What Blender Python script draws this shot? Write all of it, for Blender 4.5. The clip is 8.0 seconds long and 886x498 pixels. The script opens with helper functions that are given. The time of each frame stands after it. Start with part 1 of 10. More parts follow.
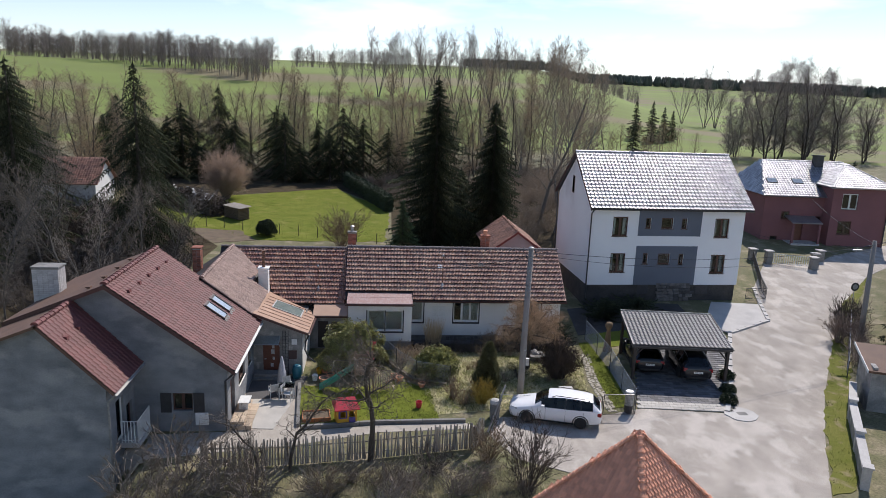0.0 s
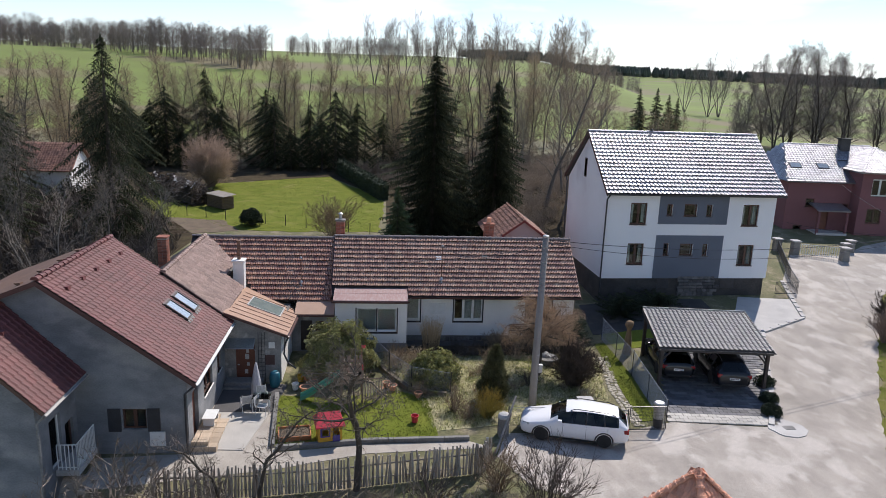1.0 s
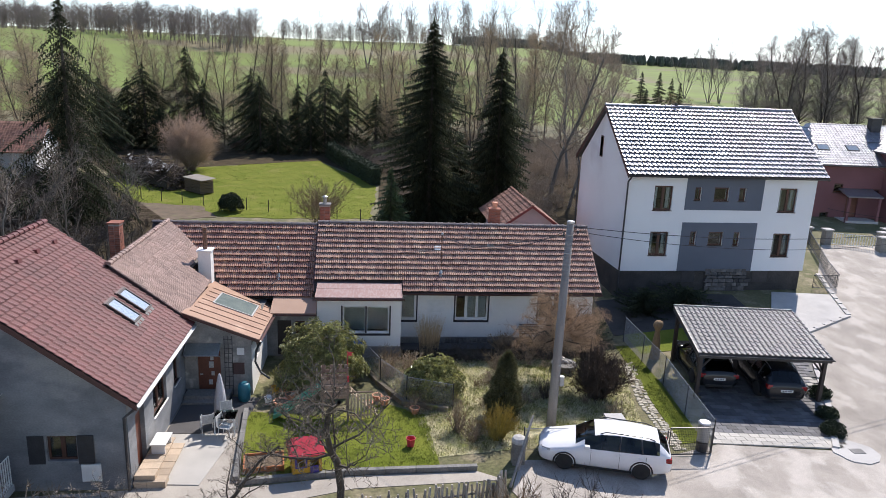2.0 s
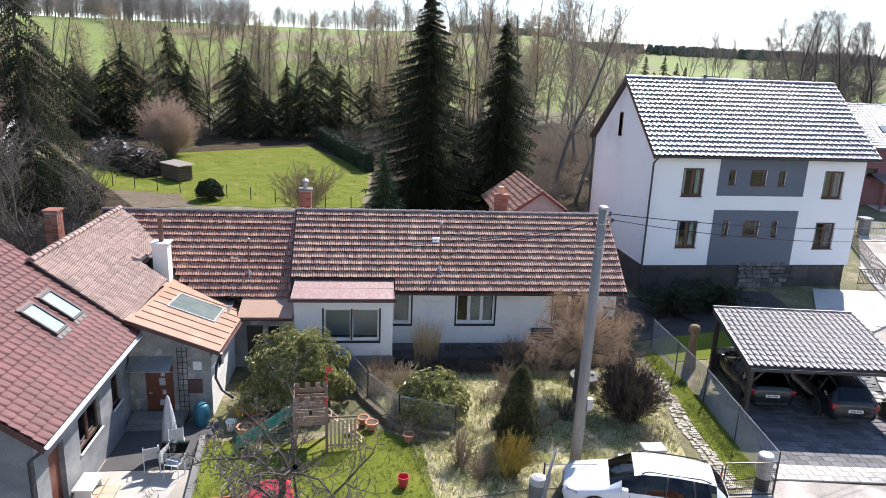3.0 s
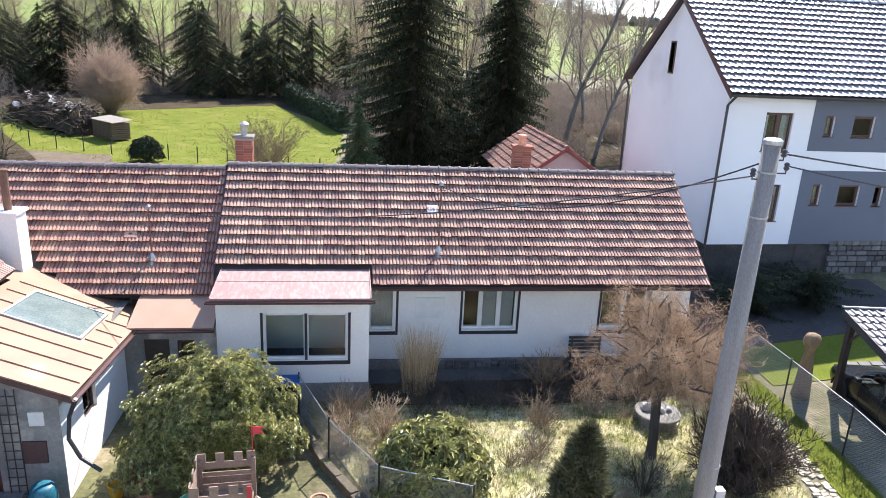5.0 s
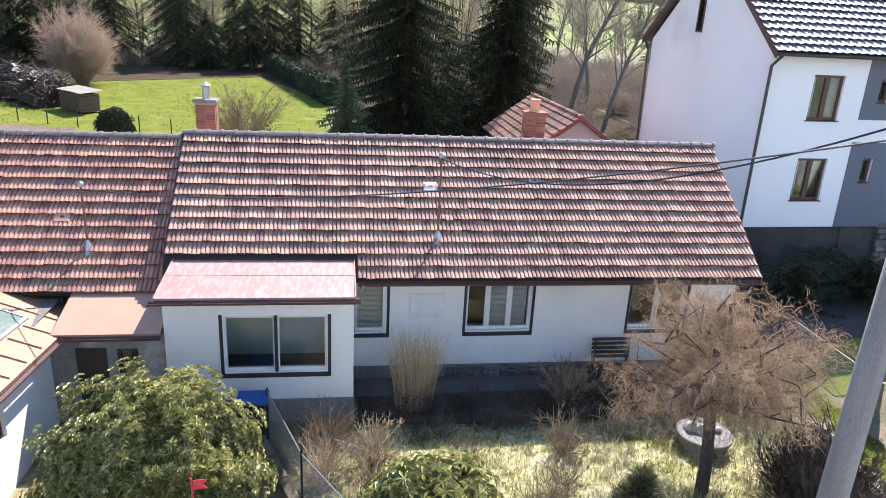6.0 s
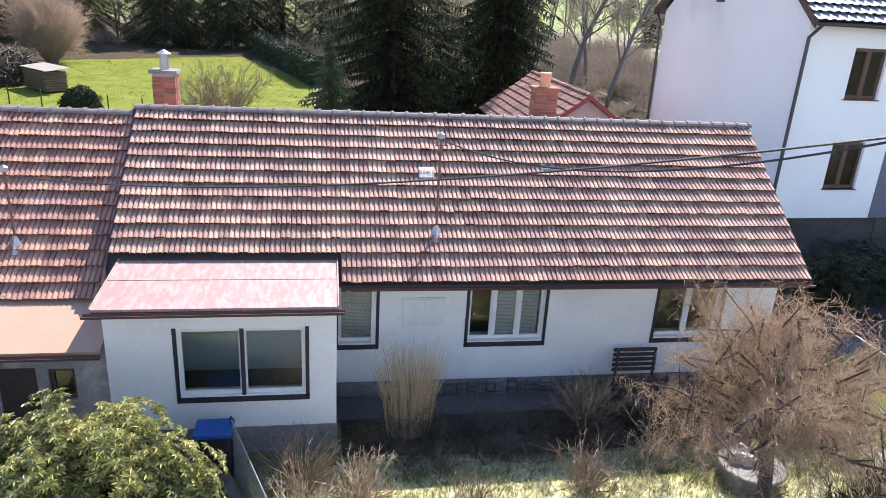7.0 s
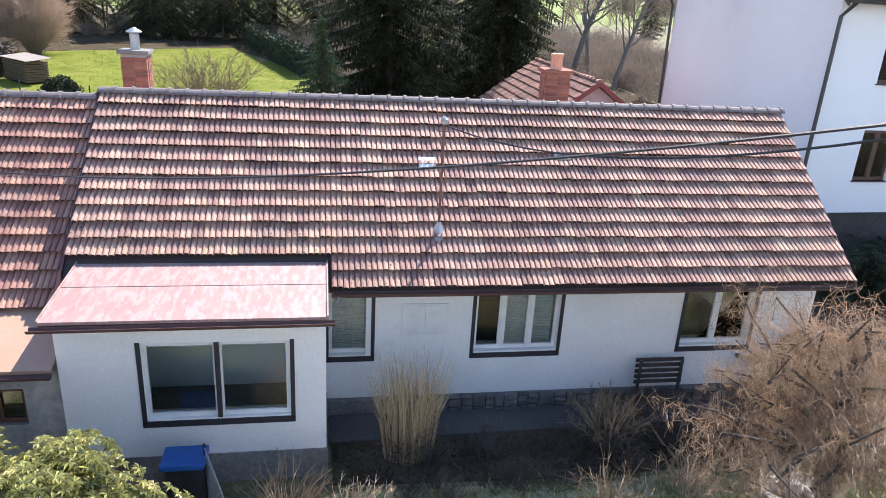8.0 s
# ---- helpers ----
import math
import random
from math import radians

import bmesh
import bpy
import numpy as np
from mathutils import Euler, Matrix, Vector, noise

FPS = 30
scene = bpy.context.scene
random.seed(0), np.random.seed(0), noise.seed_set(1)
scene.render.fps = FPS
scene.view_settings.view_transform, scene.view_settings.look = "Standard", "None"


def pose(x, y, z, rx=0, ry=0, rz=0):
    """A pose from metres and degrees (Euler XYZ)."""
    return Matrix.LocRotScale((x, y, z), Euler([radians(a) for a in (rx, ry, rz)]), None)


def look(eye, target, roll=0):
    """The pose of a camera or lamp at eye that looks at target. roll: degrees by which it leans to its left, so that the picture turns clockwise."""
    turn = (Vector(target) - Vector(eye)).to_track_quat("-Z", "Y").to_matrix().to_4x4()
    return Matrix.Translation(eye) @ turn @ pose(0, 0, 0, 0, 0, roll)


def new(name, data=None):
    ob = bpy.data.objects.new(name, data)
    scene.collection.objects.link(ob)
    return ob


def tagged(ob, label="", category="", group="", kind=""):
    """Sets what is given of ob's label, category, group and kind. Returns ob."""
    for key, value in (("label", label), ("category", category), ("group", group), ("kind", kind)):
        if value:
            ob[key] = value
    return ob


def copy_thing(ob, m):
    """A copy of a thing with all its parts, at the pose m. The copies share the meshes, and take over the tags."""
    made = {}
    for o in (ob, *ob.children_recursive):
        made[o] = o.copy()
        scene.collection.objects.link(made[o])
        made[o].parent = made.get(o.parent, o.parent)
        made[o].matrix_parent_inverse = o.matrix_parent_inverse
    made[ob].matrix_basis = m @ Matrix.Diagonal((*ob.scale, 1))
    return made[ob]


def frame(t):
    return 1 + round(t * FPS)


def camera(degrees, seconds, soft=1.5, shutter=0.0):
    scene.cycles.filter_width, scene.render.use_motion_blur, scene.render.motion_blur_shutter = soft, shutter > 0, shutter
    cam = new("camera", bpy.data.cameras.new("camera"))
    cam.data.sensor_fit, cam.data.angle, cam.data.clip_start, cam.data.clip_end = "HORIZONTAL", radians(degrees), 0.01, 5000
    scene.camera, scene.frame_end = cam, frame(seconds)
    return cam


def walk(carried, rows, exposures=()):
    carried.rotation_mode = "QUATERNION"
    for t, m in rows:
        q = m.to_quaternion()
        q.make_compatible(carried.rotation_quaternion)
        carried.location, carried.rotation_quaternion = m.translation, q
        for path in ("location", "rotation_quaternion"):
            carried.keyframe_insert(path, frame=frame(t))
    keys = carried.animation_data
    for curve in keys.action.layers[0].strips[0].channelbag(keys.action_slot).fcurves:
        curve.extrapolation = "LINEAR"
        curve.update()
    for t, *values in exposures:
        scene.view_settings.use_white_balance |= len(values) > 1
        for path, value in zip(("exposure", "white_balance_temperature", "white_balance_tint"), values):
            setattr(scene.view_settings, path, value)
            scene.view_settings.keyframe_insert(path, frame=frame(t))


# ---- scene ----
cam = camera(65.00, 8.0, soft=0.6)
# seconds, x, y, z, yaw, pitch, roll
ROWS = [
    (0.0, 2.191, -47.009, 15.506, -4.728, -12.766, -2.070),
    (0.5, 2.342, -44.496, 14.866, -4.860, -13.053, -2.095),
    (1.0, 2.553, -41.968, 14.190, -4.959, -13.384, -2.028),
    (1.5, 2.615, -39.216, 13.489, -5.256, -13.824, -2.173),
    (3.0, 3.180, -31.624, 11.675, -5.694, -15.063, -2.232),
    (3.5, 3.340, -28.970, 10.930, -6.014, -15.419, -2.343),
    (4.0, 3.443, -26.467, 10.250, -6.437, -15.905, -2.450),
    (4.5, 3.514, -24.203, 9.627, -6.879, -16.370, -2.603),
    (6.0, 3.926, -18.736, 8.207, -7.805, -18.885, -2.831),
    (6.5, 4.008, -17.390, 7.885, -8.189, -19.485, -2.985),
    (7.0, 4.061, -16.208, 7.599, -8.744, -20.045, -3.206),
    (7.5, 4.149, -15.311, 7.287, -8.957, -20.277, -3.151),
    (8.0, 4.181, -14.643, 7.114, -9.153, -20.416, -3.163),
]
EXPOSURES = [(0.0, 0.08, 6450, 14), (1.5, 0.27, 6450, 14), (3.0, 0.92, 6450, 14), (4.5, 1.36, 6450, 14), (6.0, 1.47, 6450, 14), (8.0, 1.47, 6450, 14)]
walk(cam, [(t, pose(x, y, z, 90 + pitch, roll, yaw)) for t, x, y, z, yaw, pitch, roll in ROWS], EXPOSURES)

# ---- world, sun, exposure ----
SUN_AZ, SUN_EL = radians(33.5), radians(47)
world = bpy.data.worlds.new("sky")
scene.world = world
world.use_nodes = True
wn, wl = world.node_tree.nodes, world.node_tree.links
wn.clear()
w_out, w_bg = wn.new("ShaderNodeOutputWorld"), wn.new("ShaderNodeBackground")
w_sky = wn.new("ShaderNodeTexSky")
w_sky.sky_type, w_sky.sun_disc = "NISHITA", False
w_sky.sun_elevation, w_sky.sun_rotation = SUN_EL, SUN_AZ
w_sky.air_density, w_sky.dust_density, w_sky.ozone_density = 1.0, 0.15, 3.5
# thin streaky clouds over the sky
w_co, w_map, w_noise = wn.new("ShaderNodeTexCoord"), wn.new("ShaderNodeMapping"), wn.new("ShaderNodeTexNoise")
w_map.inputs["Scale"].default_value = (2.2, 2.2, 9.0)
w_noise.inputs["Scale"].default_value, w_noise.inputs["Detail"].default_value = 1.6, 7
w_ramp = wn.new("ShaderNodeValToRGB")
w_ramp.color_ramp.elements[0].position, w_ramp.color_ramp.elements[1].position = 0.47, 0.74
w_ramp.color_ramp.elements[1].color = (0.9, 0.9, 0.9, 1)
w_mix = wn.new("ShaderNodeMix")
w_mix.data_type = "RGBA"
w_mix.inputs[7].default_value = (10.5, 10.9, 11.4, 1)
wl.new(w_co.outputs["Generated"], w_map.inputs["Vector"])
wl.new(w_map.outputs[0], w_noise.inputs["Vector"])
wl.new(w_noise.outputs["Fac"], w_ramp.inputs[0])
w_sep, w_low, w_haze, w_mul = wn.new("ShaderNodeSeparateXYZ"), wn.new("ShaderNodeMapRange"), wn.new("ShaderNodeMapRange"), wn.new("ShaderNodeMath")
wl.new(w_co.outputs["Generated"], w_sep.inputs[0])
# clouds and haze lie low over the horizon, the zenith is clear
w_low.inputs[1].default_value, w_low.inputs[2].default_value, w_low.inputs[3].default_value, w_low.inputs[4].default_value = 0.22, 0.5, 1.0, 0.0
w_haze.inputs[1].default_value, w_haze.inputs[2].default_value, w_haze.inputs[3].default_value, w_haze.inputs[4].default_value = 0.0, 0.16, 0.4, 0.0
wl.new(w_sep.outputs[2], w_low.inputs[0])
wl.new(w_sep.outputs[2], w_haze.inputs[0])
w_mul.operation = "MULTIPLY"
wl.new(w_ramp.outputs[0], w_mul.inputs[0])
wl.new(w_low.outputs[0], w_mul.inputs[1])
w_max = wn.new("ShaderNodeMath")
w_max.operation = "MAXIMUM"
wl.new(w_mul.outputs[0], w_max.inputs[0])
wl.new(w_haze.outputs[0], w_max.inputs[1])
wl.new(w_max.outputs[0], w_mix.inputs[0])
wl.new(w_sky.outputs[0], w_mix.inputs[6])
wl.new(w_mix.outputs[2], w_bg.inputs["Color"])
wl.new(w_bg.outputs[0], w_out.inputs["Surface"])
w_bg.inputs["Strength"].default_value = 0.125

sun_data = bpy.data.lights.new("sun", "SUN")
sun_data.energy, sun_data.angle, sun_data.color = 4.4, radians(0.53), (1.0, 0.95, 0.88)
sun = new("sun", sun_data)
sun_to = Vector((math.sin(SUN_AZ) * math.cos(SUN_EL), math.cos(SUN_AZ) * math.cos(SUN_EL), math.sin(SUN_EL)))
sun.matrix_world = look(sun_to * 120, (0, 0, 0))

# ---- building helpers ----
ORIGIN = {}


def thing(name, at=(0, 0, 0), rz=0, label="", category="", group="", kind=""):
    ob = new(name)
    ob.empty_display_size = 0.3
    ob.matrix_world = pose(*at, 0, 0, rz)
    ORIGIN[ob.name] = pose(*at, 0, 0, rz)
    return tagged(ob, label, category, group, kind)


def finish(me, material, smooth):
    me.materials.append(material)
    if smooth:
        me.polygons.foreach_set("use_smooth", [True] * len(me.polygons))
    me.update()


def part(name, bm, material, parent=None, label="", smooth=False, kind="", local=False):
    """Links a bmesh as one mesh object; its points are in the world unless local."""
    me = bpy.data.meshes.new(name)
    bmesh.ops.recalc_face_normals(bm, faces=bm.faces)
    base = ORIGIN.get(parent.name) if parent else None
    if base is not None and not local:
        bm.transform(base.inverted())
    bm.to_mesh(me)
    bm.free()
    finish(me, material, smooth)
    ob = new(name, me)
    if parent:
        ob.parent = parent
        if base is not None:
            ORIGIN[ob.name] = base
    return tagged(ob, label, kind=kind)


def data_part(name, verts, faces, material, parent=None, label="", smooth=False, kind="", local=False):
    """The same from lists of points and faces."""
    me = bpy.data.meshes.new(name)
    base = ORIGIN.get(parent.name) if parent else None
    verts = np.asarray(verts, float).reshape(-1, 3)
    if base is not None and not local:
        inv = np.array(base.inverted())
        verts = verts @ inv[:3, :3].T + inv[:3, 3]
    me.from_pydata(verts.tolist(), [], [list(f) for f in faces])
    finish(me, material, smooth)
    ob = new(name, me)
    if parent:
        ob.parent = parent
        if base is not None:
            ORIGIN[ob.name] = base
    return tagged(ob, label, kind=kind)


def box(bm, x0, x1, y0, y1, z0, z1, m=None, bevel=0.0):
    vs = [bm.verts.new((x, y, z)) for z in (z0, z1) for y in (y0, y1) for x in (x0, x1)]
    fs = [bm.faces.new([vs[i] for i in q]) for q in ((0, 2, 3, 1), (4, 5, 7, 6), (0, 1, 5, 4), (2, 6, 7, 3), (0, 4, 6, 2), (1, 3, 7, 5))]
    if bevel:
        es = list({e for f in fs for e in f.edges})
        got = bmesh.ops.bevel(bm, geom=es, offset=bevel, segments=2, affect="EDGES", profile=0.6)
        vs = list({v for f in got["faces"] for v in f.verts} | {v for v in vs if v.is_valid})
    if m is not None:
        bmesh.ops.transform(bm, matrix=m, verts=vs)
    return vs


def prism(bm, pts, way):
    """A flat outline pushed along a vector."""
    way = Vector(way)
    a = [bm.verts.new(p) for p in pts]
    b = [bm.verts.new(Vector(p) + way) for p in pts]
    bm.faces.new(a)
    bm.faces.new(b[::-1])
    for i in range(len(a)):
        j = (i + 1) % len(a)
        bm.faces.new((a[i], b[i], b[j], a[j]))


def tube(bm, pts, radii, n=8, closed=True):
    pts = [Vector(p) for p in pts]
    if not hasattr(radii, "__len__"):
        radii = [radii] * len(pts)
    rings = []
    side = None
    for i, p in enumerate(pts):
        d = (pts[min(i + 1, len(pts) - 1)] - pts[max(i - 1, 0)]).normalized()
        if side is None:
            side = d.orthogonal().normalized()
        side = (side - d * side.dot(d)).normalized()
        up = d.cross(side)
        rings.append([bm.verts.new(p + (side * math.cos(2 * math.pi * k / n) + up * math.sin(2 * math.pi * k / n)) * radii[i]) for k in range(n)])
    for a, b in zip(rings, rings[1:]):
        for k in range(n):
            bm.faces.new((a[k], a[(k + 1) % n], b[(k + 1) % n], b[k]))
    if closed:
        bm.faces.new(rings[0][::-1])
        bm.faces.new(rings[-1])


def lathe(bm, rows, at=(0, 0, 0), n=16):
    """Rings of (radius, z) turned about the upright line through at."""
    rings = [[bm.verts.new((at[0] + r * math.cos(2 * math.pi * k / n), at[1] + r * math.sin(2 * math.pi * k / n), at[2] + z)) for k in range(n)] for r, z in rows]
    for a, b in zip(rings, rings[1:]):
        for k in range(n):
            bm.faces.new((a[k], a[(k + 1) % n], b[(k + 1) % n], b[k]))
    bm.faces.new(rings[0][::-1])
    bm.faces.new(rings[-1])


def wall_panel(bm, p0, p1, z0, z1, thick, holes=(), top=()):
    """An upright wall from p0 to p1 (plan), its thickness to the left of that way; holes (s0, s1, z0, z1) go through it.
    top: a gable's outline above z1 as (s, z) points."""
    p0, p1 = Vector((*p0, 0)), Vector((*p1, 0))
    u = (p1 - p0).normalized()
    n = Vector((-u.y, u.x, 0)) * thick
    length = (p1 - p0).length
    inset = 0.004
    xs = sorted({inset, length - inset, *[h[0] for h in holes], *[h[1] for h in holes]})
    zs = sorted({z0, z1, *[h[2] for h in holes], *[h[3] for h in holes]})
    solid = [[not any(h[0] <= (a + b) / 2 <= h[1] and h[2] <= (c + d) / 2 <= h[3] for h in holes) for c, d in zip(zs, zs[1:])] for a, b in zip(xs, xs[1:])]

    def at(s, z, deep):
        return bm.verts.new(p0 + u * s + (n if deep else Vector()) + Vector((0, 0, z)))

    for i, (a, b) in enumerate(zip(xs, xs[1:])):
        for j, (c, d) in enumerate(zip(zs, zs[1:])):
            if not solid[i][j]:
                continue
            for deep in (0, 1):
                bm.faces.new([at(a, c, deep), at(b, c, deep), at(b, d, deep), at(a, d, deep)])
            if i == 0 or not solid[i - 1][j]:
                bm.faces.new([at(a, c, 0), at(a, d, 0), at(a, d, 1), at(a, c, 1)])
            if i == len(xs) - 2 or not solid[i + 1][j]:
                bm.faces.new([at(b, c, 0), at(b, c, 1), at(b, d, 1), at(b, d, 0)])
            if j == 0 or not solid[i][j - 1]:
                bm.faces.new([at(a, c, 0), at(a, c, 1), at(b, c, 1), at(b, c, 0)])
            if j == len(zs) - 2 or not solid[i][j + 1]:
                bm.faces.new([at(a, d, 0), at(b, d, 0), at(b, d, 1), at(a, d, 1)])
    if top:
        prism(bm, [p0 + u * s + Vector((0, 0, z)) for s, z in top], n)
    bmesh.ops.remove_doubles(bm, verts=bm.verts, dist=1e-5)


TWIN = ((0, -.02), (.016, .026), (.045, .034), (.082, .024), (.1, -.02), (.116, .026), (.145, .034), (.182, .024), (.2, -.02))
ROMAN = ((0, .012), (.05, .0), (.16, .0), (.2, .03), (.235, .042), (.27, .03), (.3, .012))
NARROW = tuple((x * 0.5, z * 0.75) for x, z in ROMAN)
PAN = ((0, .01), (.06, .0), (.11, .008), (.15, .055), (.19, .06), (.225, .036), (.24, .01))


def tile_shape(prof, gauge, lift=0.075):
    n = len(prof)
    low = [(x, 0, z + lift) for x, z in prof]
    high = [(x, gauge * 1.15, z * 0.5 + 0.004) for x, z in prof]
    edge = [(x, 0.002, z + lift - 0.015) for x, z in prof]
    back = [(x, gauge * 0.75, z * 0.6 + lift * 0.25 - 0.012) for x, z in prof]
    faces = []
    for i in range(n - 1):
        faces += [(i, i + 1, n + i + 1, n + i), (2 * n + i, 2 * n + i + 1, i + 1, i), (3 * n + i, 3 * n + i + 1, 2 * n + i + 1, 2 * n + i)]
    return np.array(low + high + edge + back), faces


def tile_roof(parent, o, u, v, width, length, prof, gauge, material, single=None, keep=None, seed=1, label="", uneven=0.006, lift=0.05):
    """Courses of tiles on the slope with corner o, eave direction u and upward direction v. single(i, j): tiles that are
    parts of their own; keep(p): whether there is a tile at p."""
    rng = np.random.RandomState(seed)
    o, u, v = np.array(o, float), np.array(u, float), np.array(v, float)
    u, v = u / np.linalg.norm(u), v / np.linalg.norm(v)
    nrm = np.cross(u, v)
    tv, tf = tile_shape(prof, gauge, lift)
    w = prof[-1][0]
    cols, rows = int(round(width / w)), int(round(length / gauge))
    w_fit, g_fit = width / cols, length / rows
    basis = np.stack([u * (w_fit / w), v * (g_fit / gauge), nrm])
    allv, allf, n = [], [], 0
    shared = None
    for j in range(rows):
        for i in range(cols):
            p = o + u * (i * w_fit) + v * (j * g_fit)
            if keep and not keep(p + u * w_fit / 2 + v * g_fit / 2):
                continue
            jog = rng.normal(0, uneven, 3)
            q = p + v * jog[0] + nrm * abs(jog[1]) * 0.7
            if single and single(i, j):
                if shared is None:
                    shared = bpy.data.meshes.new("tile")
                    shared.from_pydata(tv.tolist(), [], tf)
                    shared.materials.append(material)
                ob = new("tile", shared)
                ob.parent = parent
                m = Matrix.Identity(4)
                for a in range(3):
                    for b in range(3):
                        m[a][b] = basis[b][a]
                    m[a][3] = q[a]
                ob.matrix_basis = ORIGIN[parent.name].inverted() @ m
            else:
                allv.append(tv @ basis + q)
                allf += [tuple(k + n for k in f) for f in tf]
                n += len(tv)
    if allv:
        data_part("tiles", np.concatenate(allv), allf, material, parent, label, kind="stuff")


def ridge_caps(parent, a, b, material, r=0.11, step=0.33, local=False):
    """Overlapping half-round caps along a ridge, each a part of its own."""
    a, b = Vector(a), Vector(b)
    if local:
        a, b = ORIGIN[parent.name] @ a, ORIGIN[parent.name] @ b
    d = (b - a).normalized()
    side = d.cross(Vector((0, 0, 1))).normalized()
    up = side.cross(d)
    count = max(1, int(round((b - a).length / step)))
    step = (b - a).length / count
    V, F = [], []
    for s, rr in ((0, r * 1.22), (0.06, r * 1.22), (0.075, r), (step * 1.05, r * 0.94)):
        V += [(s, math.cos(math.pi * q / 6) * rr * 1.15, math.sin(math.pi * q / 6) * rr * 0.9 - 0.02) for q in range(7)]
    for k in range(3):
        F += [(7 * k + q, 7 * k + q + 1, 7 * k + q + 8, 7 * k + q + 7) for q in range(6)]
    F.append(tuple(range(7)))
    me = bpy.data.meshes.new("ridge_cap")
    me.from_pydata(V, [], F)
    me.materials.append(material)
    base = Matrix.Identity(4)
    for i in range(3):
        base[i][0], base[i][1], base[i][2] = d[i], side[i], up[i]
    inv = ORIGIN[parent.name].inverted()
    jog = random.Random(count)
    for k in range(count):
        p = a + d * (k * step)
        ob = new("ridge_cap", me)
        ob.parent = parent
        ob.matrix_basis = inv @ Matrix.Translation(p) @ base @ pose(0, jog.gauss(0, 0.004), jog.gauss(0, 0.003), jog.gauss(0, 1.5), 0, jog.gauss(0, 0.8))


def slab(bm, pts, thick=0.12):
    """A sloping slab under a roof: the outline pts is its top."""
    pts = [Vector(p) for p in pts]
    n = (pts[1] - pts[0]).cross(pts[2] - pts[0]).normalized()
    if n.z < 0:
        n = -n
    prism(bm, pts, -n * thick)


def window(parent, p0, u, w, h, frame_mat, glass, cols=2, sill_mat=None, bar=0.042, depth=0.12, weights=None, name="window", trim=None, side=0.07, label=""):
    """A window whose lower outer corner is p0, running along u, with its frame, panes and sill; depth: how far it sits in the wall."""
    p0, u = Vector(p0), Vector(u).normalized()
    n = Vector((-u.y, u.x, 0))
    m = Matrix(((u.x, n.x, 0, p0.x), (u.y, n.y, 0, p0.y), (0, 0, 1, p0.z), (0, 0, 0, 1)))
    weights = weights or [1] * cols
    total = sum(weights)
    xs = [0]
    for q in weights:
        xs.append(xs[-1] + w * q / total)
    bm = bmesh.new()
    box(bm, 0, w, depth, depth + 0.07, 0, bar, m)
    box(bm, 0, w, depth, depth + 0.07, h - bar, h, m)
    box(bm, 0, bar, depth, depth + 0.07, bar, h - bar, m)
    box(bm, w - bar, w, depth, depth + 0.07, bar, h - bar, m)
    for x in xs[1:-1]:
        box(bm, x - bar * 0.7, x + bar * 0.7, depth - 0.012, depth + 0.068, bar, h - bar, m)
    win = part(name, bm, frame_mat, parent, label)
    for a, b in zip(xs, xs[1:]):
        bm = bmesh.new()
        box(bm, a + bar * 0.7, b - bar * 0.7, depth + 0.03, depth + 0.038, bar, h - bar, m)
        pane = part("pane", bm, glass, win)
        pane.visible_shadow = False
        bm = bmesh.new()
        x0, x1, t = a + bar * 0.75, b - bar * 0.75, 0.038
        for q in ((x0, x1, bar, bar + t), (x0, x1, h - bar - t, h - bar), (x0, x0 + t, bar + t, h - bar - t), (x1 - t, x1, bar + t, h - bar - t)):
            box(bm, q[0], q[1], depth - 0.004, depth + 0.05, q[2], q[3], m)
        part("sash", bm, frame_mat, win)
    if sill_mat:
        bm = bmesh.new()
        box(bm, -0.05, w + 0.05, -0.06, depth, -0.03, 0.0, m, 0.006)
        part("sill", bm, sill_mat, win)
    if trim:
        bm = bmesh.new()
        for q in ((-side, 0, -0.07, h + 0.02), (w, w + side, -0.07, h + 0.02), (-side, w + side, -0.14, -0.03)):
            box(bm, q[0], q[1], -0.018, 0.0, q[2], q[3], m)
        part("painted_surround", bm, trim, win)
    return win

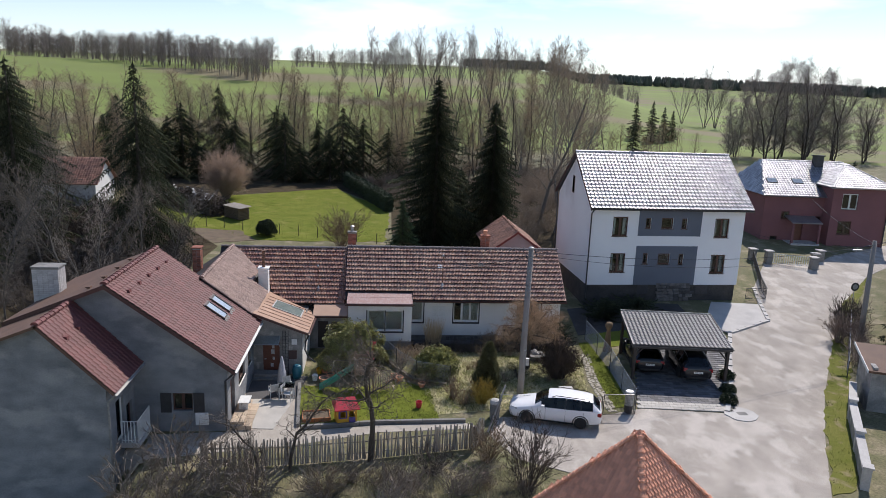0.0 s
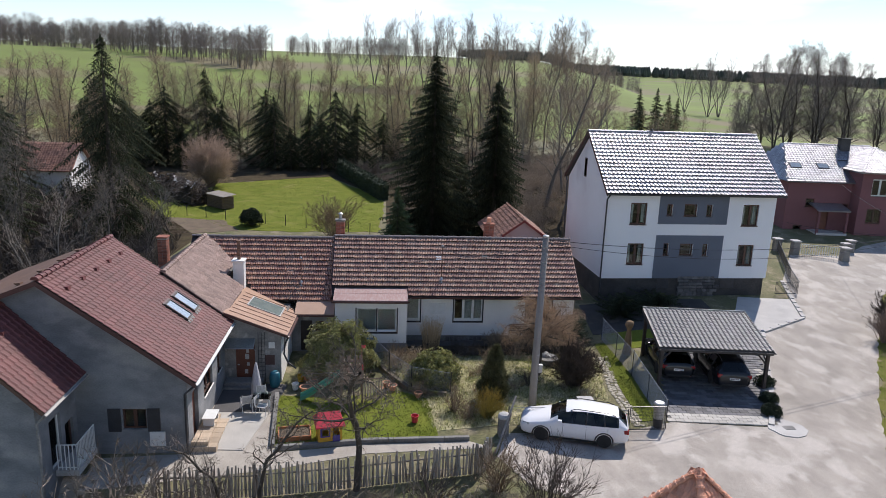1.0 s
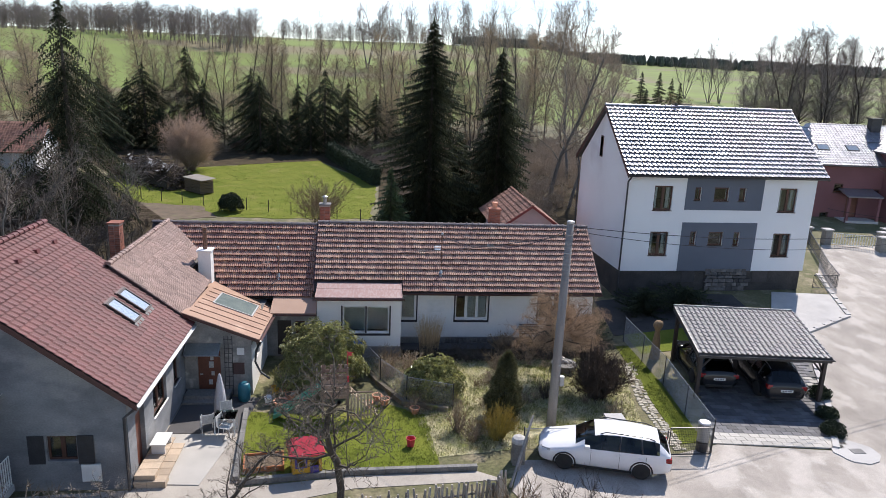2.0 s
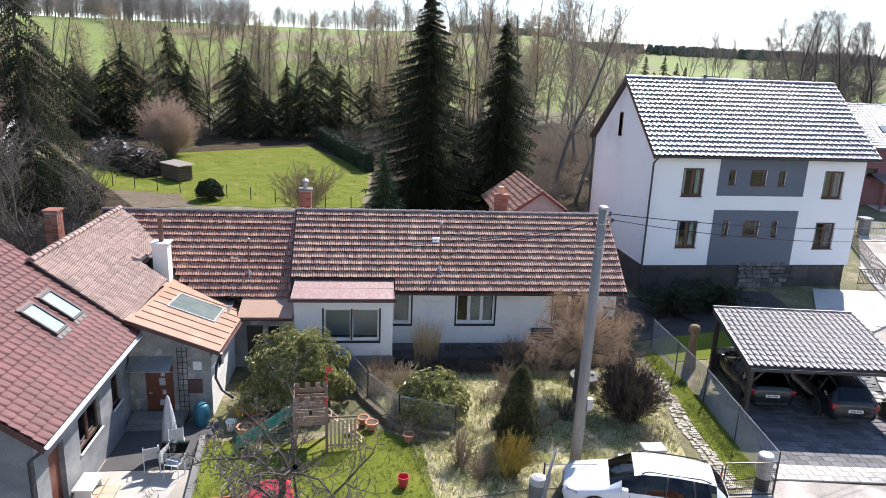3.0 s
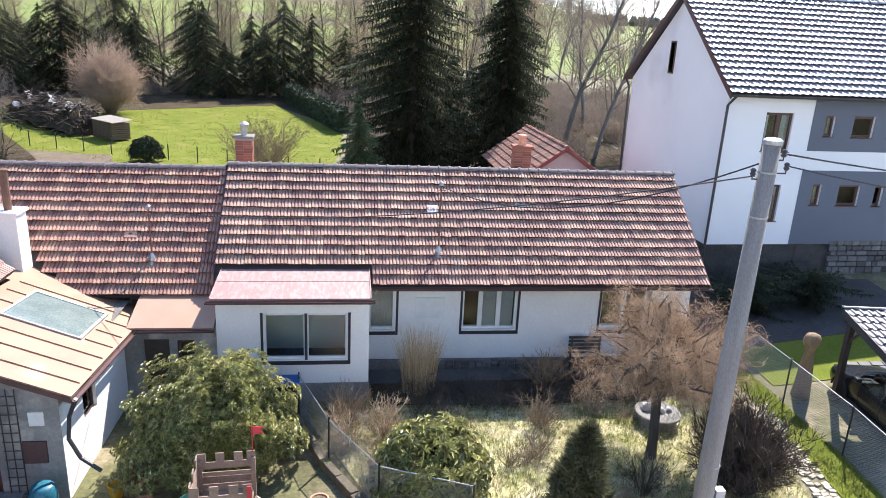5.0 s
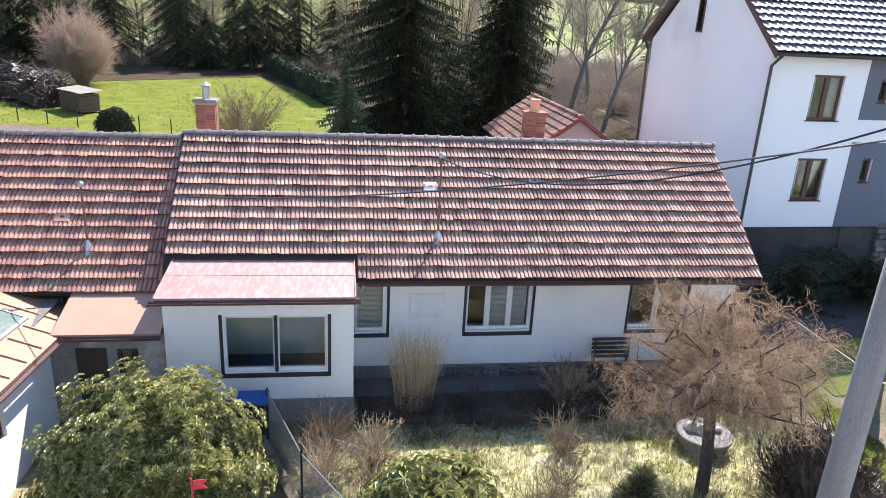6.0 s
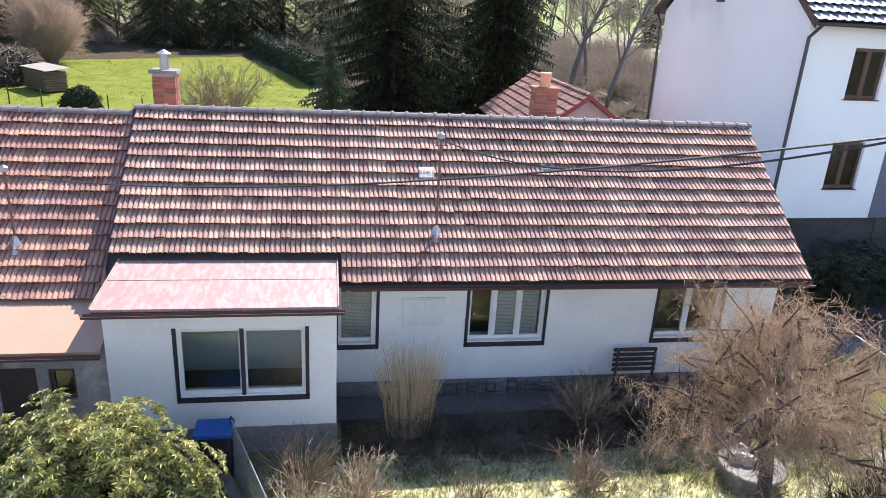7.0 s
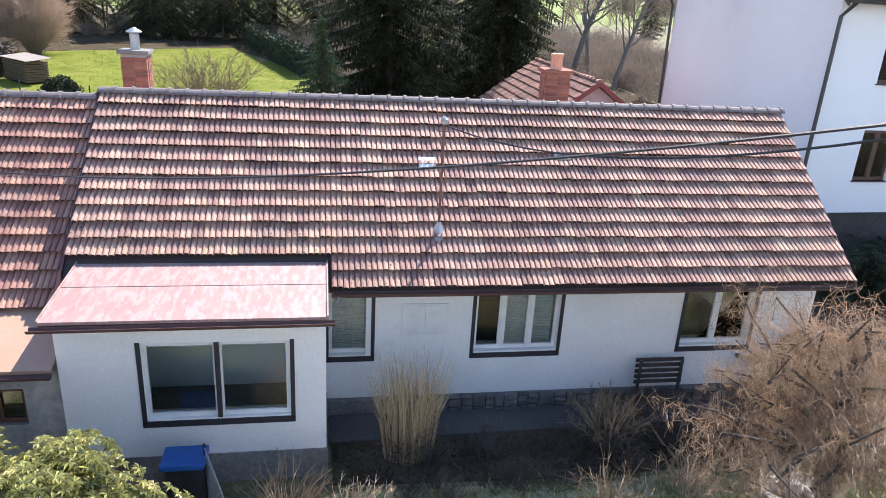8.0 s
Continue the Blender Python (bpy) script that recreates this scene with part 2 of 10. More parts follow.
# ---- materials ----
def mat(name, c1, c2, rough=0.85, scale=2.0, fine=30.0, bump=0.25, metal=0.0, stain=None, stain_scale=1.2, stain_at=0.58, rnd=0.0, rough2=None, streak=None, spec=0.5, fine_amt=0.25, hue=0.0, trans=0.0):
    """Two colours mixed by a wide noise, a fine grain, patches of a third colour, a random tone a piece, and a bump."""
    m = bpy.data.materials.new(name)
    m.use_nodes = True
    nt = m.node_tree
    n, l = nt.nodes, nt.links
    b = n["Principled BSDF"]
    b.inputs["Roughness"].default_value, b.inputs["Metallic"].default_value = rough, metal
    b.inputs["Specular IOR Level"].default_value = spec
    geo = n.new("ShaderNodeNewGeometry")
    src = geo.outputs["Position"]
    if streak:
        mp = n.new("ShaderNodeMapping")
        mp.inputs["Scale"].default_value = streak
        l.new(src, mp.inputs["Vector"])
        src = mp.outputs[0]

    def noise_of(s, detail):
        t = n.new("ShaderNodeTexNoise")
        t.inputs["Scale"].default_value, t.inputs["Detail"].default_value = s, detail
        l.new(src, t.inputs["Vector"])
        return t.outputs["Fac"]

    def ramp(fac, p0, p1):
        r = n.new("ShaderNodeMapRange")
        r.inputs[1].default_value, r.inputs[2].default_value = p0, p1
        l.new(fac, r.inputs[0])
        return r.outputs[0]

    def mix(fac, a, c, kind="MIX"):
        x = n.new("ShaderNodeMix")
        x.data_type, x.blend_type = "RGBA", kind
        for sock, val in ((x.inputs[0], fac), (x.inputs[6], a), (x.inputs[7], c)):
            if hasattr(val, "is_linked"):
                l.new(val, sock)
            elif isinstance(val, (int, float)):
                sock.default_value = val
            else:
                sock.default_value = (*val, 1)
        return x.outputs[2]

    wide = noise_of(scale, 5)
    col = mix(ramp(wide, 0.3, 0.7), c1, c2)
    grain = noise_of(fine, 4)
    if stain:
        col = mix(ramp(noise_of(stain_scale, 6), stain_at, stain_at + 0.12), col, stain)
    g = n.new("ShaderNodeMapRange")
    g.inputs[1].default_value, g.inputs[2].default_value, g.inputs[3].default_value, g.inputs[4].default_value = 0.25, 0.75, 1 - fine_amt, 1 + fine_amt
    l.new(grain, g.inputs[0])
    if rnd:
        oi = n.new("ShaderNodeObjectInfo")
        add = n.new("ShaderNodeMath")
        add.operation = "ADD"
        l.new(geo.outputs["Random Per Island"], add.inputs[0])
        l.new(oi.outputs["Random"], add.inputs[1])
        fr = n.new("ShaderNodeMath")
        fr.operation = "FRACT"
        l.new(add.outputs[0], fr.inputs[0])
        rr = n.new("ShaderNodeMapRange")
        rr.inputs[3].default_value, rr.inputs[4].default_value = 1 - rnd, 1 + rnd
        l.new(fr.outputs[0], rr.inputs[0])
        mul = n.new("ShaderNodeMath")
        mul.operation = "MULTIPLY"
        l.new(g.outputs[0], mul.inputs[0])
        l.new(rr.outputs[0], mul.inputs[1])
        tone = mul.outputs[0]
        if hue:
            hs = n.new("ShaderNodeHueSaturation")
            hr = n.new("ShaderNodeMapRange")
            hr.inputs[3].default_value, hr.inputs[4].default_value = 0.5 - hue, 0.5 + hue
            l.new(fr.outputs[0], hr.inputs[0])
            l.new(hr.outputs[0], hs.inputs["Hue"])
            l.new(col, hs.inputs["Color"])
            col = hs.outputs[0]
    else:
        tone = g.outputs[0]
    vm = n.new("ShaderNodeVectorMath")
    vm.operation = "SCALE"
    l.new(col, vm.inputs[0])
    l.new(tone, vm.inputs["Scale"])
    l.new(vm.outputs[0], b.inputs["Base Color"])
    if trans:
        tl, ms = n.new("ShaderNodeBsdfTranslucent"), n.new("ShaderNodeMixShader")
        l.new(vm.outputs[0], tl.inputs["Color"])
        ms.inputs[0].default_value = trans
        l.new(b.outputs[0], ms.inputs[1])
        l.new(tl.outputs[0], ms.inputs[2])
        l.new(ms.outputs[0], n["Material Output"].inputs["Surface"])
    if rough2 is not None:
        r = n.new("ShaderNodeMapRange")
        r.inputs[1].default_value, r.inputs[2].default_value, r.inputs[3].default_value, r.inputs[4].default_value = 0.35, 0.65, rough, rough2
        l.new(wide, r.inputs[0])
        l.new(r.outputs[0], b.inputs["Roughness"])
    if bump:
        bp = n.new("ShaderNodeBump")
        bp.inputs["Strength"].default_value, bp.inputs["Distance"].default_value = bump, 0.02
        l.new(grain, bp.inputs["Height"])
        l.new(bp.outputs[0], b.inputs["Normal"])
    return m


def glass_mat(name, tint=(0.9, 0.95, 0.95)):
    m = bpy.data.materials.new(name)
    m.use_nodes = True
    n, l = m.node_tree.nodes, m.node_tree.links
    n.clear()
    out, mixs, tr, gl, fr = n.new("ShaderNodeOutputMaterial"), n.new("ShaderNodeMixShader"), n.new("ShaderNodeBsdfTransparent"), n.new("ShaderNodeBsdfGlossy"), n.new("ShaderNodeFresnel")
    tr.inputs["Color"].default_value = (*tint, 1)
    gl.inputs["Roughness"].default_value = 0.02
    fr.inputs["IOR"].default_value = 1.55
    l.new(fr.outputs[0], mixs.inputs[0])
    l.new(tr.outputs[0], mixs.inputs[1])
    l.new(gl.outputs[0], mixs.inputs[2])
    l.new(mixs.outputs[0], out.inputs["Surface"])
    return m


def lichen(m, dark=(0.05, 0.035, 0.028), ochre=(0.5, 0.33, 0.1), at=0.64):
    """Small dark moss specks, and ochre lichen where a wide noise lets it grow."""
    n, l = m.node_tree.nodes, m.node_tree.links
    b = n["Principled BSDF"]
    col = b.inputs["Base Color"].links[0].from_socket
    geo = n.new("ShaderNodeNewGeometry")
    for scale, wide_scale, lo, colour, amount in ((17.0, 0.5, at, dark, 0.9), (11.0, 0.35, at - 0.02, ochre, 0.55), (1.1, 6.0, 0.56, (0.3, 0.27, 0.24), 0.35)):
        fine, wide = n.new("ShaderNodeTexNoise"), n.new("ShaderNodeTexNoise")
        fine.inputs["Scale"].default_value, fine.inputs["Detail"].default_value = scale, 3
        wide.inputs["Scale"].default_value, wide.inputs["Detail"].default_value = wide_scale, 3
        for t in (fine, wide):
            l.new(geo.outputs["Position"], t.inputs["Vector"])
        r0, r1, mul, mix = n.new("ShaderNodeMapRange"), n.new("ShaderNodeMapRange"), n.new("ShaderNodeMath"), n.new("ShaderNodeMix")
        r0.inputs[1].default_value, r0.inputs[2].default_value, r0.inputs[4].default_value = lo, lo + 0.05, amount
        r1.inputs[1].default_value, r1.inputs[2].default_value = 0.42, 0.62
        l.new(fine.outputs["Fac"], r0.inputs[0])
        l.new(wide.outputs["Fac"], r1.inputs[0])
        mul.operation = "MULTIPLY"
        l.new(r0.outputs[0], mul.inputs[0])
        l.new(r1.outputs[0], mul.inputs[1])
        mix.data_type = "RGBA"
        l.new(mul.outputs[0], mix.inputs[0])
        l.new(col, mix.inputs[6])
        mix.inputs[7].default_value = (*colour, 1)
        col = mix.outputs[2]
    l.new(col, b.inputs["Base Color"])
    return m


GLASS = glass_mat("window_glass")
CAR_GLASS = glass_mat("car_glass", (0.25, 0.3, 0.3))
M_TILE_OLD = lichen(mat("old_clay_tile", (0.43, 0.265, 0.21), (0.33, 0.195, 0.155), 0.85, 0.5, 45, 0.4, rnd=0.28, stain=(0.43, 0.29, 0.22), stain_scale=0.9, stain_at=0.6, hue=0.012), at=0.62)
M_TILE_LEFT = lichen(mat("red_clay_tile", (0.42, 0.225, 0.17), (0.33, 0.175, 0.135), 0.8, 0.6, 45, 0.3, rnd=0.28, stain=(0.2, 0.13, 0.105), stain_scale=1.0, stain_at=0.62, hue=0.012), at=0.65)
M_TILE_WING = mat("orange_brown_tile", (0.36, 0.245, 0.2), (0.3, 0.205, 0.17), 0.7, 0.8, 40, 0.25, rnd=0.2)
M_TILE_MAROON = mat("maroon_tile", (0.16, 0.05, 0.045), (0.12, 0.04, 0.037), 0.65, 0.8, 40, 0.2, rnd=0.14)
M_TILE_BLACK = mat("glazed_dark_tile", (0.42, 0.42, 0.44), (0.33, 0.33, 0.35), 0.46, 0.7, 30, 0.12, metal=0.75, rnd=0.2, spec=0.9)
M_TILE_CARPORT = mat("grey_sheet_tile", (0.13, 0.13, 0.14), (0.1, 0.1, 0.11), 0.5, 0.7, 30, 0.1, rnd=0.1, spec=0.5)
M_TILE_ORANGE = mat("new_orange_tile", (0.74, 0.34, 0.21), (0.62, 0.275, 0.165), 0.6, 0.9, 40, 0.2, rnd=0.16)
M_TILE_SHED = mat("shed_tile", (0.32, 0.16, 0.11), (0.22, 0.12, 0.09), 0.8, 0.8, 40, 0.25, rnd=0.35)
M_BROWN_ROOF = mat("brown_roof", (0.16, 0.09, 0.06), (0.12, 0.07, 0.05), 0.8, 1.0, 25, 0.2)
M_RIDGE = mat("weathered_ridge_cap", (0.2, 0.17, 0.17), (0.14, 0.12, 0.12), 0.8, 2.0, 40, 0.35)
M_RENDER_WHITE = mat("white_lime_render", (0.8, 0.79, 0.76), (0.72, 0.71, 0.68), 0.92, 0.7, 18, 0.15, fine_amt=0.05, stain=(0.6, 0.56, 0.5), stain_scale=0.5, stain_at=0.63)
M_RENDER_HOUSE = mat("white_house_render", (0.82, 0.82, 0.82), (0.78, 0.78, 0.79), 0.9, 0.4, 40, 0.1, fine_amt=0.03)
M_RENDER_PINK = mat("pale_gable_render", (0.8, 0.785, 0.785), (0.74, 0.715, 0.715), 0.92, 0.35, 25, 0.12, fine_amt=0.05, stain=(0.68, 0.645, 0.645), stain_scale=0.3, stain_at=0.6)
M_RENDER_GREYBLUE = mat("slate_grey_render", (0.14, 0.155, 0.19), (0.12, 0.135, 0.165), 0.9, 0.4, 40, 0.1, fine_amt=0.04)
M_RENDER_GREY = mat("grey_rough_render", (0.33, 0.315, 0.295), (0.18, 0.178, 0.172), 0.95, 1.3, 14, 0.4, fine_amt=0.15, stain=(0.42, 0.395, 0.36), stain_scale=1.5, stain_at=0.55)
M_RENDER_DARK = mat("dark_grey_render", (0.27, 0.275, 0.28), (0.15, 0.157, 0.168), 0.95, 0.8, 14, 0.4, fine_amt=0.14, stain=(0.3, 0.3, 0.295), stain_scale=0.55, stain_at=0.55, streak=(1.0, 1.0, 1.8))
M_RENDER_RED = mat("dusky_red_render", (0.225, 0.1, 0.105), (0.185, 0.084, 0.088), 0.9, 0.5, 25, 0.12, fine_amt=0.06)
M_PLINTH = mat("rough_concrete_plinth", (0.25, 0.24, 0.225), (0.17, 0.165, 0.155), 0.95, 1.2, 14, 0.5, stain=(0.1, 0.1, 0.09), stain_scale=0.9)
# dark plinth; the tone also carries the deep shade at the house's foot
M_PLINTH_SHADE = mat("dark_plinth_and_shade", (0.075, 0.068, 0.062), (0.045, 0.042, 0.04), 0.95, 1.2, 14, 0.5, stain=(0.1, 0.09, 0.08), stain_scale=0.9)
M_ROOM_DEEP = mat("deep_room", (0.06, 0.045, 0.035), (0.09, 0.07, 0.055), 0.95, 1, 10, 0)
M_STONE_DARK = mat("dark_rubble_stone", (0.17, 0.155, 0.145), (0.1, 0.095, 0.09), 0.95, 3.0, 20, 0.6, rnd=0.4)
M_METAL_PINK = mat("faded_red_sheet_roof", (0.3, 0.175, 0.16), (0.33, 0.21, 0.192), 0.6, 2.6, 25, 0.1, stain=(0.355, 0.255, 0.235), stain_scale=7.0, stain_at=0.46, streak=(1.6, 0.5, 1), fine_amt=0.08)
M_METAL_ORANGE = mat("orange_sheet_roof", (0.38, 0.225, 0.145), (0.32, 0.185, 0.12), 0.55, 0.9, 25, 0.08, stain=(0.44, 0.285, 0.195), stain_scale=0.8, fine_amt=0.06)
M_METAL_BROWN = mat("brown_gutter", (0.1, 0.045, 0.04), (0.075, 0.035, 0.03), 0.45, 3, 30, 0.08)
M_METAL_DARK = mat("dark_metal", (0.03, 0.03, 0.033), (0.045, 0.045, 0.05), 0.4, 4, 30, 0.08)
M_GALV = mat("galvanised_steel", (0.42, 0.43, 0.44), (0.34, 0.35, 0.36), 0.45, 5, 40, 0.05, metal=0.7)
M_RUST = mat("rusty_steel", (0.2, 0.1, 0.06), (0.13, 0.075, 0.055), 0.8, 8, 50, 0.2)
M_BLACK_PAINT = mat("black_paint", (0.022, 0.02, 0.026), (0.03, 0.028, 0.034), 0.6, 3, 30, 0.1)
M_FRAME_WHITE = mat("white_window_paint", (0.74, 0.74, 0.72), (0.66, 0.66, 0.63), 0.55, 4, 40, 0.08, fine_amt=0.06)
M_FRAME_BROWN = mat("brown_window_wood", (0.1, 0.045, 0.03), (0.075, 0.035, 0.025), 0.5, 4, 40, 0.1)
M_WOOD_OLD = mat("weathered_grey_wood", (0.27, 0.235, 0.2), (0.17, 0.15, 0.13), 0.9, 3, 30, 0.4, rnd=0.35)
M_WOOD_STAKE = mat("pale_weathered_stakes", (0.44, 0.39, 0.33), (0.33, 0.29, 0.25), 0.9, 3, 30, 0.4, rnd=0.35)
M_WOOD_DARK = mat("dark_stained_wood", (0.05, 0.035, 0.03), (0.035, 0.028, 0.025), 0.6, 3, 30, 0.2)
M_WOOD_PALE = mat("pale_larch_boards", (0.5, 0.39, 0.28), (0.42, 0.33, 0.24), 0.8, 3, 30, 0.2, rnd=0.2)
M_WOOD_RED = mat("red_brown_door_wood", (0.17, 0.06, 0.035), (0.12, 0.045, 0.028), 0.45, 3, 25, 0.15)
M_BRICK = mat("chimney_brick", (0.32, 0.12, 0.075), (0.22, 0.085, 0.06), 0.9, 4, 40, 0.35, rnd=0.3)
M_MORTAR = mat("mortar", (0.34, 0.32, 0.29), (0.26, 0.245, 0.225), 0.95, 5, 40, 0.4)
M_WHITE_BRICK = mat("white_chimney_brick", (0.7, 0.68, 0.66), (0.6, 0.58, 0.57), 0.9, 3, 40, 0.3, rnd=0.1)
M_GREY_BRICK = mat("grey_white_brick", (0.5, 0.49, 0.48), (0.4, 0.39, 0.385), 0.9, 3, 40, 0.3, rnd=0.12)
M_CONCRETE = mat("pale_concrete", (0.52, 0.5, 0.47), (0.42, 0.4, 0.38), 0.93, 0.9, 18, 0.3, fine_amt=0.12)
M_POLE = mat("spun_concrete_pole", (0.27, 0.25, 0.235), (0.2, 0.185, 0.175), 0.9, 1.5, 30, 0.25, streak=(4, 4, 0.5))
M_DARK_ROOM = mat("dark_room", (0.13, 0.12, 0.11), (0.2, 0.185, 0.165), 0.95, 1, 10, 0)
M_CURTAIN = mat("pale_curtain", (0.5, 0.5, 0.48), (0.4, 0.4, 0.38), 0.95, 2, 20, 0.1)


# ---- ground ----
def ease(t):
    t = min(1.0, max(0.0, t))
    return t * t * (3 - 2 * t)


def ground_z(x, y):
    z = -0.85 + 0.07 * min(max(0.0, y + 12), 34) * ease((x - 12) / 12)
    z += 0.03 * min(max(0.0, y - 4), 80) * (1 - ease((x - 12) / 12) * 0.6)
    side = 1 - 0.72 * ease((x - 0.22 * y - 15) / 70)
    z += 24 * ease((y - 75) / 270) * side
    z += 38 * ease((y - 520) / 900)
    z -= 0.9 * ease((-18 - y) / 14) * ease((6 - x) / 6)
    z -= 1.7 * ease((-17 - y) / 1.4) * ease((-8.4 - x) / 0.9)
    return z


def steps(lo, near0, near1, hi, fine, grow=1.16):
    out = [near0 + fine * k for k in range(int((near1 - near0) / fine) + 1)]
    d, v = fine, near1
    while v < hi:
        d *= grow
        v += d
        out.append(v)
    d, v = fine, near0
    while v > lo:
        d *= grow
        v -= d
        out.insert(0, v)
    return out


def ground_material():
    """Dry spring grass and earth near by, green fields up the hill."""
    m = mat("ground_cover", (0.18, 0.155, 0.085), (0.1, 0.105, 0.04), 0.95, 0.45, 9, 0.6, stain=(0.23, 0.195, 0.12), stain_scale=0.8, stain_at=0.52, fine_amt=0.4)
    n, l = m.node_tree.nodes, m.node_tree.links
    b = n["Principled BSDF"]
    near = b.inputs["Base Color"].links[0].from_socket
    geo, sep = n.new("ShaderNodeNewGeometry"), n.new("ShaderNodeSeparateXYZ")
    l.new(geo.outputs["Position"], sep.inputs[0])
    big, mid = n.new("ShaderNodeTexNoise"), n.new("ShaderNodeTexNoise")
    mp = n.new("ShaderNodeMapping")
    mp.inputs["Scale"].default_value = (0.006, 0.022, 0.0)
    l.new(geo.outputs["Position"], mp.inputs["Vector"])
    l.new(mp.outputs[0], big.inputs["Vector"])
    big.inputs["Scale"].default_value, big.inputs["Detail"].default_value = 1.0, 3
    mid.inputs["Scale"].default_value = 0.06
    l.new(geo.outputs["Position"], mid.inputs["Vector"])
    ramp = n.new("ShaderNodeValToRGB")
    els = ramp.color_ramp.elements
    els[0].position, els[0].color = 0.4, (0.19, 0.16, 0.08, 1)
    els[1].position, els[1].color = 0.46, (0.15, 0.185, 0.035, 1)
    e = els.new(0.62)
    e.color = (0.175, 0.23, 0.04, 1)
    l.new(big.outputs["Fac"], ramp.inputs[0])
    add = n.new("ShaderNodeMath")
    add.operation = "MULTIPLY_ADD"
    add.inputs[1].default_value = 40
    l.new(mid.outputs["Fac"], add.inputs[0])
    l.new(sep.outputs[1], add.inputs[2])
    rng = n.new("ShaderNodeMapRange")
    rng.inputs[1].default_value, rng.inputs[2].default_value = 118, 128
    l.new(add.outputs[0], rng.inputs[0])
    mix = n.new("ShaderNodeMix")
    mix.data_type = "RGBA"
    l.new(rng.outputs[0], mix.inputs[0])
    l.new(near, mix.inputs[6])
    l.new(ramp.outputs[0], mix.inputs[7])
    l.new(mix.outputs[2], b.inputs["Base Color"])
    return m


M_GROUND = ground_material()
M_ASPHALT = mat("worn_asphalt", (0.42, 0.375, 0.325), (0.29, 0.258, 0.222), 0.92, 0.7, 26, 0.5, stain=(0.48, 0.435, 0.385), stain_scale=0.55, stain_at=0.52, streak=(1.3, 0.9, 1.0), fine_amt=0.32)
M_LAWN = mat("lawn_grass", (0.175, 0.19, 0.034), (0.12, 0.15, 0.018), 0.95, 0.6, 25, 0.7, stain=(0.22, 0.21, 0.06), stain_scale=0.4, stain_at=0.6, fine_amt=0.4, spec=0.1)
M_MEADOW = mat("straw_and_grass", (0.55, 0.485, 0.325), (0.27, 0.275, 0.09), 0.95, 1.7, 14, 1.0, stain=(0.13, 0.115, 0.06), stain_scale=2.0, stain_at=0.555, fine_amt=0.55, spec=0.15)
M_GRASS_BLADE = mat("grass_blades", (0.2, 0.225, 0.05), (0.14, 0.165, 0.035), 0.9, 1.5, 20, 0, rnd=0.4, trans=0.45)
M_DRY_BLADE = mat("dry_grass_blades", (0.6, 0.54, 0.38), (0.45, 0.44, 0.24), 0.9, 1.2, 20, 0, rnd=0.4, trans=0.45)
M_VERGE = mat("verge_grass", (0.17, 0.165, 0.045), (0.12, 0.135, 0.025), 0.95, 0.8, 25, 0.7, stain=(0.26, 0.215, 0.13), stain_scale=0.9, stain_at=0.55, fine_amt=0.4, spec=0.1)
M_DIRT = mat("dug_soil", (0.17, 0.125, 0.08), (0.11, 0.08, 0.052), 0.97, 0.9, 14, 0.7, stain=(0.16, 0.15, 0.07), stain_scale=1.1, fine_amt=0.4)
# dark soil; under the trees this colour also stands in for their shade
M_SOIL_AND_SHADE = mat("dark_soil_and_shade", (0.085, 0.066, 0.042), (0.055, 0.044, 0.028), 1.0, 0.8, 12, 0.7, stain=(0.09, 0.08, 0.045), stain_scale=0.9, fine_amt=0.45, spec=0.05)
M_GRAVEL = mat("pale_gravel", (0.44, 0.395, 0.335), (0.33, 0.295, 0.25), 0.95, 0.8, 45, 0.5, fine_amt=0.3)
# dark concrete of the wall path; also the painted shade of the door yard
M_APRON = mat("dark_concrete_shade_tone", (0.1, 0.095, 0.095), (0.075, 0.072, 0.072), 0.9, 0.8, 20, 0.3, fine_amt=0.2)
M_PAVER = mat("dark_pavers", (0.1, 0.1, 0.11), (0.15, 0.145, 0.145), 0.8, 1.2, 40, 0.3, rnd=0.35)
M_PAVER_PALE = mat("pale_paving", (0.52, 0.49, 0.44), (0.42, 0.395, 0.355), 0.9, 1.0, 40, 0.3, rnd=0.12)

gx, gy = steps(-2600, -40, 62, 3000, 1.0), steps(-400, -52, 92, 4200, 1.0)
gv = [(x, y, ground_z(x, y) + 0.05 * noise.noise(Vector((x * 0.23, y * 0.23, 0))) * 3 * ease((y - 62) / 20)) for y in gy for x in gx]
gf = [(j * len(gx) + i, j * len(gx) + i + 1, (j + 1) * len(gx) + i + 1, (j + 1) * len(gx) + i) for j in range(len(gy) - 1) for i in range(len(gx) - 1)]
tagged(data_part("ground", gv, gf, M_GROUND, smooth=True), "rough spring grass and bare earth rising to green fields", "ground", kind="structure")


def inside(p, poly):
    hit, (x, y) = False, p
    for (x0, y0), (x1, y1) in zip(poly, poly[1:] + poly[:1]):
        if (y0 > y) != (y1 > y) and x < x0 + (y - y0) * (x1 - x0) / (y1 - y0):
            hit = not hit
    return hit


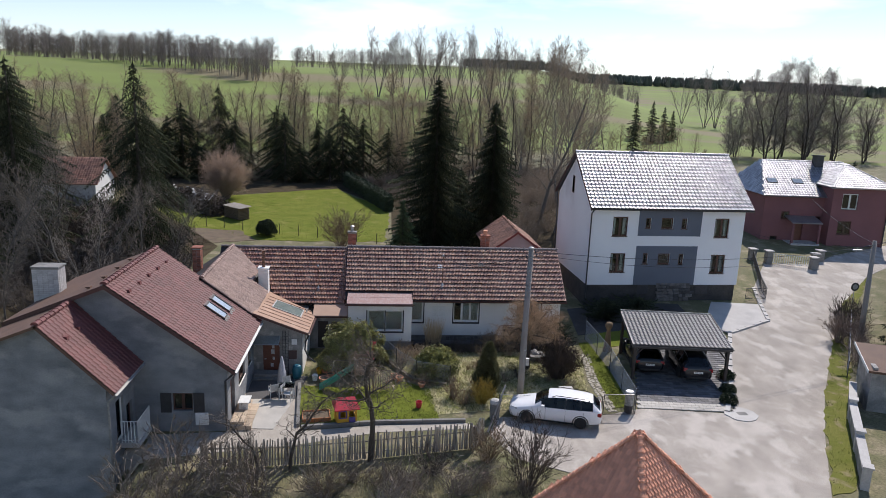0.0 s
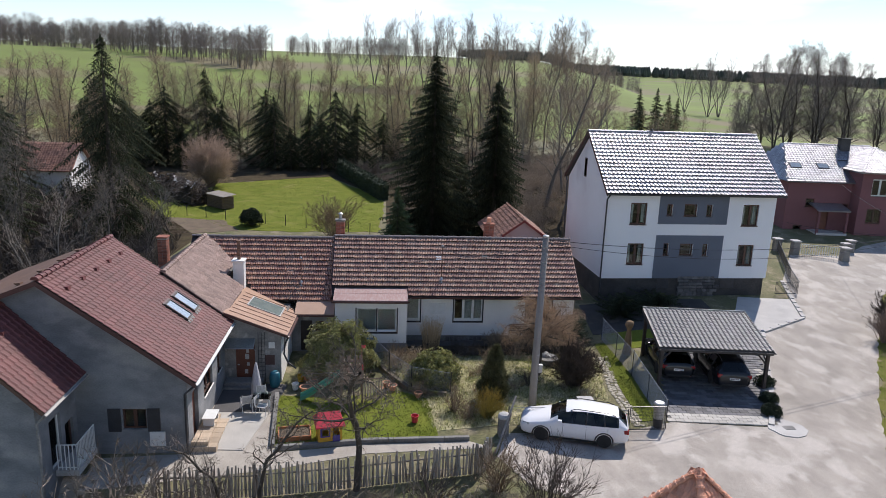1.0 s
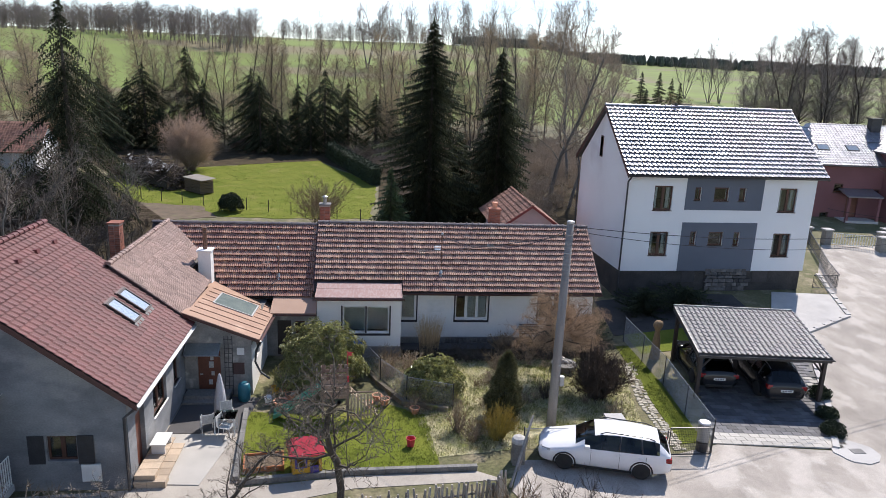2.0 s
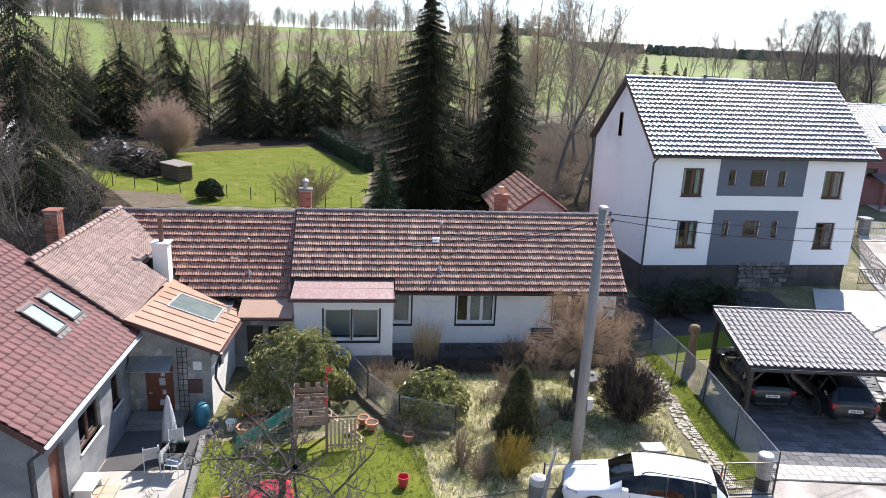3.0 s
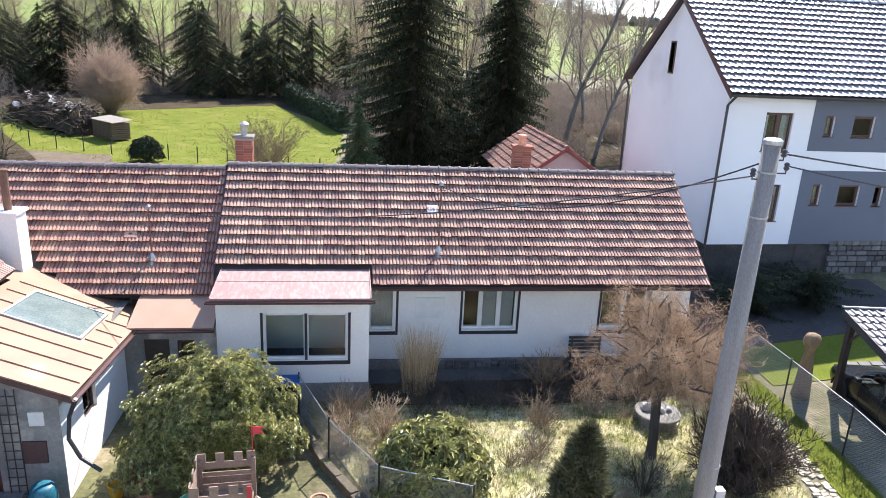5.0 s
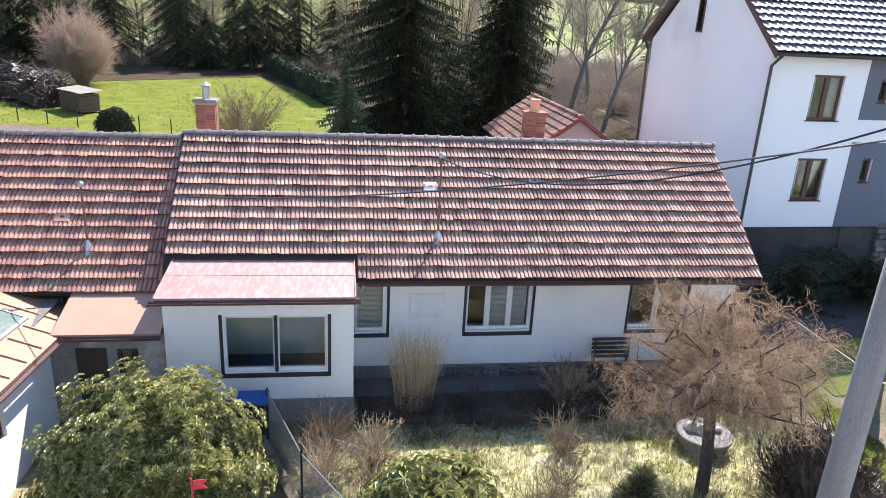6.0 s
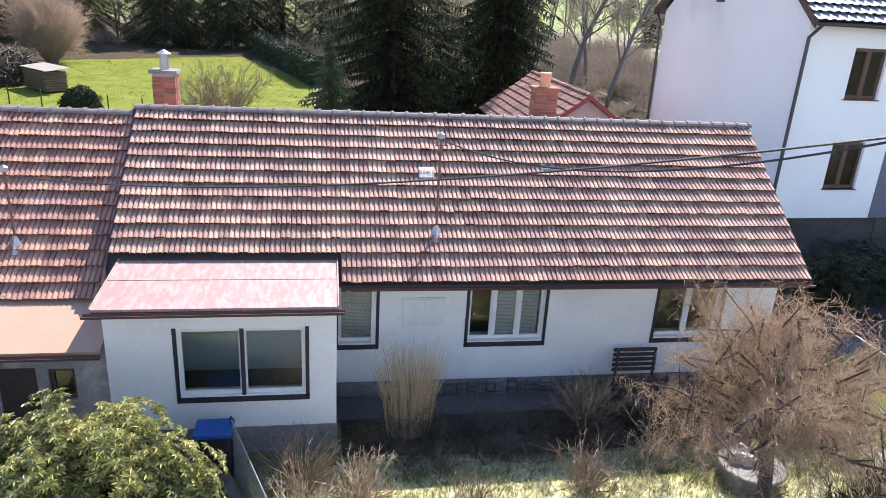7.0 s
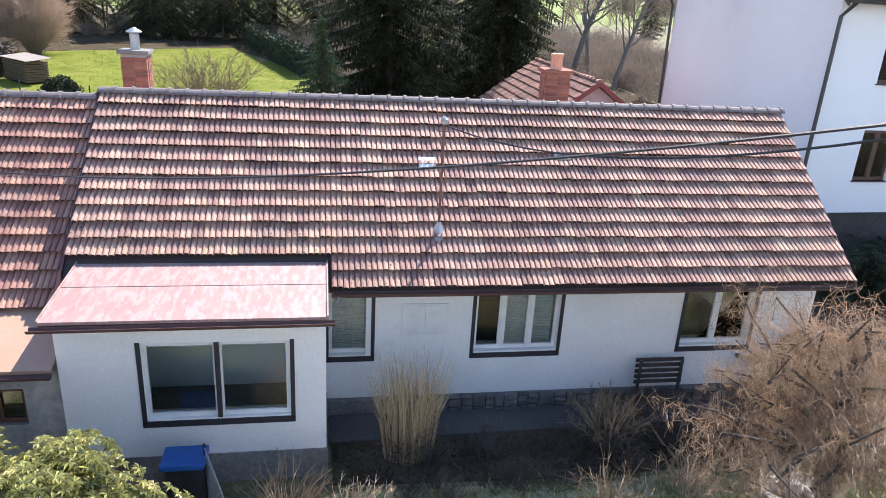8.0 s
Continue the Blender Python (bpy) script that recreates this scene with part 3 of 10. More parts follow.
def sheet(name, poly, lift, material, label, category, cell=1.2, parent=None):
    """A flat piece of ground with the outline poly, following the land, lifted a little above it, with its edges turned down."""
    bm = bmesh.new()
    bm.faces.new([bm.verts.new((x, y, 0)) for x, y in poly])
    bmesh.ops.triangulate(bm, faces=bm.faces)
    x0, x1, y0, y1 = min(p[0] for p in poly), max(p[0] for p in poly), min(p[1] for p in poly), max(p[1] for p in poly)
    for axis, a, b in ((0, x0, x1), (1, y0, y1)):
        for k in range(1, int((b - a) / cell)):
            co, no = Vector(), Vector()
            co[axis], no[axis] = a + k * cell, 1
            bmesh.ops.bisect_plane(bm, geom=bm.verts[:] + bm.edges[:] + bm.faces[:], plane_co=co, plane_no=no)
    rim = [e for e in bm.edges if e.is_boundary]
    got = bmesh.ops.extrude_edge_only(bm, edges=rim)
    low = {v for v in got["geom"] if isinstance(v, bmesh.types.BMVert)}
    for v in bm.verts:
        v.co.z = ground_z(v.co.x, v.co.y) + (-0.15 if v in low else lift)
    return tagged(part(name, bm, material, parent, smooth=False), label, category, kind="structure")


ASPHALT = [(7.6, -16.1), (8.3, -14.2), (13.9, -14.1), (16.3, -13.3), (20.9, -13.9), (22.66, -10.9), (24.4, -7.2), (26.5, -3.0), (30.6, -0.7), (31.7, 2.7), (33.2, 6.5),
           (37.5, 12.8), (42.4, 12.8), (46, 15.6), (60, 22), (62, 17), (49.2, 12.2), (45.5, 9.7), (38.6, 2.9), (32.3, -5.5), (27.9, -11.6), (24.5, -16.9), (21.6, -21.8), (19, -27), (14.5, -22.5), (11, -19.8), (8.6, -18.4)]
sheet("road", ASPHALT, 0.03, M_ASPHALT, "worn grey asphalt lane with paler patches", "road")
def ragged(poly, step, amp, seed):
    """The outline cut into short stretches that wander a little, like the edge of turf."""
    rng = random.Random(seed)
    out = []
    for a, c in zip(poly, poly[1:] + poly[:1]):
        n = max(1, int(math.dist(a, c) / step))
        for k in range(n):
            f = k / n
            out.append((a[0] + (c[0] - a[0]) * f + rng.uniform(-amp, amp), a[1] + (c[1] - a[1]) * f + rng.uniform(-amp, amp)))
    return out


sheet("verge", ragged([(21.65, -21.8), (24.55, -16.9), (27.95, -11.6), (32.35, -5.5), (38.65, 2.9), (45.5, 9.6), (44.4, 8.2), (37.9, 0.5), (30.4, -10.2), (26, -16.9), (23.1, -21.4)], 0.5, 0.13, 5), 0.034, M_VERGE, "strip of green grass verge beside the lane", "grass verge")
LAWN = [(-4.6, 57.2), (-16.8, 50.8), (-26.2, 43.7), (-22.5, 31.2), (-15, 28.0), (-10.7, 24.7), (2.5, 25.0), (3.2, 41.1)]
sheet("lawn", ragged(LAWN, 1.2, 0.3, 6), 0.025, M_LAWN, "sunlit green back lawn", "lawn", 2.0)
sheet("vegetable_bed", ragged([(-19, 22), (-10.9, 24.6), (-13, 29), (-22, 30.5)], 0.9, 0.25, 7), 0.03, M_DIRT, "dug vegetable bed of brown earth", "garden bed", 2.0)
sheet("garden_lawn", [(-2.2, -10.2), (-1.7, -15.1), (2.2, -14.7), (5.3, -14.5), (5.0, -10.6), (3.4, -9.6), (0.6, -10.6)], 0.025, M_LAWN, "small lawn with a play tower and playhouse", "lawn")
sheet("grass_strip", [(15.55, -3.6), (16.2, -3.6), (16.2, -8), (15.9, -13.0), (14.9, -13.2), (15.1, -9.7)], 0.025, M_LAWN, "bright green grass strip along the fence", "lawn")
sheet("carport_lawn", [(16.5, -4.6), (16.5, 1.2), (23.6, 0.2), (23.6, -4.2)], 0.025, M_LAWN, "green lawn behind the carport", "lawn")
sheet("front_path", [(-9.5, -18.4), (-1.5, -16.9), (2.25, -15.75), (7.5, -15.4), (6.6, -14.85), (2.2, -15.0), (-1.6, -15.6), (-2.2, -10.2), (-1.9, -9.0), (-5.0, -8.9), (-5.0, -15.6), (-9.0, -15.9)], 0.02, M_GRAVEL, "pale gravel path and yard", "path")
sheet("patio", [(-2.3, -12.0), (-2.9, -15.4), (-4.7, -15.3), (-4.95, -12.0)], 0.05, M_PAVER_PALE, "pale paved patio beside the house", "patio")
GARDEN = [(2.6, -5.6), (4.4, -9.6), (5.2, -13.9), (8.2, -13.4), (13.6, -13.2), (14.9, -6.5), (14.6, -5.0), (9, -5.2), (4.4, -5.1)]
sheet("meadow", GARDEN, 0.02, M_MEADOW, "front garden of dry straw and patchy green grass", "grass")
# dark sheet for damp ground and the wing's shade, put into one colour
sheet("door_yard", [(-1.9, -9.0), (-2.25, -11.95), (-4.95, -11.95), (-4.95, -8.7)], 0.045, M_APRON, "yard before the old door, dark with damp and painted shade", "yard")
sheet("soil_bed", [(4.3, -2.9), (4.3, -4.9), (9, -5.1), (14.2, -4.7), (14.4, -2.85)], 0.03, M_SOIL_AND_SHADE, "shaded bare soil along the cottage wall", "garden bed")
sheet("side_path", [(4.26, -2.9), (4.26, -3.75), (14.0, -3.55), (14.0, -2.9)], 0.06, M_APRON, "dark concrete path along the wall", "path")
# two dark sheets with the tree shade put into their colour
sheet("shaded_garden_soil", [(-16, 0), (-14, 22), (-19, 30), (-27, 42), (-48, 30), (-48, -10), (-18, -8)], 0.03, M_SOIL_AND_SHADE, "dark ground under the trees with shade put into its colour", "ground")
sheet("grove_soil", [(4, 15), (3.3, 30), (3.4, 42), (-4.5, 57.4), (-16.9, 51.1), (-26.5, 44.2), (-40, 64), (30, 68), (26, 14)], 0.03, M_SOIL_AND_SHADE, "dark ground under the spruces with their shade painted in", "ground", 2.0)
# dark sheet that paints the white house's shade on the yard
sheet("house_yard", [(15.9, -2.2), (16.5, 3.2), (25.0, 2.6), (24.8, -1.4), (23.4, -1.6)], 0.035, M_PLINTH_SHADE, "yard along the white house with its shade painted in", "yard")
sheet("driveway_edge", [(26.5, -2.9), (30.5, -0.7), (31.6, 2.7), (27.9, 3.1), (25.2, -1.6)], 0.045, M_CONCRETE, "pale concrete apron of the driveway", "pavement")


# ---- cottage: the long white house ----
def gutter(bm, a, b, r=0.07):
    a, b = Vector(a), Vector(b)
    d = (b - a).normalized()
    side = d.cross(Vector((0, 0, 1))).normalized()
    rows = [[bm.verts.new(p + side * math.cos(math.pi * (1 + k / 6)) * rr + Vector((0, 0, math.sin(math.pi * (1 + k / 6)) * rr))) for rr in (r, r - 0.012) for k in range(7)] for p in (a, b)]
    for off in (0, 7):
        for k in range(6):
            bm.faces.new((rows[0][off + k], rows[1][off + k], rows[1][off + k + 1], rows[0][off + k + 1]))
    bm.faces.new((rows[0][0], rows[0][7], rows[1][7], rows[1][0]))
    bm.faces.new((rows[0][6], rows[1][6], rows[1][13], rows[0][13]))


def room(bm, x0, x1, y0, y1, z0, z1):
    for pts in (((x0, y0, z0), (x1, y0, z0), (x1, y1, z0), (x0, y1, z0)), ((x0, y1, z0), (x1, y1, z0), (x1, y1, z1), (x0, y1, z1)),
                ((x0, y0, z1), (x0, y1, z1), (x1, y1, z1), (x1, y0, z1))):
        bm.faces.new([bm.verts.new(p) for p in pts])


cottage = thing("cottage", (0, 0, -0.85), label="long white rendered cottage with old clay tile roof", category="house")
CY, RZ, EY, EZ = -2.75, 4.87, -3.5, 2.14
SL = (RZ - EZ) / -EY
bm = bmesh.new()
holes = [(4.15 - 0.1, 4.95 - 0.1, 0.45, 1.95), (7.07 - 0.1, 8.78 - 0.1, 0.45, 1.95), (11.45 - 0.1, 13.0 - 0.1, 0.45, 1.95)]
wall_panel(bm, (0.1, CY), (14.35, CY), -0.5, 2.55, 0.45, [(a, b, c, d) for a, b, c, d in holes])
wall_panel(bm, (14.35, CY), (14.35, 2.75), -0.5, 2.5, 0.45, top=[(0, 2.5), (5.5, 2.5), (2.75, 4.75)])
wall_panel(bm, (14.35, 2.75), (0.1, 2.75), -0.5, 2.5, 0.45)
wall_panel(bm, (0.1, 2.75), (0.1, CY), -0.5, 2.5, 0.45, top=[(0, 2.5), (5.5, 2.5), (2.75, 4.75)])
part("wall", bm, M_RENDER_WHITE, cottage)
bm = bmesh.new()
room(bm, 0.6, 13.9, -2.25, 2.2, 0.0, 2.45)
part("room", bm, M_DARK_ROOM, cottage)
bm = bmesh.new()
box(bm, 0.05, 14.42, CY - 0.1, 2.85, -1.2, -0.52)
part("plinth", bm, M_PLINTH, cottage)
# roof boards and the back slope
bm = bmesh.new()
slab(bm, [(-0.1, EY, EZ), (14.5, EY, EZ), (14.5, 0, RZ), (-0.1, 0, RZ)], 0.09)
slab(bm, [(-0.1, -EY, EZ), (-0.1, 0, RZ), (14.5, 0, RZ), (14.5, -EY, EZ)], 0.09)
croof = part("roof", bm, M_WOOD_DARK, cottage)
cv = np.array([0, -EY, RZ - EZ])
clen = float(np.linalg.norm(cv))
tile_roof(croof, (-0.1, EY, EZ + 0.01), (1, 0, 0), cv, 14.6, clen, TWIN, 0.345, M_TILE_OLD, lift=0.09, single=lambda i, j: 22 <= i < 47 and j < 12,
          keep=lambda p: not (p[0] < 4.3 and p[1] < -2.95), seed=3)
tile_roof(croof, (14.5, -EY, EZ + 0.01), (-1, 0, 0), cv * np.array([1, -1, 1]), 14.6, clen, TWIN, 0.345, M_TILE_OLD, lift=0.09, seed=4)
ridge_caps(croof, (14.55, 0, RZ + 0.05), (-0.12, 0, RZ + 0.05), M_RIDGE, 0.11, 0.33)
bm = bmesh.new()
prism(bm, [(14.5, EY - 0.02, EZ - 0.12), (14.5, 0, RZ - 0.12), (14.5, 0, RZ + 0.05), (14.5, EY - 0.02, EZ + 0.05)], (0.04, 0, 0))
prism(bm, [(14.5, -EY, EZ - 0.12), (14.5, 0, RZ - 0.12), (14.5, 0, RZ + 0.05), (14.5, -EY, EZ + 0.05)], (0.04, 0, 0))
prism(bm, [(-0.14, EY - 0.02, EZ - 0.3), (-0.14, 0, RZ - 0.25), (-0.14, 0, RZ + 0.04), (-0.14, EY - 0.02, EZ + 0.05)], (0.05, 0, 0))
box(bm, 4.3, 14.5, EY + 0.02, EY + 0.05, EZ - 0.15, EZ)
part("verge_board", bm, M_METAL_BROWN, cottage)
bm = bmesh.new()
gutter(bm, (4.35, EY - 0.05, EZ - 0.02), (14.6, EY - 0.05, EZ - 0.05))
part("gutter", bm, M_METAL_BROWN, cottage)
bm = bmesh.new()
tube(bm, [(4.45, EY - 0.05, EZ - 0.09), (4.4, EY - 0.02, EZ - 0.2), (4.36, CY - 0.1, 1.9)], 0.035)
part("drain_pipe", bm, M_GALV, cottage)
# windows
w = window(cottage, (4.25, CY, 0.45), (1, 0, 0), 0.8, 1.5, M_FRAME_WHITE, GLASS, 1, trim=M_BLACK_PAINT)
bm = bmesh.new()
for k in range(42):
    box(bm, 4.32, 4.98, CY + 0.19, CY + 0.215, 0.53 + k * 0.034, 0.555 + k * 0.034)
part("blind", bm, M_CURTAIN, w, "pale slatted blind")
w = window(cottage, (7.07, CY, 0.45), (1, 0, 0), 1.71, 1.5, M_FRAME_WHITE, GLASS, 3, trim=M_BLACK_PAINT)
bm = bmesh.new()
for k in range(38):
    box(bm, 7.7, 8.68, CY + 0.19, CY + 0.215, 0.53 + k * 0.034, 0.555 + k * 0.034)
part("blind", bm, M_CURTAIN, w, "slatted blind behind two of the panes")
window(cottage, (11.45, CY, 0.45), (1, 0, 0), 1.55, 1.5, M_FRAME_WHITE, GLASS, 2, trim=M_BLACK_PAINT)
# white meter cupboard in the wall
bm = bmesh.new()
box(bm, 5.62, 6.52, CY - 0.03, CY + 0.02, 0.86, 1.52)
cup = part("meter_cupboard", bm, M_FRAME_WHITE, cottage, "white two-door cupboard set in the wall")
for x in (5.65, 6.075):
    bm = bmesh.new()
    box(bm, x, x + 0.415, CY - 0.045, CY - 0.031, 0.89, 1.49, None, 0.004)
    part("door", bm, M_FRAME_WHITE, cup)
# stones of the wall's foot
rng = random.Random(5)
x = 6.6
while x < 13.8:
    z = -0.86
    wd = rng.uniform(0.16, 0.34)
    while z < -0.5:
        hh = rng.uniform(0.09, 0.17)
        bm = bmesh.new()
        box(bm, x + 0.012, x + wd - 0.012, CY - 0.15 - rng.uniform(0, 0.03), CY - 0.05, z, min(z + hh - 0.015, -0.49), None, 0.022)
        for v in bm.verts:
            v.co += noise.noise_vector(v.co * 7) * 0.02
        part("stone", bm, M_STONE_DARK, cottage)
        z += hh
    x += wd

# bay with the sheet roof
bay = thing("bay_extension", (2.1, -4.6, -0.85), label="white rendered bay with faded red sheet roof and large window", category="house extension")
bx0, bx1, BY = 0.17, 4.2, -4.6
bm = bmesh.new()
wall_panel(bm, (bx0, BY), (bx1, BY), -0.28, 2.28, 0.3, [(1.38 - bx0, 3.63 - bx0, 0.42, 1.79)])
wall_panel(bm, (bx1, BY), (bx1, CY), -0.28, 2.3, 0.3)
wall_panel(bm, (bx0, CY), (bx0, BY), -0.28, 2.3, 0.3)
part("wall", bm, M_RENDER_WHITE, bay)
bm = bmesh.new()
box(bm, bx0 - 0.02, bx1 + 0.02, BY - 0.02, CY - 0.12, -1.2, -0.282)
part("plinth", bm, M_PLINTH, bay)
bm = bmesh.new()
room(bm, bx0 + 0.3, bx1 - 0.3, BY + 0.3, CY + 0.4, -0.1, 2.15)
part("room", bm, M_DARK_ROOM, bay)
bm = bmesh.new()
slab(bm, [(0.08, -4.88, 2.32), (4.24, -4.88, 2.32), (4.24, -2.8, 2.52), (0.08, -2.8, 2.52)], 0.05)
broof = part("roof", bm, M_METAL_PINK, bay, "faded red painted sheet roof")
bm = bmesh.new()
for x in (0.08, 4.215):
    prism(bm, [(x, -4.88, 2.325), (x, -2.95, 2.51), (x, -2.95, 2.53), (x, -4.88, 2.345)], (0.025, 0, 0))
prism(bm, [(0.08, -3.85, 2.42), (4.24, -3.85, 2.42), (4.24, -3.84, 2.421), (0.08, -3.84, 2.421)], (0, 0, 0.008))
part("sheet_seam", bm, M_METAL_PINK, broof)
bm = bmesh.new()
box(bm, 0.1, 4.24, -4.86, -4.83, 2.14, 2.27)
box(bm, 4.2, 4.235, -4.83, -3.4, 2.18, 2.3)
part("fascia", bm, M_METAL_BROWN, bay)
bm = bmesh.new()
gutter(bm, (-0.02, -4.95, 2.25), (4.34, -4.95, 2.27))
part("gutter", bm, M_METAL_BROWN, bay)
window(bay, (1.38, BY, 0.42), (1, 0, 0), 2.25, 1.37, M_FRAME_WHITE, GLASS, 2, trim=M_BLACK_PAINT, depth=0.06, label="two-light white window with black surround")
bm = bmesh.new()
box(bm, 2.47, 2.54, BY - 0.016, BY + 0.058, 0.42, 1.79)
part("mullion", bm, M_BLACK_PAINT, bay)

# ---- lower left part of the cottage, low porch roof, wing with sheet roof ----
wing = thing("old_wing", (-5, -5, -0.85), label="old grey rendered wing joined to the cottage", category="house")
LZ, LEZ, LEY = 4.74, 1.8, -3.36
LS = (LZ - LEZ) / -LEY


def wing_z(x):
    return 4.9 - 0.7544 * (x + 7.75)


def sheet_z(x, y):
    """The orange sheet roof falls towards its eave and a little towards the cottage."""
    return 2.9 - 0.385 * (x + 4.9) - 0.085 * (y + 8.8)


def left_z(y):
    return LZ + LS * y


bm = bmesh.new()
slab(bm, [(-8.6, LEY, LEZ), (-0.15, LEY, LEZ), (-0.15, 0, LZ), (-8.6, 0, LZ)], 0.09)
slab(bm, [(-8.6, -LEY, LEZ), (-8.6, 0, LZ), (-0.15, 0, LZ), (-0.15, -LEY, LEZ)], 0.09)
lroof = part("roof", bm, M_WOOD_DARK, wing)
lv = np.array([0, -LEY, LZ - LEZ])
llen = float(np.linalg.norm(lv))
tile_roof(lroof, (-8.55, LEY, LEZ + 0.01), (1, 0, 0), lv, 8.4, llen, TWIN, 0.345, M_TILE_LEFT, lift=0.09, keep=lambda p: left_z(p[1]) > wing_z(p[0]) - 0.25, seed=6)
tile_roof(lroof, (-0.15, -LEY, LEZ + 0.01), (-1, 0, 0), lv * np.array([1, -1, 1]), 8.4, llen, TWIN, 0.345, M_TILE_LEFT, lift=0.09, seed=7)
ridge_caps(lroof, (-0.16, 0, LZ + 0.05), (-8.6, 0, LZ + 0.05), M_RIDGE, 0.11, 0.33)
# wing slope
WY0 = -8.75
bm = bmesh.new()
slab(bm, [(-7.75, WY0, 4.9), (-4.9, WY0, wing_z(-4.9)), (-4.9, -4.0, wing_z(-4.9)), (-5.75, -4.0, wing_z(-5.75)), (-5.75, -1.6, wing_z(-5.75)), (-7.75, -0.2, 4.9)], 0.1)
slab(bm, [(-7.75, WY0, 4.9), (-7.75, -0.2, 4.9), (-11.0, -0.2, 2.7), (-11.0, WY0, 2.7)], 0.1)
wroof = part("wing_roof", bm, M_WOOD_DARK, wing)
wv = np.array([-2.85, 0, 2.15])
tile_roof(wroof, (-4.9, WY0, 2.76), (0, 1, 0), wv, 8.4, float(np.linalg.norm(wv)), TWIN, 0.3, M_TILE_WING, lift=0.03, keep=lambda p: wing_z(p[0]) > left_z(p[1]) - 0.25 and not (p[0] > -5.75 and p[1] > -4.0), seed=8)
ridge_caps(wroof, (-7.75, WY0, 4.95), (-7.75, -0.3, 4.95), M_TILE_WING, 0.11, 0.36)
bm = bmesh.new()
slab(bm, [(x, y, sheet_z(x, y)) for x, y in ((-4.98, WY0 - 0.05), (-1.9, WY0 - 0.05), (-1.9, -2.8), (-5.85, -1.9), (-5.85, -4.05), (-4.98, -4.05))], 0.05)
mroof = part("sheet_roof", bm, M_METAL_ORANGE, wing, "orange painted sheet metal roof with seams")
for y in (-8.2, -7.5, -6.8, -6.1, -5.4, -4.7, -4.0):
    bm = bmesh.new()
    for a, b in ((-4.8, -4.35), (-2.55, -1.95)) if -6.3 < y < -4.3 else ((-4.8, -1.95),):
        prism(bm, [(a, y, sheet_z(a, y) + 0.002), (b, y, sheet_z(b, y) + 0.002), (b, y, sheet_z(b, y) + 0.035), (a, y, sheet_z(a, y) + 0.035)], (0, 0.025, 0))
    part("sheet_seam", bm, M_METAL_ORANGE, mroof)
# roof light
bm = bmesh.new()
for a, b, c, d in ((-4.32, -2.6, -6.2, -6.14), (-4.32, -2.6, -4.36, -4.3), (-4.32, -4.26, -6.14, -4.36), (-2.66, -2.6, -6.14, -4.36)):
    prism(bm, [(a, c, sheet_z(a, c) - 0.03), (b, c, sheet_z(b, c) - 0.03), (b, c, sheet_z(b, c) + 0.05), (a, c, sheet_z(a, c) + 0.05)], (0, d - c, -0.085 * (d - c)))
light = part("roof_light", bm, M_GALV, wing, "large glazed roof light")
bm = bmesh.new()
prism(bm, [(-4.26, -6.14, sheet_z(-4.26, -6.14) + 0.02), (-2.66, -6.14, sheet_z(-2.66, -6.14) + 0.02), (-2.66, -6.14, sheet_z(-2.66, -6.14) + 0.03), (-4.26, -6.14, sheet_z(-4.26, -6.14) + 0.03)], (0, 1.78, -0.085 * 1.78))
part("pane", bm, mat("wired_glass", (0.2, 0.24, 0.22), (0.14, 0.18, 0.17), 0.2, 2, 20, 0.05), light)
# walls
bm = bmesh.new()
wall_panel(bm, (-8.4, -8.6), (-2.25, -8.6), -1.2, 1.4, 0.4, [(-4.5 + 8.4, -3.55 + 8.4, -0.8, 1.15)], top=[(0, 1.4), (6.15, 1.4), (6.15, sheet_z(-2.25, -8.6) - 0.07), (3.5, sheet_z(-4.9, -8.6) - 0.09), (0.65, 4.75), (0, 4.3)])
part("wall", bm, M_RENDER_GREY, wing)
bm = bmesh.new()
wall_panel(bm, (-2.25, -8.6), (-2.25, -4.4), -1.2, 1.46, 0.4, [(1.2, 2.0, 0.3, 1.2)])
part("side_wall", bm, M_RENDER_WHITE, wing, "whitewashed side wall")
bm = bmesh.new()
wall_panel(bm, (-2.25, -4.4), (0.16, -4.4), -1.2, 1.4, 0.3, [(0.5, 1.15, -0.8, 0.98), (1.35, 1.8, 0.3, 0.95)])
wall_panel(bm, (-8.4, -2.7), (0.1, -2.7), -1.2, 2.1, 0.3)
wall_panel(bm, (0.1, 2.7), (-8.4, 2.7), -1.2, 2.1, 0.3)
wall_panel(bm, (-8.4, 2.7), (-8.4, -8.6), -1.2, 2.1, 0.3)
part("porch_wall", bm, M_RENDER_GREY, wing)
bm = bmesh.new()
slab(bm, [(-2.05, -4.75, 1.46), (0.12, -4.75, 1.46), (0.12, -3.25, 1.86), (-2.05, -3.25, 1.86)], 0.05)
part("porch_roof", bm, mat("beige_sheet_roof", (0.43, 0.28, 0.2), (0.38, 0.24, 0.165), 0.55, 0.9, 25, 0.06, fine_amt=0.06), wing, "low beige sheet roof")
bm = bmesh.new()
gutter(bm, (-1.8, -4.82, 1.41), (0.14, -4.82, 1.41))
gutter(bm, (-1.83, WY0 - 0.1, sheet_z(-1.9, WY0) - 0.04), (-1.83, -4.8, sheet_z(-1.9, -4.8) - 0.04))
part("gutter", bm, M_METAL_BROWN, wing)
bm = bmesh.new()
prism(bm, [(-4.95, WY0 - 0.07, sheet_z(-4.95, WY0) - 0.15), (-1.9, WY0 - 0.07, sheet_z(-1.9, WY0) - 0.15), (-1.9, WY0 - 0.07, sheet_z(-1.9, WY0) - 0.03), (-4.95, WY0 - 0.07, sheet_z(-4.95, WY0) - 0.02)], (0, 0.03, 0))
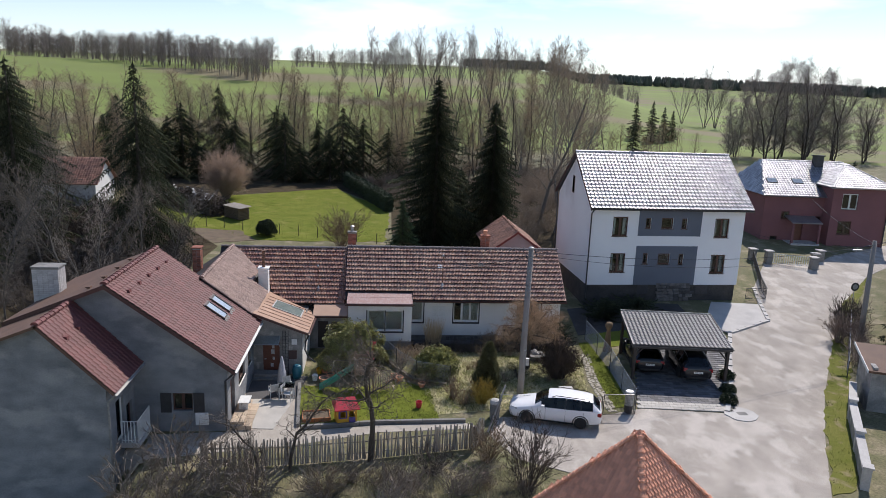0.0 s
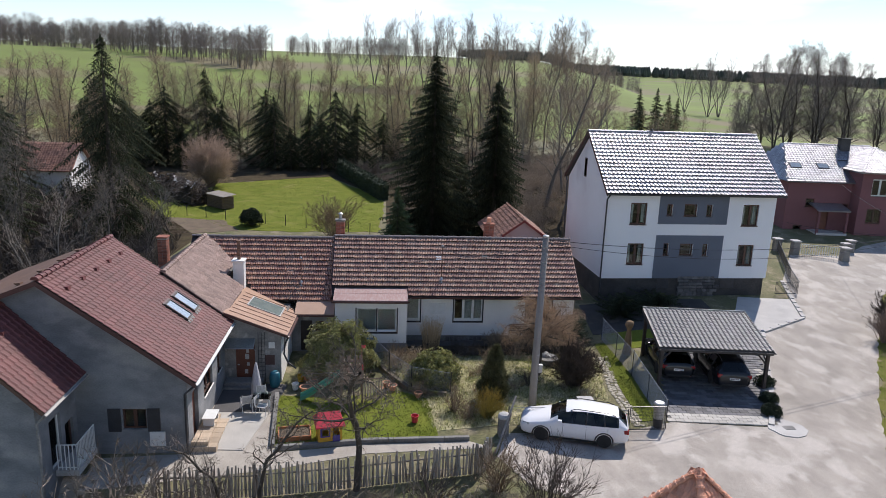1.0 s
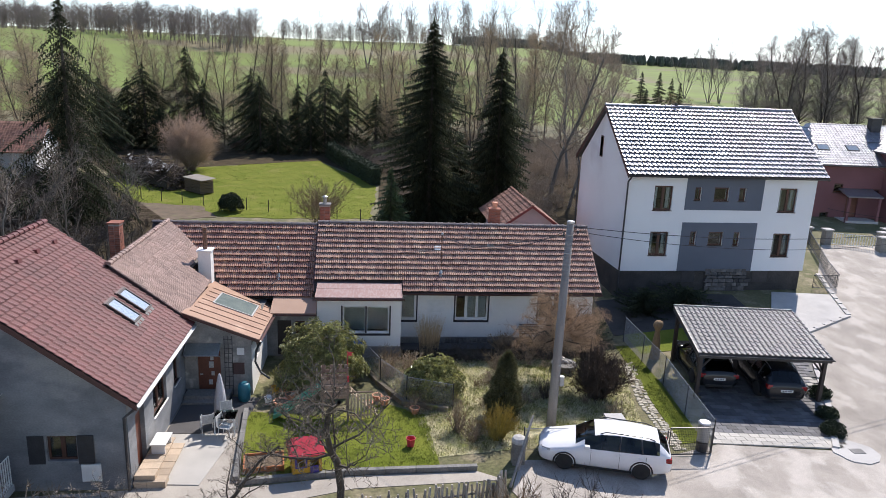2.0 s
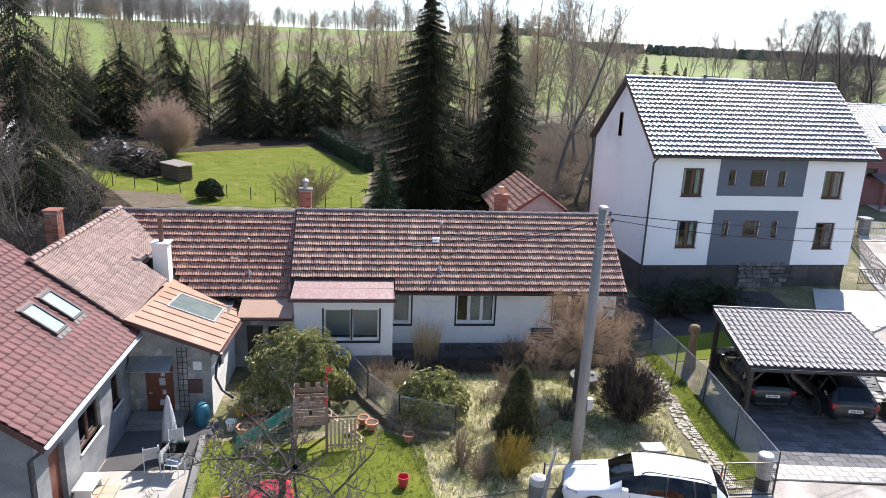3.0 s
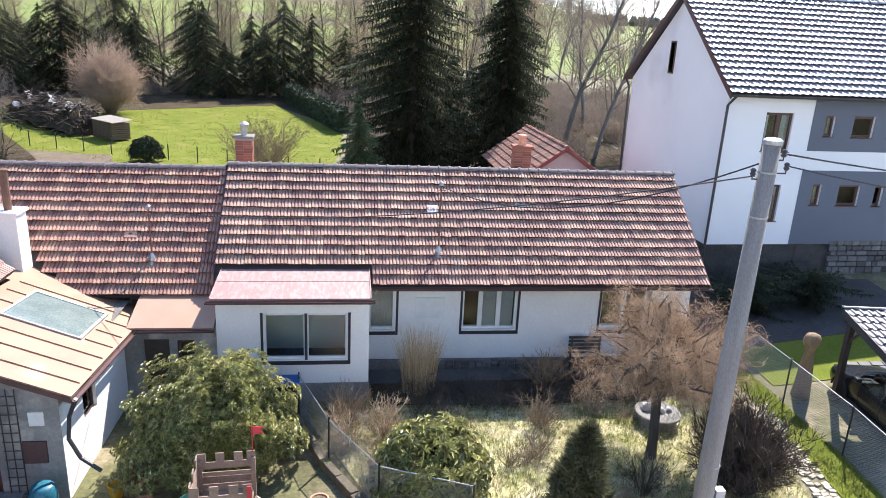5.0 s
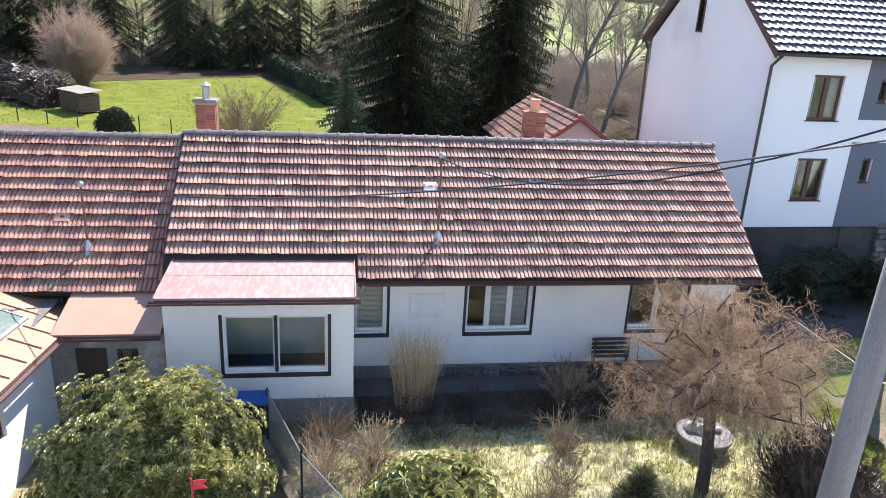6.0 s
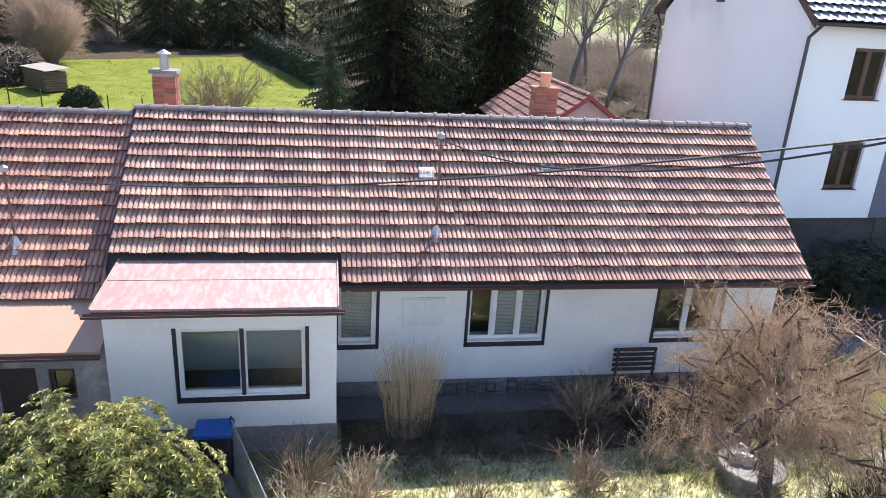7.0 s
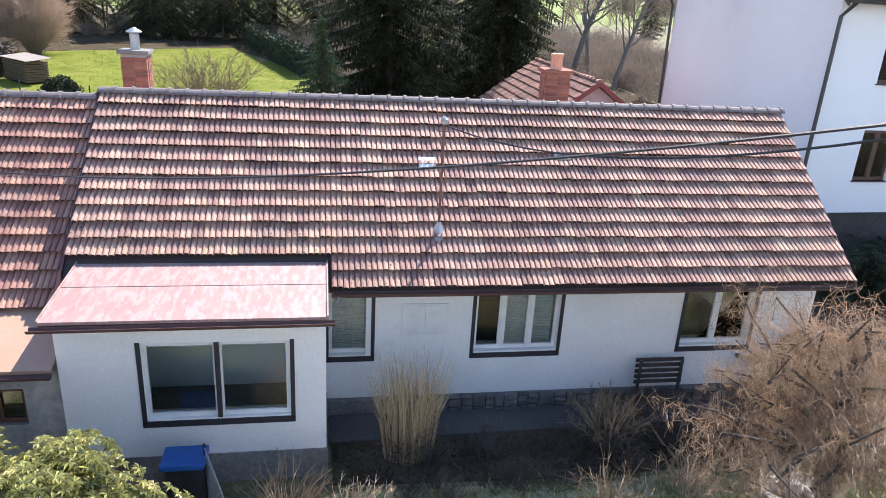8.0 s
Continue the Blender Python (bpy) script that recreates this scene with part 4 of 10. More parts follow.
part("fascia", bm, M_METAL_BROWN, wing)
bm = bmesh.new()
tube(bm, [(-1.84, WY0, 1.66), (-2.05, -8.65, 1.2), (-2.1, -8.68, 0.7), (-1.9, -8.7, 0.25), (-1.5, -8.75, -0.05)], 0.045)
part("drain_pipe", bm, M_METAL_DARK, wing)
# door
bm = bmesh.new()
box(bm, -4.5, -3.55, -8.5, -8.45, -0.8, 1.15, None, 0.01)
door = part("door", bm, M_WOOD_RED, wing, "red-brown wooden door with small panes")
for x, z, s in ((-3.95, 0.5, 0.2), (-3.9, 0.1, 0.13), (-4.0, -0.3, 0.16), (-3.92, 0.8, 0.14)):
    bm = bmesh.new()
    box(bm, x - s / 2, x + s / 2, -8.525, -8.503, z - s * 0.7, z + s * 0.7, None, 0.008)
    part("pane", bm, M_CURTAIN, door)
bm = bmesh.new()
box(bm, -4.42, -4.3, -8.56, -8.54, 0.05, 0.09)
tube(bm, [(-4.41, -8.5, 0.1), (-4.41, -8.56, 0.1), (-4.3, -8.56, 0.1)], 0.012)
part("handle", bm, M_GALV, door)
bm = bmesh.new()
slab(bm, [(-4.9, -9.2, 1.2), (-3.5, -9.2, 1.2), (-3.5, -8.6, 1.5), (-4.9, -8.6, 1.5)], 0.025)
can = part("canopy", bm, mat("grimy_sheet", (0.24, 0.25, 0.235), (0.17, 0.18, 0.17), 0.5, 2, 20, 0.1), wing, "grimy grey sheet canopy over the door")
bm = bmesh.new()
for x in (-4.92, -3.52):
    tube(bm, [(x, -8.62, 0.85), (x, -9.17, 1.2), (x, -8.62, 1.5)], 0.02, 6)
tube(bm, [(-4.92, -9.2, 1.18), (-3.5, -9.2, 1.18)], 0.025, 6)
part("canopy_frame", bm, M_GALV, can)
for k, (a, b) in enumerate(((-9.6, -0.72), (-9.3, -0.56))):
    bm = bmesh.new()
    box(bm, -4.95, -3.1, a, -8.62, -0.9, b, None, 0.015)
    part("step", bm, M_PLINTH, wing)
bm = bmesh.new()
box(bm, -2.86, -2.56, -8.63, -8.59, 0.98, 1.3, None, 0.008)
part("meter_box", bm, M_FRAME_WHITE, wing, "small white box on the wall")
bm = bmesh.new()
box(bm, -3.05, -2.57, -8.64, -8.59, 0.1, 0.62, None, 0.01)
part("shutter", bm, mat("dark_brown_hatch", (0.1, 0.055, 0.05), (0.075, 0.042, 0.038), 0.7, 3, 30, 0.1), wing, "dark brown metal hatch")
for nm, x, z, ww, hh in (("cellar_door", -1.75, -0.8, 0.65, 1.78),):
    bm = bmesh.new()
    box(bm, x, x + ww, -4.35, -4.3, z, z + hh)
    part(nm, bm, M_WOOD_DARK, wing, "dark wooden door")
window(wing, (-0.9, -4.4, 0.3), (1, 0, 0), 0.45, 0.65, M_FRAME_BROWN, GLASS, 1, depth=0.08)
window(wing, (-2.25, -7.4, 0.3), (0, 1, 0), 0.8, 0.9, M_FRAME_BROWN, GLASS, 1, depth=0.08)
bm = bmesh.new()
room(bm, -8.0, -2.4, -8.1, -3.0, -0.8, 1.6)
part("room", bm, M_DARK_ROOM, wing)


# ---- maroon-roofed grey house with its front extension ----
maroon = thing("maroon_house", (-10.2, -12, -0.85), label="grey rendered house with maroon tile roof and skylights", category="house")
MX, MZ, MEX, MEZ, MY0, MY1 = -10.2, 6.5, -4.55, 2.36, -15.85, -8.25
MS = (MZ - MEZ) / (MEX - MX)
WEX, WEZ = -14.7, 4.7
bm = bmesh.new()
wall_panel(bm, (-14.6, -15.5), (-5.0, -15.5), -2.5, 2.5, 0.4, [(-7.55 + 14.6, -6.62 + 14.6, 0.22, 1.12)], top=[(0, 2.5), (9.6, 2.5), (4.4, MZ - 0.15), (0, MZ - 0.15 - 4.4 * 0.4)])
part("wall", bm, M_RENDER_DARK, maroon)
bm = bmesh.new()
wall_panel(bm, (-5.0, -15.5), (-5.0, -8.7), -2.5, 2.45, 0.4, [(0.7, 1.6, -0.75, 1.45), (2.6, 4.2, 0.35, 1.45), (5.2, 6.0, 0.35, 1.45)])
part("wall", bm, M_RENDER_DARK, maroon)
bm = bmesh.new()
wall_panel(bm, (-5.0, -8.2), (-14.6, -8.2), -2.5, 2.45, 0.4, top=[(0, 2.45), (9.6, 2.45), (9.6, MZ - 0.15 - 4.4 * 0.4), (5.2, MZ - 0.15)])
part("wall", bm, M_RENDER_DARK, maroon)
bm = bmesh.new()
wall_panel(bm, (-14.6, -8.2), (-14.6, -15.5), -2.5, 4.5, 0.4)
part("wall", bm, M_RENDER_DARK, maroon)
bm = bmesh.new()
room(bm, -14, -5.5, -15, -8.7, -0.5, 2.3)
part("room", bm, M_DARK_ROOM, maroon)
bm = bmesh.new()
slab(bm, [(MX, MY0, MZ), (MEX, MY0, MEZ), (MEX, MY1, MEZ), (MX, MY1, MZ)], 0.12)
mr = part("roof", bm, M_WOOD_DARK, maroon)
mv = np.array([MX - MEX, 0, MZ - MEZ])
tile_roof(mr, (MEX, MY0, MEZ + 0.01), (0, 1, 0), mv, MY1 - MY0, float(np.linalg.norm(mv)), ROMAN, 0.32, M_TILE_MAROON, seed=11, uneven=0.002)
bm = bmesh.new()
slab(bm, [(MX, MY0, MZ), (MX, MY1, MZ), (WEX, MY1, WEZ), (WEX, MY0, WEZ)], 0.12)
part("back_roof", bm, M_BROWN_ROOF, maroon, "dark brown roof slope")
ridge_caps(mr, (MX, MY0, MZ + 0.05), (MX, MY1, MZ + 0.05), M_TILE_MAROON, 0.12, 0.38)
# little vent tiles
for side, y in [(1, -15.0), (1, -13.6), (1, -12.2), (1, -10.8), (1, -9.4), (0, -15.2), (0, -13.4), (0, -11.6), (0, -9.8)]:
    x = MX + 0.75 if side else MX - 0.9
    z = MZ - 0.75 * MS if side else MZ - 0.9 * (MZ - WEZ) / (MX - WEX)
    bm = bmesh.new()
    dz = -0.1 if side else 0.1
    prism(bm, [(x - 0.14, y - 0.12, z + 0.1), (x + 0.14, y - 0.12, z - 0.1), (x + 0.1, y - 0.12, z + 0.12)], (0, 0.24, 0))
    part("vent_tile", bm, M_TILE_MAROON if side else M_BROWN_ROOF, mr)
# roof windows
for y in (-11.15, -9.95):
    m = Matrix.Translation((MX + 3.75, y, MZ - 3.75 * MS + 0.02)) @ Matrix.Rotation(math.atan(MS), 4, "Y")
    bm = bmesh.new()
    for q in ((-0.62, 0.62, -0.4, -0.33), (-0.62, 0.62, 0.33, 0.4), (-0.62, -0.54, -0.33, 0.33), (0.54, 0.62, -0.33, 0.33)):
        box(bm, *q, 0, 0.13, m)
    sk = part("roof_window", bm, M_WOOD_DARK, mr, "roof window with dark frame")
    bm = bmesh.new()
    box(bm, -0.54, 0.54, -0.33, 0.33, 0.08, 0.09, m)
    # opaque pane with the sky's pale blue reflection as its colour
    part("pane", bm, mat("roof_window_sky_sheen", (0.4, 0.46, 0.52), (0.33, 0.4, 0.47), 0.05, 2, 10, 0), sk)
    bm = bmesh.new()
    box(bm, -0.7, -0.62, -0.42, 0.42, 0.02, 0.1, m)
    part("top_cover", bm, M_METAL_BROWN, sk)
    bm = bmesh.new()
    box(bm, 0.62, 0.78, -0.4, 0.4, 0.03, 0.06, m)
    part("flashing", bm, M_PLINTH, sk)
bm = bmesh.new()
gutter(bm, (MEX + 0.07, MY0, MEZ - 0.02), (MEX + 0.07, MY1, MEZ - 0.03))
part("gutter", bm, M_FRAME_WHITE, maroon, "white eave gutter")
bm = bmesh.new()
prism(bm, [(MX, MY0 - 0.03, MZ - 0.2), (MEX, MY0 - 0.03, MEZ - 0.2), (MEX, MY0 - 0.03, MEZ), (MX, MY0 - 0.03, MZ)], (0, 0.03, 0))
prism(bm, [(MX, MY0 - 0.03, MZ - 0.2), (MX, MY0 - 0.03, MZ), (WEX, MY0 - 0.03, WEZ), (WEX, MY0 - 0.03, WEZ - 0.2)], (0, 0.03, 0))
part("verge_board", bm, M_METAL_BROWN, maroon)
bm = bmesh.new()
tube(bm, [(MEX, MY0 + 0.1, MEZ - 0.1), (MEX - 0.2, -15.62, MEZ - 0.3), (-5.05, -15.62, 1.8), (-5.05, -15.62, -1.2)], 0.05)
part("drain_pipe", bm, M_METAL_DARK, maroon)
win = window(maroon, (-7.55, -15.5, 0.22), (1, 0, 0), 0.93, 0.9, M_FRAME_BROWN, GLASS, 2, depth=0.12)
for x in (-8.1, -6.58):
    bm = bmesh.new()
    box(bm, x, x + 0.5, -15.56, -15.52, 0.15, 1.15, None, 0.008)
    part("shutter", bm, M_METAL_DARK, win)
bm = bmesh.new()
box(bm, -6.52, -5.92, -15.57, -15.49, -0.5, 0.12, None, 0.012)
part("meter_box", bm, M_FRAME_WHITE, maroon, "white electricity box on the gable wall")
window(maroon, (-5.0, -12.9, 0.35), (0, 1, 0), 1.6, 1.1, M_FRAME_BROWN, GLASS, 2, depth=0.1, sill_mat=M_FRAME_WHITE)
window(maroon, (-5.0, -10.3, 0.35), (0, 1, 0), 0.8, 1.1, M_FRAME_BROWN, GLASS, 1, depth=0.1, sill_mat=M_FRAME_WHITE)
bm = bmesh.new()
box(bm, -5.22, -5.16, -14.8, -13.9, -0.75, 1.45)
part("side_door", bm, M_WOOD_RED, maroon, "red-brown side door")
# front extension with its own roof and a small balcony
EX, EZ2, EEX, EEZ, EY0, EY1 = -11.75, 5.65, -8.8, 2.67, -19.0, -15.52
bm = bmesh.new()
wall_panel(bm, (-14.4, EY0 + 0.35), (-9.3, EY0 + 0.35), -4.0, 3.0, 0.4, top=[(0, 3.0), (5.1, 3.0), (2.7, EZ2 - 0.15), (0, EZ2 - 0.15 - 2.7 * 0.4)])
wall_panel(bm, (-9.3, EY0 + 0.35), (-9.3, -15.5), -4.0, 2.9, 0.4, [(0.9, 1.8, -0.3, 1.7), (2.1, 2.8, -0.3, 1.0)])
part("extension_wall", bm, M_RENDER_DARK, maroon)
bm = bmesh.new()
ES = (EZ2 - EEZ) / (EEX - EX)
slab(bm, [(EX, EY0, EZ2), (EEX, EY0, EEZ), (EEX, EY1, EEZ), (EX, EY1, EZ2)], 0.12)
slab(bm, [(EX, EY0, EZ2), (EX, EY1, EZ2), (-14.7, EY1, 4.5), (-14.7, EY0, 4.5)], 0.12)
er = part("extension_roof", bm, M_BROWN_ROOF, maroon)
ev = np.array([EX - EEX, 0, EZ2 - EEZ])
tile_roof(er, (EEX, EY0, EEZ + 0.01), (0, 1, 0), ev, EY1 - EY0, float(np.linalg.norm(ev)), ROMAN, 0.32, M_TILE_MAROON, seed=12, uneven=0.002)
ridge_caps(er, (EX, EY0, EZ2 + 0.05), (EX, EY1, EZ2 + 0.05), M_TILE_MAROON, 0.12, 0.38)
bm = bmesh.new()
gutter(bm, (EEX + 0.07, EY0, EEZ - 0.02), (EEX + 0.07, EY1, EEZ - 0.03))
part("gutter", bm, M_CONCRETE, maroon)
bm = bmesh.new()
tube(bm, [(EEX, EY0 + 0.2, EEZ - 0.1), (-9.22, EY0 + 0.3, EEZ - 0.5), (-9.22, EY0 + 0.3, -3.5)], 0.05)
part("drain_pipe", bm, M_PLINTH, maroon)
for y in (-18.2, -17.0):
    bm = bmesh.new()
    x, z = EX + 0.8, EZ2 - 0.8 * ES
    prism(bm, [(x - 0.14, y - 0.12, z + 0.12), (x + 0.14, y - 0.12, z - 0.12), (x + 0.1, y - 0.12, z + 0.1)], (0, 0.24, 0))
    part("vent_tile", bm, M_TILE_MAROON, er)
bm = bmesh.new()
box(bm, -9.28, -8.45, -17.6, -15.9, -0.55, -0.32)
bal = part("balcony", bm, M_CONCRETE, maroon, "small concrete balcony with a railing")
for a, b in (((-9.2, -17.55), (-8.5, -17.55)), ((-8.5, -17.55), (-8.5, -15.95))):
    for z in (0.7, -0.22):
        bm = bmesh.new()
        tube(bm, [(*a, z), (*b, z)], 0.02, 6)
        part("rail", bm, M_FRAME_WHITE, bal)
    n_bar = int((Vector(a) - Vector(b)).length / 0.12)
    for k in range(n_bar + 1):
        p = Vector(a).lerp(Vector(b), k / n_bar)
        bm = bmesh.new()
        tube(bm, [(p.x, p.y, -0.32), (p.x, p.y, 0.7)], 0.022, 5)
        part("baluster", bm, M_FRAME_WHITE, bal)
window(maroon, (-9.3, -17.75, -0.3), (0, 1, 0), 0.9, 2.0, M_FRAME_WHITE, GLASS, 1, depth=0.1)
window(maroon, (-9.3, -16.55, -0.3), (0, 1, 0), 0.7, 1.3, M_FRAME_BROWN, GLASS, 1, depth=0.1)


# ---- chimneys ----
def chimney(at, sx, sy, z0, z1, brick, mortar, cap_mat, label, course=0.085, pot=None, solid=False, name="chimney"):
    """A stack with its bricks laid course by course, a cap, and a pot or pipe."""
    ch = thing(name, (at[0], at[1], z0), label=label, category="chimney")
    bm = bmesh.new()
    box(bm, at[0] - sx / 2 + 0.012, at[0] + sx / 2 - 0.012, at[1] - sy / 2 + 0.012, at[1] + sy / 2 - 0.012, z0, z1 - 0.06)
    part("core", bm, mortar, ch)
    rngc = random.Random(int(at[0] * 31 + 7))
    rows = int((z1 - z0 - 0.08) / course)
    meshes = {}

    def brick_at(cx, cy, cz, lx, ly):
        key = (round(lx, 3), round(ly, 3))
        if key not in meshes:
            b2 = bmesh.new()
            box(b2, -lx / 2, lx / 2, -ly / 2, ly / 2, 0, course - 0.012)
            me = bpy.data.meshes.new("brick")
            b2.to_mesh(me)
            b2.free()
            me.materials.append(brick)
            meshes[key] = me
        ob = new("brick", meshes[key])
        ob.parent = ch
        ob.matrix_basis = ORIGIN[ch.name].inverted() @ pose(cx, cy, cz, 0, 0, rngc.uniform(-0.4, 0.4))

    if not solid:
        for r in range(rows):
            z = z0 + r * course
            nx, ny = max(2, round(sx / 0.25)), max(2, round(sy / 0.25))
            for k in range(nx):
                lx = sx / nx
                for s in (-1, 1):
                    brick_at(at[0] - sx / 2 + lx * (k + 0.5), at[1] + s * (sy / 2 - 0.05), z, lx - 0.014, 0.11)
            for k in range(ny):
                ly = (sy - 0.22) / ny
                for s in (-1, 1):
                    brick_at(at[0] + s * (sx / 2 - 0.05), at[1] - sy / 2 + 0.11 + ly * (k + 0.5), z, 0.11, ly - 0.012)
    bm = bmesh.new()
    box(bm, at[0] - sx / 2 - 0.05, at[0] + sx / 2 + 0.05, at[1] - sy / 2 - 0.05, at[1] + sy / 2 + 0.05, z1 - 0.08, z1, None, 0.01)
    part("cap", bm, cap_mat, ch)
    if pot == "pipe":
        bm = bmesh.new()
        tube(bm, [(at[0], at[1], z1), (at[0], at[1], z1 + 0.34)], 0.1, 12)
        part("flue_pipe", bm, M_GALV, ch, "steel flue pipe")
        bm = bmesh.new()
        lathe(bm, ((0.17, 0), (0.17, 0.02), (0.02, 0.11)), (at[0], at[1], z1 + 0.36), 12)
        part("cowl", bm, M_GALV, ch)
    elif pot == "clay":
        bm = bmesh.new()
        lathe(bm, ((0.16, 0), (0.14, 0.05), (0.14, 0.28), (0.16, 0.3), (0.16, 0.36), (0.1, 0.36)), (at[0], at[1], z1), 12)
        part("chimney_pot", bm, M_TILE_ORANGE, ch, "orange clay pot")
    elif pot == "rust":
        bm = bmesh.new()
        tube(bm, [(at[0], at[1], z1), (at[0], at[1], z1 + 1.05)], 0.1, 12)
        part("flue_pipe", bm, M_RUST, ch, "rusty flue pipe")
        bm = bmesh.new()
        lathe(bm, ((0.13, 0), (0.13, 0.03), (0.02, 0.07)), (at[0], at[1], z1 + 1.05), 12)
        part("cowl", bm, M_RUST, ch)
    return ch


chimney((0.1, 2.1), 0.55, 0.5, 3.0, 5.52, M_BRICK, M_MORTAR, M_PLINTH, "brick chimney with steel pipe behind the ridge", pot="pipe")
chimney((-5.3, -3.0), 0.62, 0.62, 1.9, 4.12, M_WHITE_BRICK, M_RENDER_WHITE, M_RENDER_WHITE, "whitewashed chimney with a rusty pipe", pot="rust", solid=True)
chimney((-9.4, -3.0), 0.5, 0.55, 3.2, 5.4, M_BRICK, M_MORTAR, M_BRICK, "tall slim brick chimney")
chimney((-14.2, -12.2), 1.25, 0.8, 2.5, 6.45, M_GREY_BRICK, M_MORTAR, M_PLINTH, "broad grey-white brick chimney", course=0.1)
chimney((9.65, 1.75), 0.6, 0.5, 3.2, 5.5, M_BRICK, M_MORTAR, M_BRICK, "red brick chimney with orange pot", pot="clay")


# ---- white three-storey house ----
WH = pose(17.8, 3.02, 0.2, 0, 0, 2.26)
white = thing("white_house", (17.8, 3.02, 0.2), 2.26, "white house with slate-grey panels and glossy dark roof", "house")


def L(x, y, z):
    return WH @ Vector((x, y, z))


def white_part(name, bm, material, parent=None, label=""):
    return part(name, bm, material, parent or white, label, local=True)


HW, HD, H0, H1, HR = 12.2, 8.65, 1.33, 7.32, 11.04
big = [(1.7, 5.12), (9.82, 5.09), (1.73, 2.31), (9.82, 2.25)]
small = [(4.27, 5.76, 0.42, 0.8), (5.52, 5.74, 0.94, 0.84), (7.13, 5.74, 0.44, 0.82), (4.3, 2.98, 0.4, 0.86), (5.5, 2.96, 0.97, 0.86), (7.16, 2.95, 0.4, 0.86)]
holes = [(x, x + 1.17, z, z + 1.5) for x, z in big] + [(x, x + w, z, z + h) for x, z, w, h in small]
bm = bmesh.new()
wall_panel(bm, (0, 0), (HW, 0), H0, H1, 0.4, holes)
wall_panel(bm, (HW, 0), (HW, HD), H0, H1, 0.4, top=[(0, H1), (HD, H1), (HD / 2, HR - 0.2)])
wall_panel(bm, (HW, HD), (0, HD), H0, H1, 0.4)
white_part("wall", bm, M_RENDER_HOUSE)
bm = bmesh.new()
wall_panel(bm, (0, HD), (0, 0), H0, H1, 0.4, top=[(0, H1), (HD, H1), (HD / 2, HR - 0.2)])
white_part("gable_wall", bm, M_RENDER_PINK, None, "pale gable wall")
bm = bmesh.new()
room(bm, 0.5, HW - 0.5, 0.5, HD - 0.5, 4.4, 7.0)
room(bm, 0.5, HW - 0.5, 0.5, HD - 0.5, 1.6, 4.3)
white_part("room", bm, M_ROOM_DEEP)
# plinth colour darkened to include the shade on it
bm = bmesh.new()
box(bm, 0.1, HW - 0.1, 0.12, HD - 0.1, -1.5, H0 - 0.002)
white_part("plinth", bm, M_PLINTH_SHADE)
for z0, z1, x1 in ((5.18, 7.2, 8.72), (1.335, 4.4, 8.63)):
    hs = [(x - 3.7, x + w - 3.7, z, z + h) for x, z, w, h in small if z0 < z < z1]
    bm = bmesh.new()
    wall_panel(bm, (3.7, -0.02), (x1, -0.02), z0, z1, 0.018, hs)
    white_part("panel", bm, M_RENDER_GREYBLUE, None, "slate-grey painted panel")


def white_window(x, z, w, h, cols):
    p = L(x, 0, z - 0.0)
    win = window(white, p, WH.to_3x3() @ Vector((1, 0, 0)), w, h, M_FRAME_BROWN, GLASS, cols, M_FRAME_BROWN, bar=0.06, depth=0.1)
    return win


for x, z in big:
    w = white_window(x, z, 1.17, 1.5, 2)
    bm = bmesh.new()
    box(bm, x + 0.08, x + 0.3, 0.3, 0.33, z + 0.1, z + 1.4)
    box(bm, x + 0.87, x + 1.09, 0.3, 0.33, z + 0.1, z + 1.4)
    white_part("curtain", bm, M_CURTAIN, w)
for x, z, w, h in small:
    white_window(x, z, w, h, 1)
bm = bmesh.new()
OV = 0.45
R0 = 7.3
slab(bm, [(-0.2, -OV, R0), (HW + 0.35, -OV, R0), (HW + 0.35, HD / 2, HR), (-0.2, HD / 2, HR)], 0.14)
slab(bm, [(-0.2, HD + OV, R0), (-0.2, HD / 2, HR), (HW + 0.35, HD / 2, HR), (HW + 0.35, HD + OV, R0)], 0.14)
hr = white_part("roof", bm, M_METAL_DARK)
hv = np.array([0, HD / 2 + OV, HR - R0])
ru, rv = np.array(WH.to_3x3() @ Vector((1, 0, 0))), np.array(WH.to_3x3() @ Vector(hv))
tile_roof(hr, L(-0.25, -OV - 0.05, R0 + 0.01), ru, rv, HW + 0.65, float(np.linalg.norm(hv)), ROMAN, 0.35, M_TILE_BLACK, seed=21, uneven=0.003, lift=0.075)
tile_roof(hr, L(HW + 0.4, HD + OV + 0.05, R0 + 0.01), -ru, np.array(WH.to_3x3() @ Vector((0, -hv[1], hv[2]))), HW + 0.65, float(np.linalg.norm(hv)), ROMAN, 0.35, M_TILE_BLACK, seed=22, uneven=0.003)
ridge_caps(hr, (-0.25, HD / 2, HR + 0.06), (HW + 0.4, HD / 2, HR + 0.06), M_TILE_BLACK, 0.12, 0.4, local=True)
for s in range(2):
    y0, y1 = (-OV - 0.05, HD / 2) if s == 0 else (HD + OV + 0.05, HD / 2)
    for x in (-0.26, HW + 0.36):
        bm = bmesh.new()
        prism(bm, [(x, y0, R0 - 0.18), (x, y1, HR - 0.18), (x, y1, HR + 0.06), (x, y0, R0 + 0.06)], (0.06, 0, 0))
        white_part("verge_board", bm, M_METAL_BROWN)
bm = bmesh.new()
gutter(bm, (-0.25, -OV - 0.12, R0 - 0.03), (HW + 0.4, -OV - 0.12, R0 - 0.03), 0.08)
white_part("gutter", bm, M_METAL_DARK)
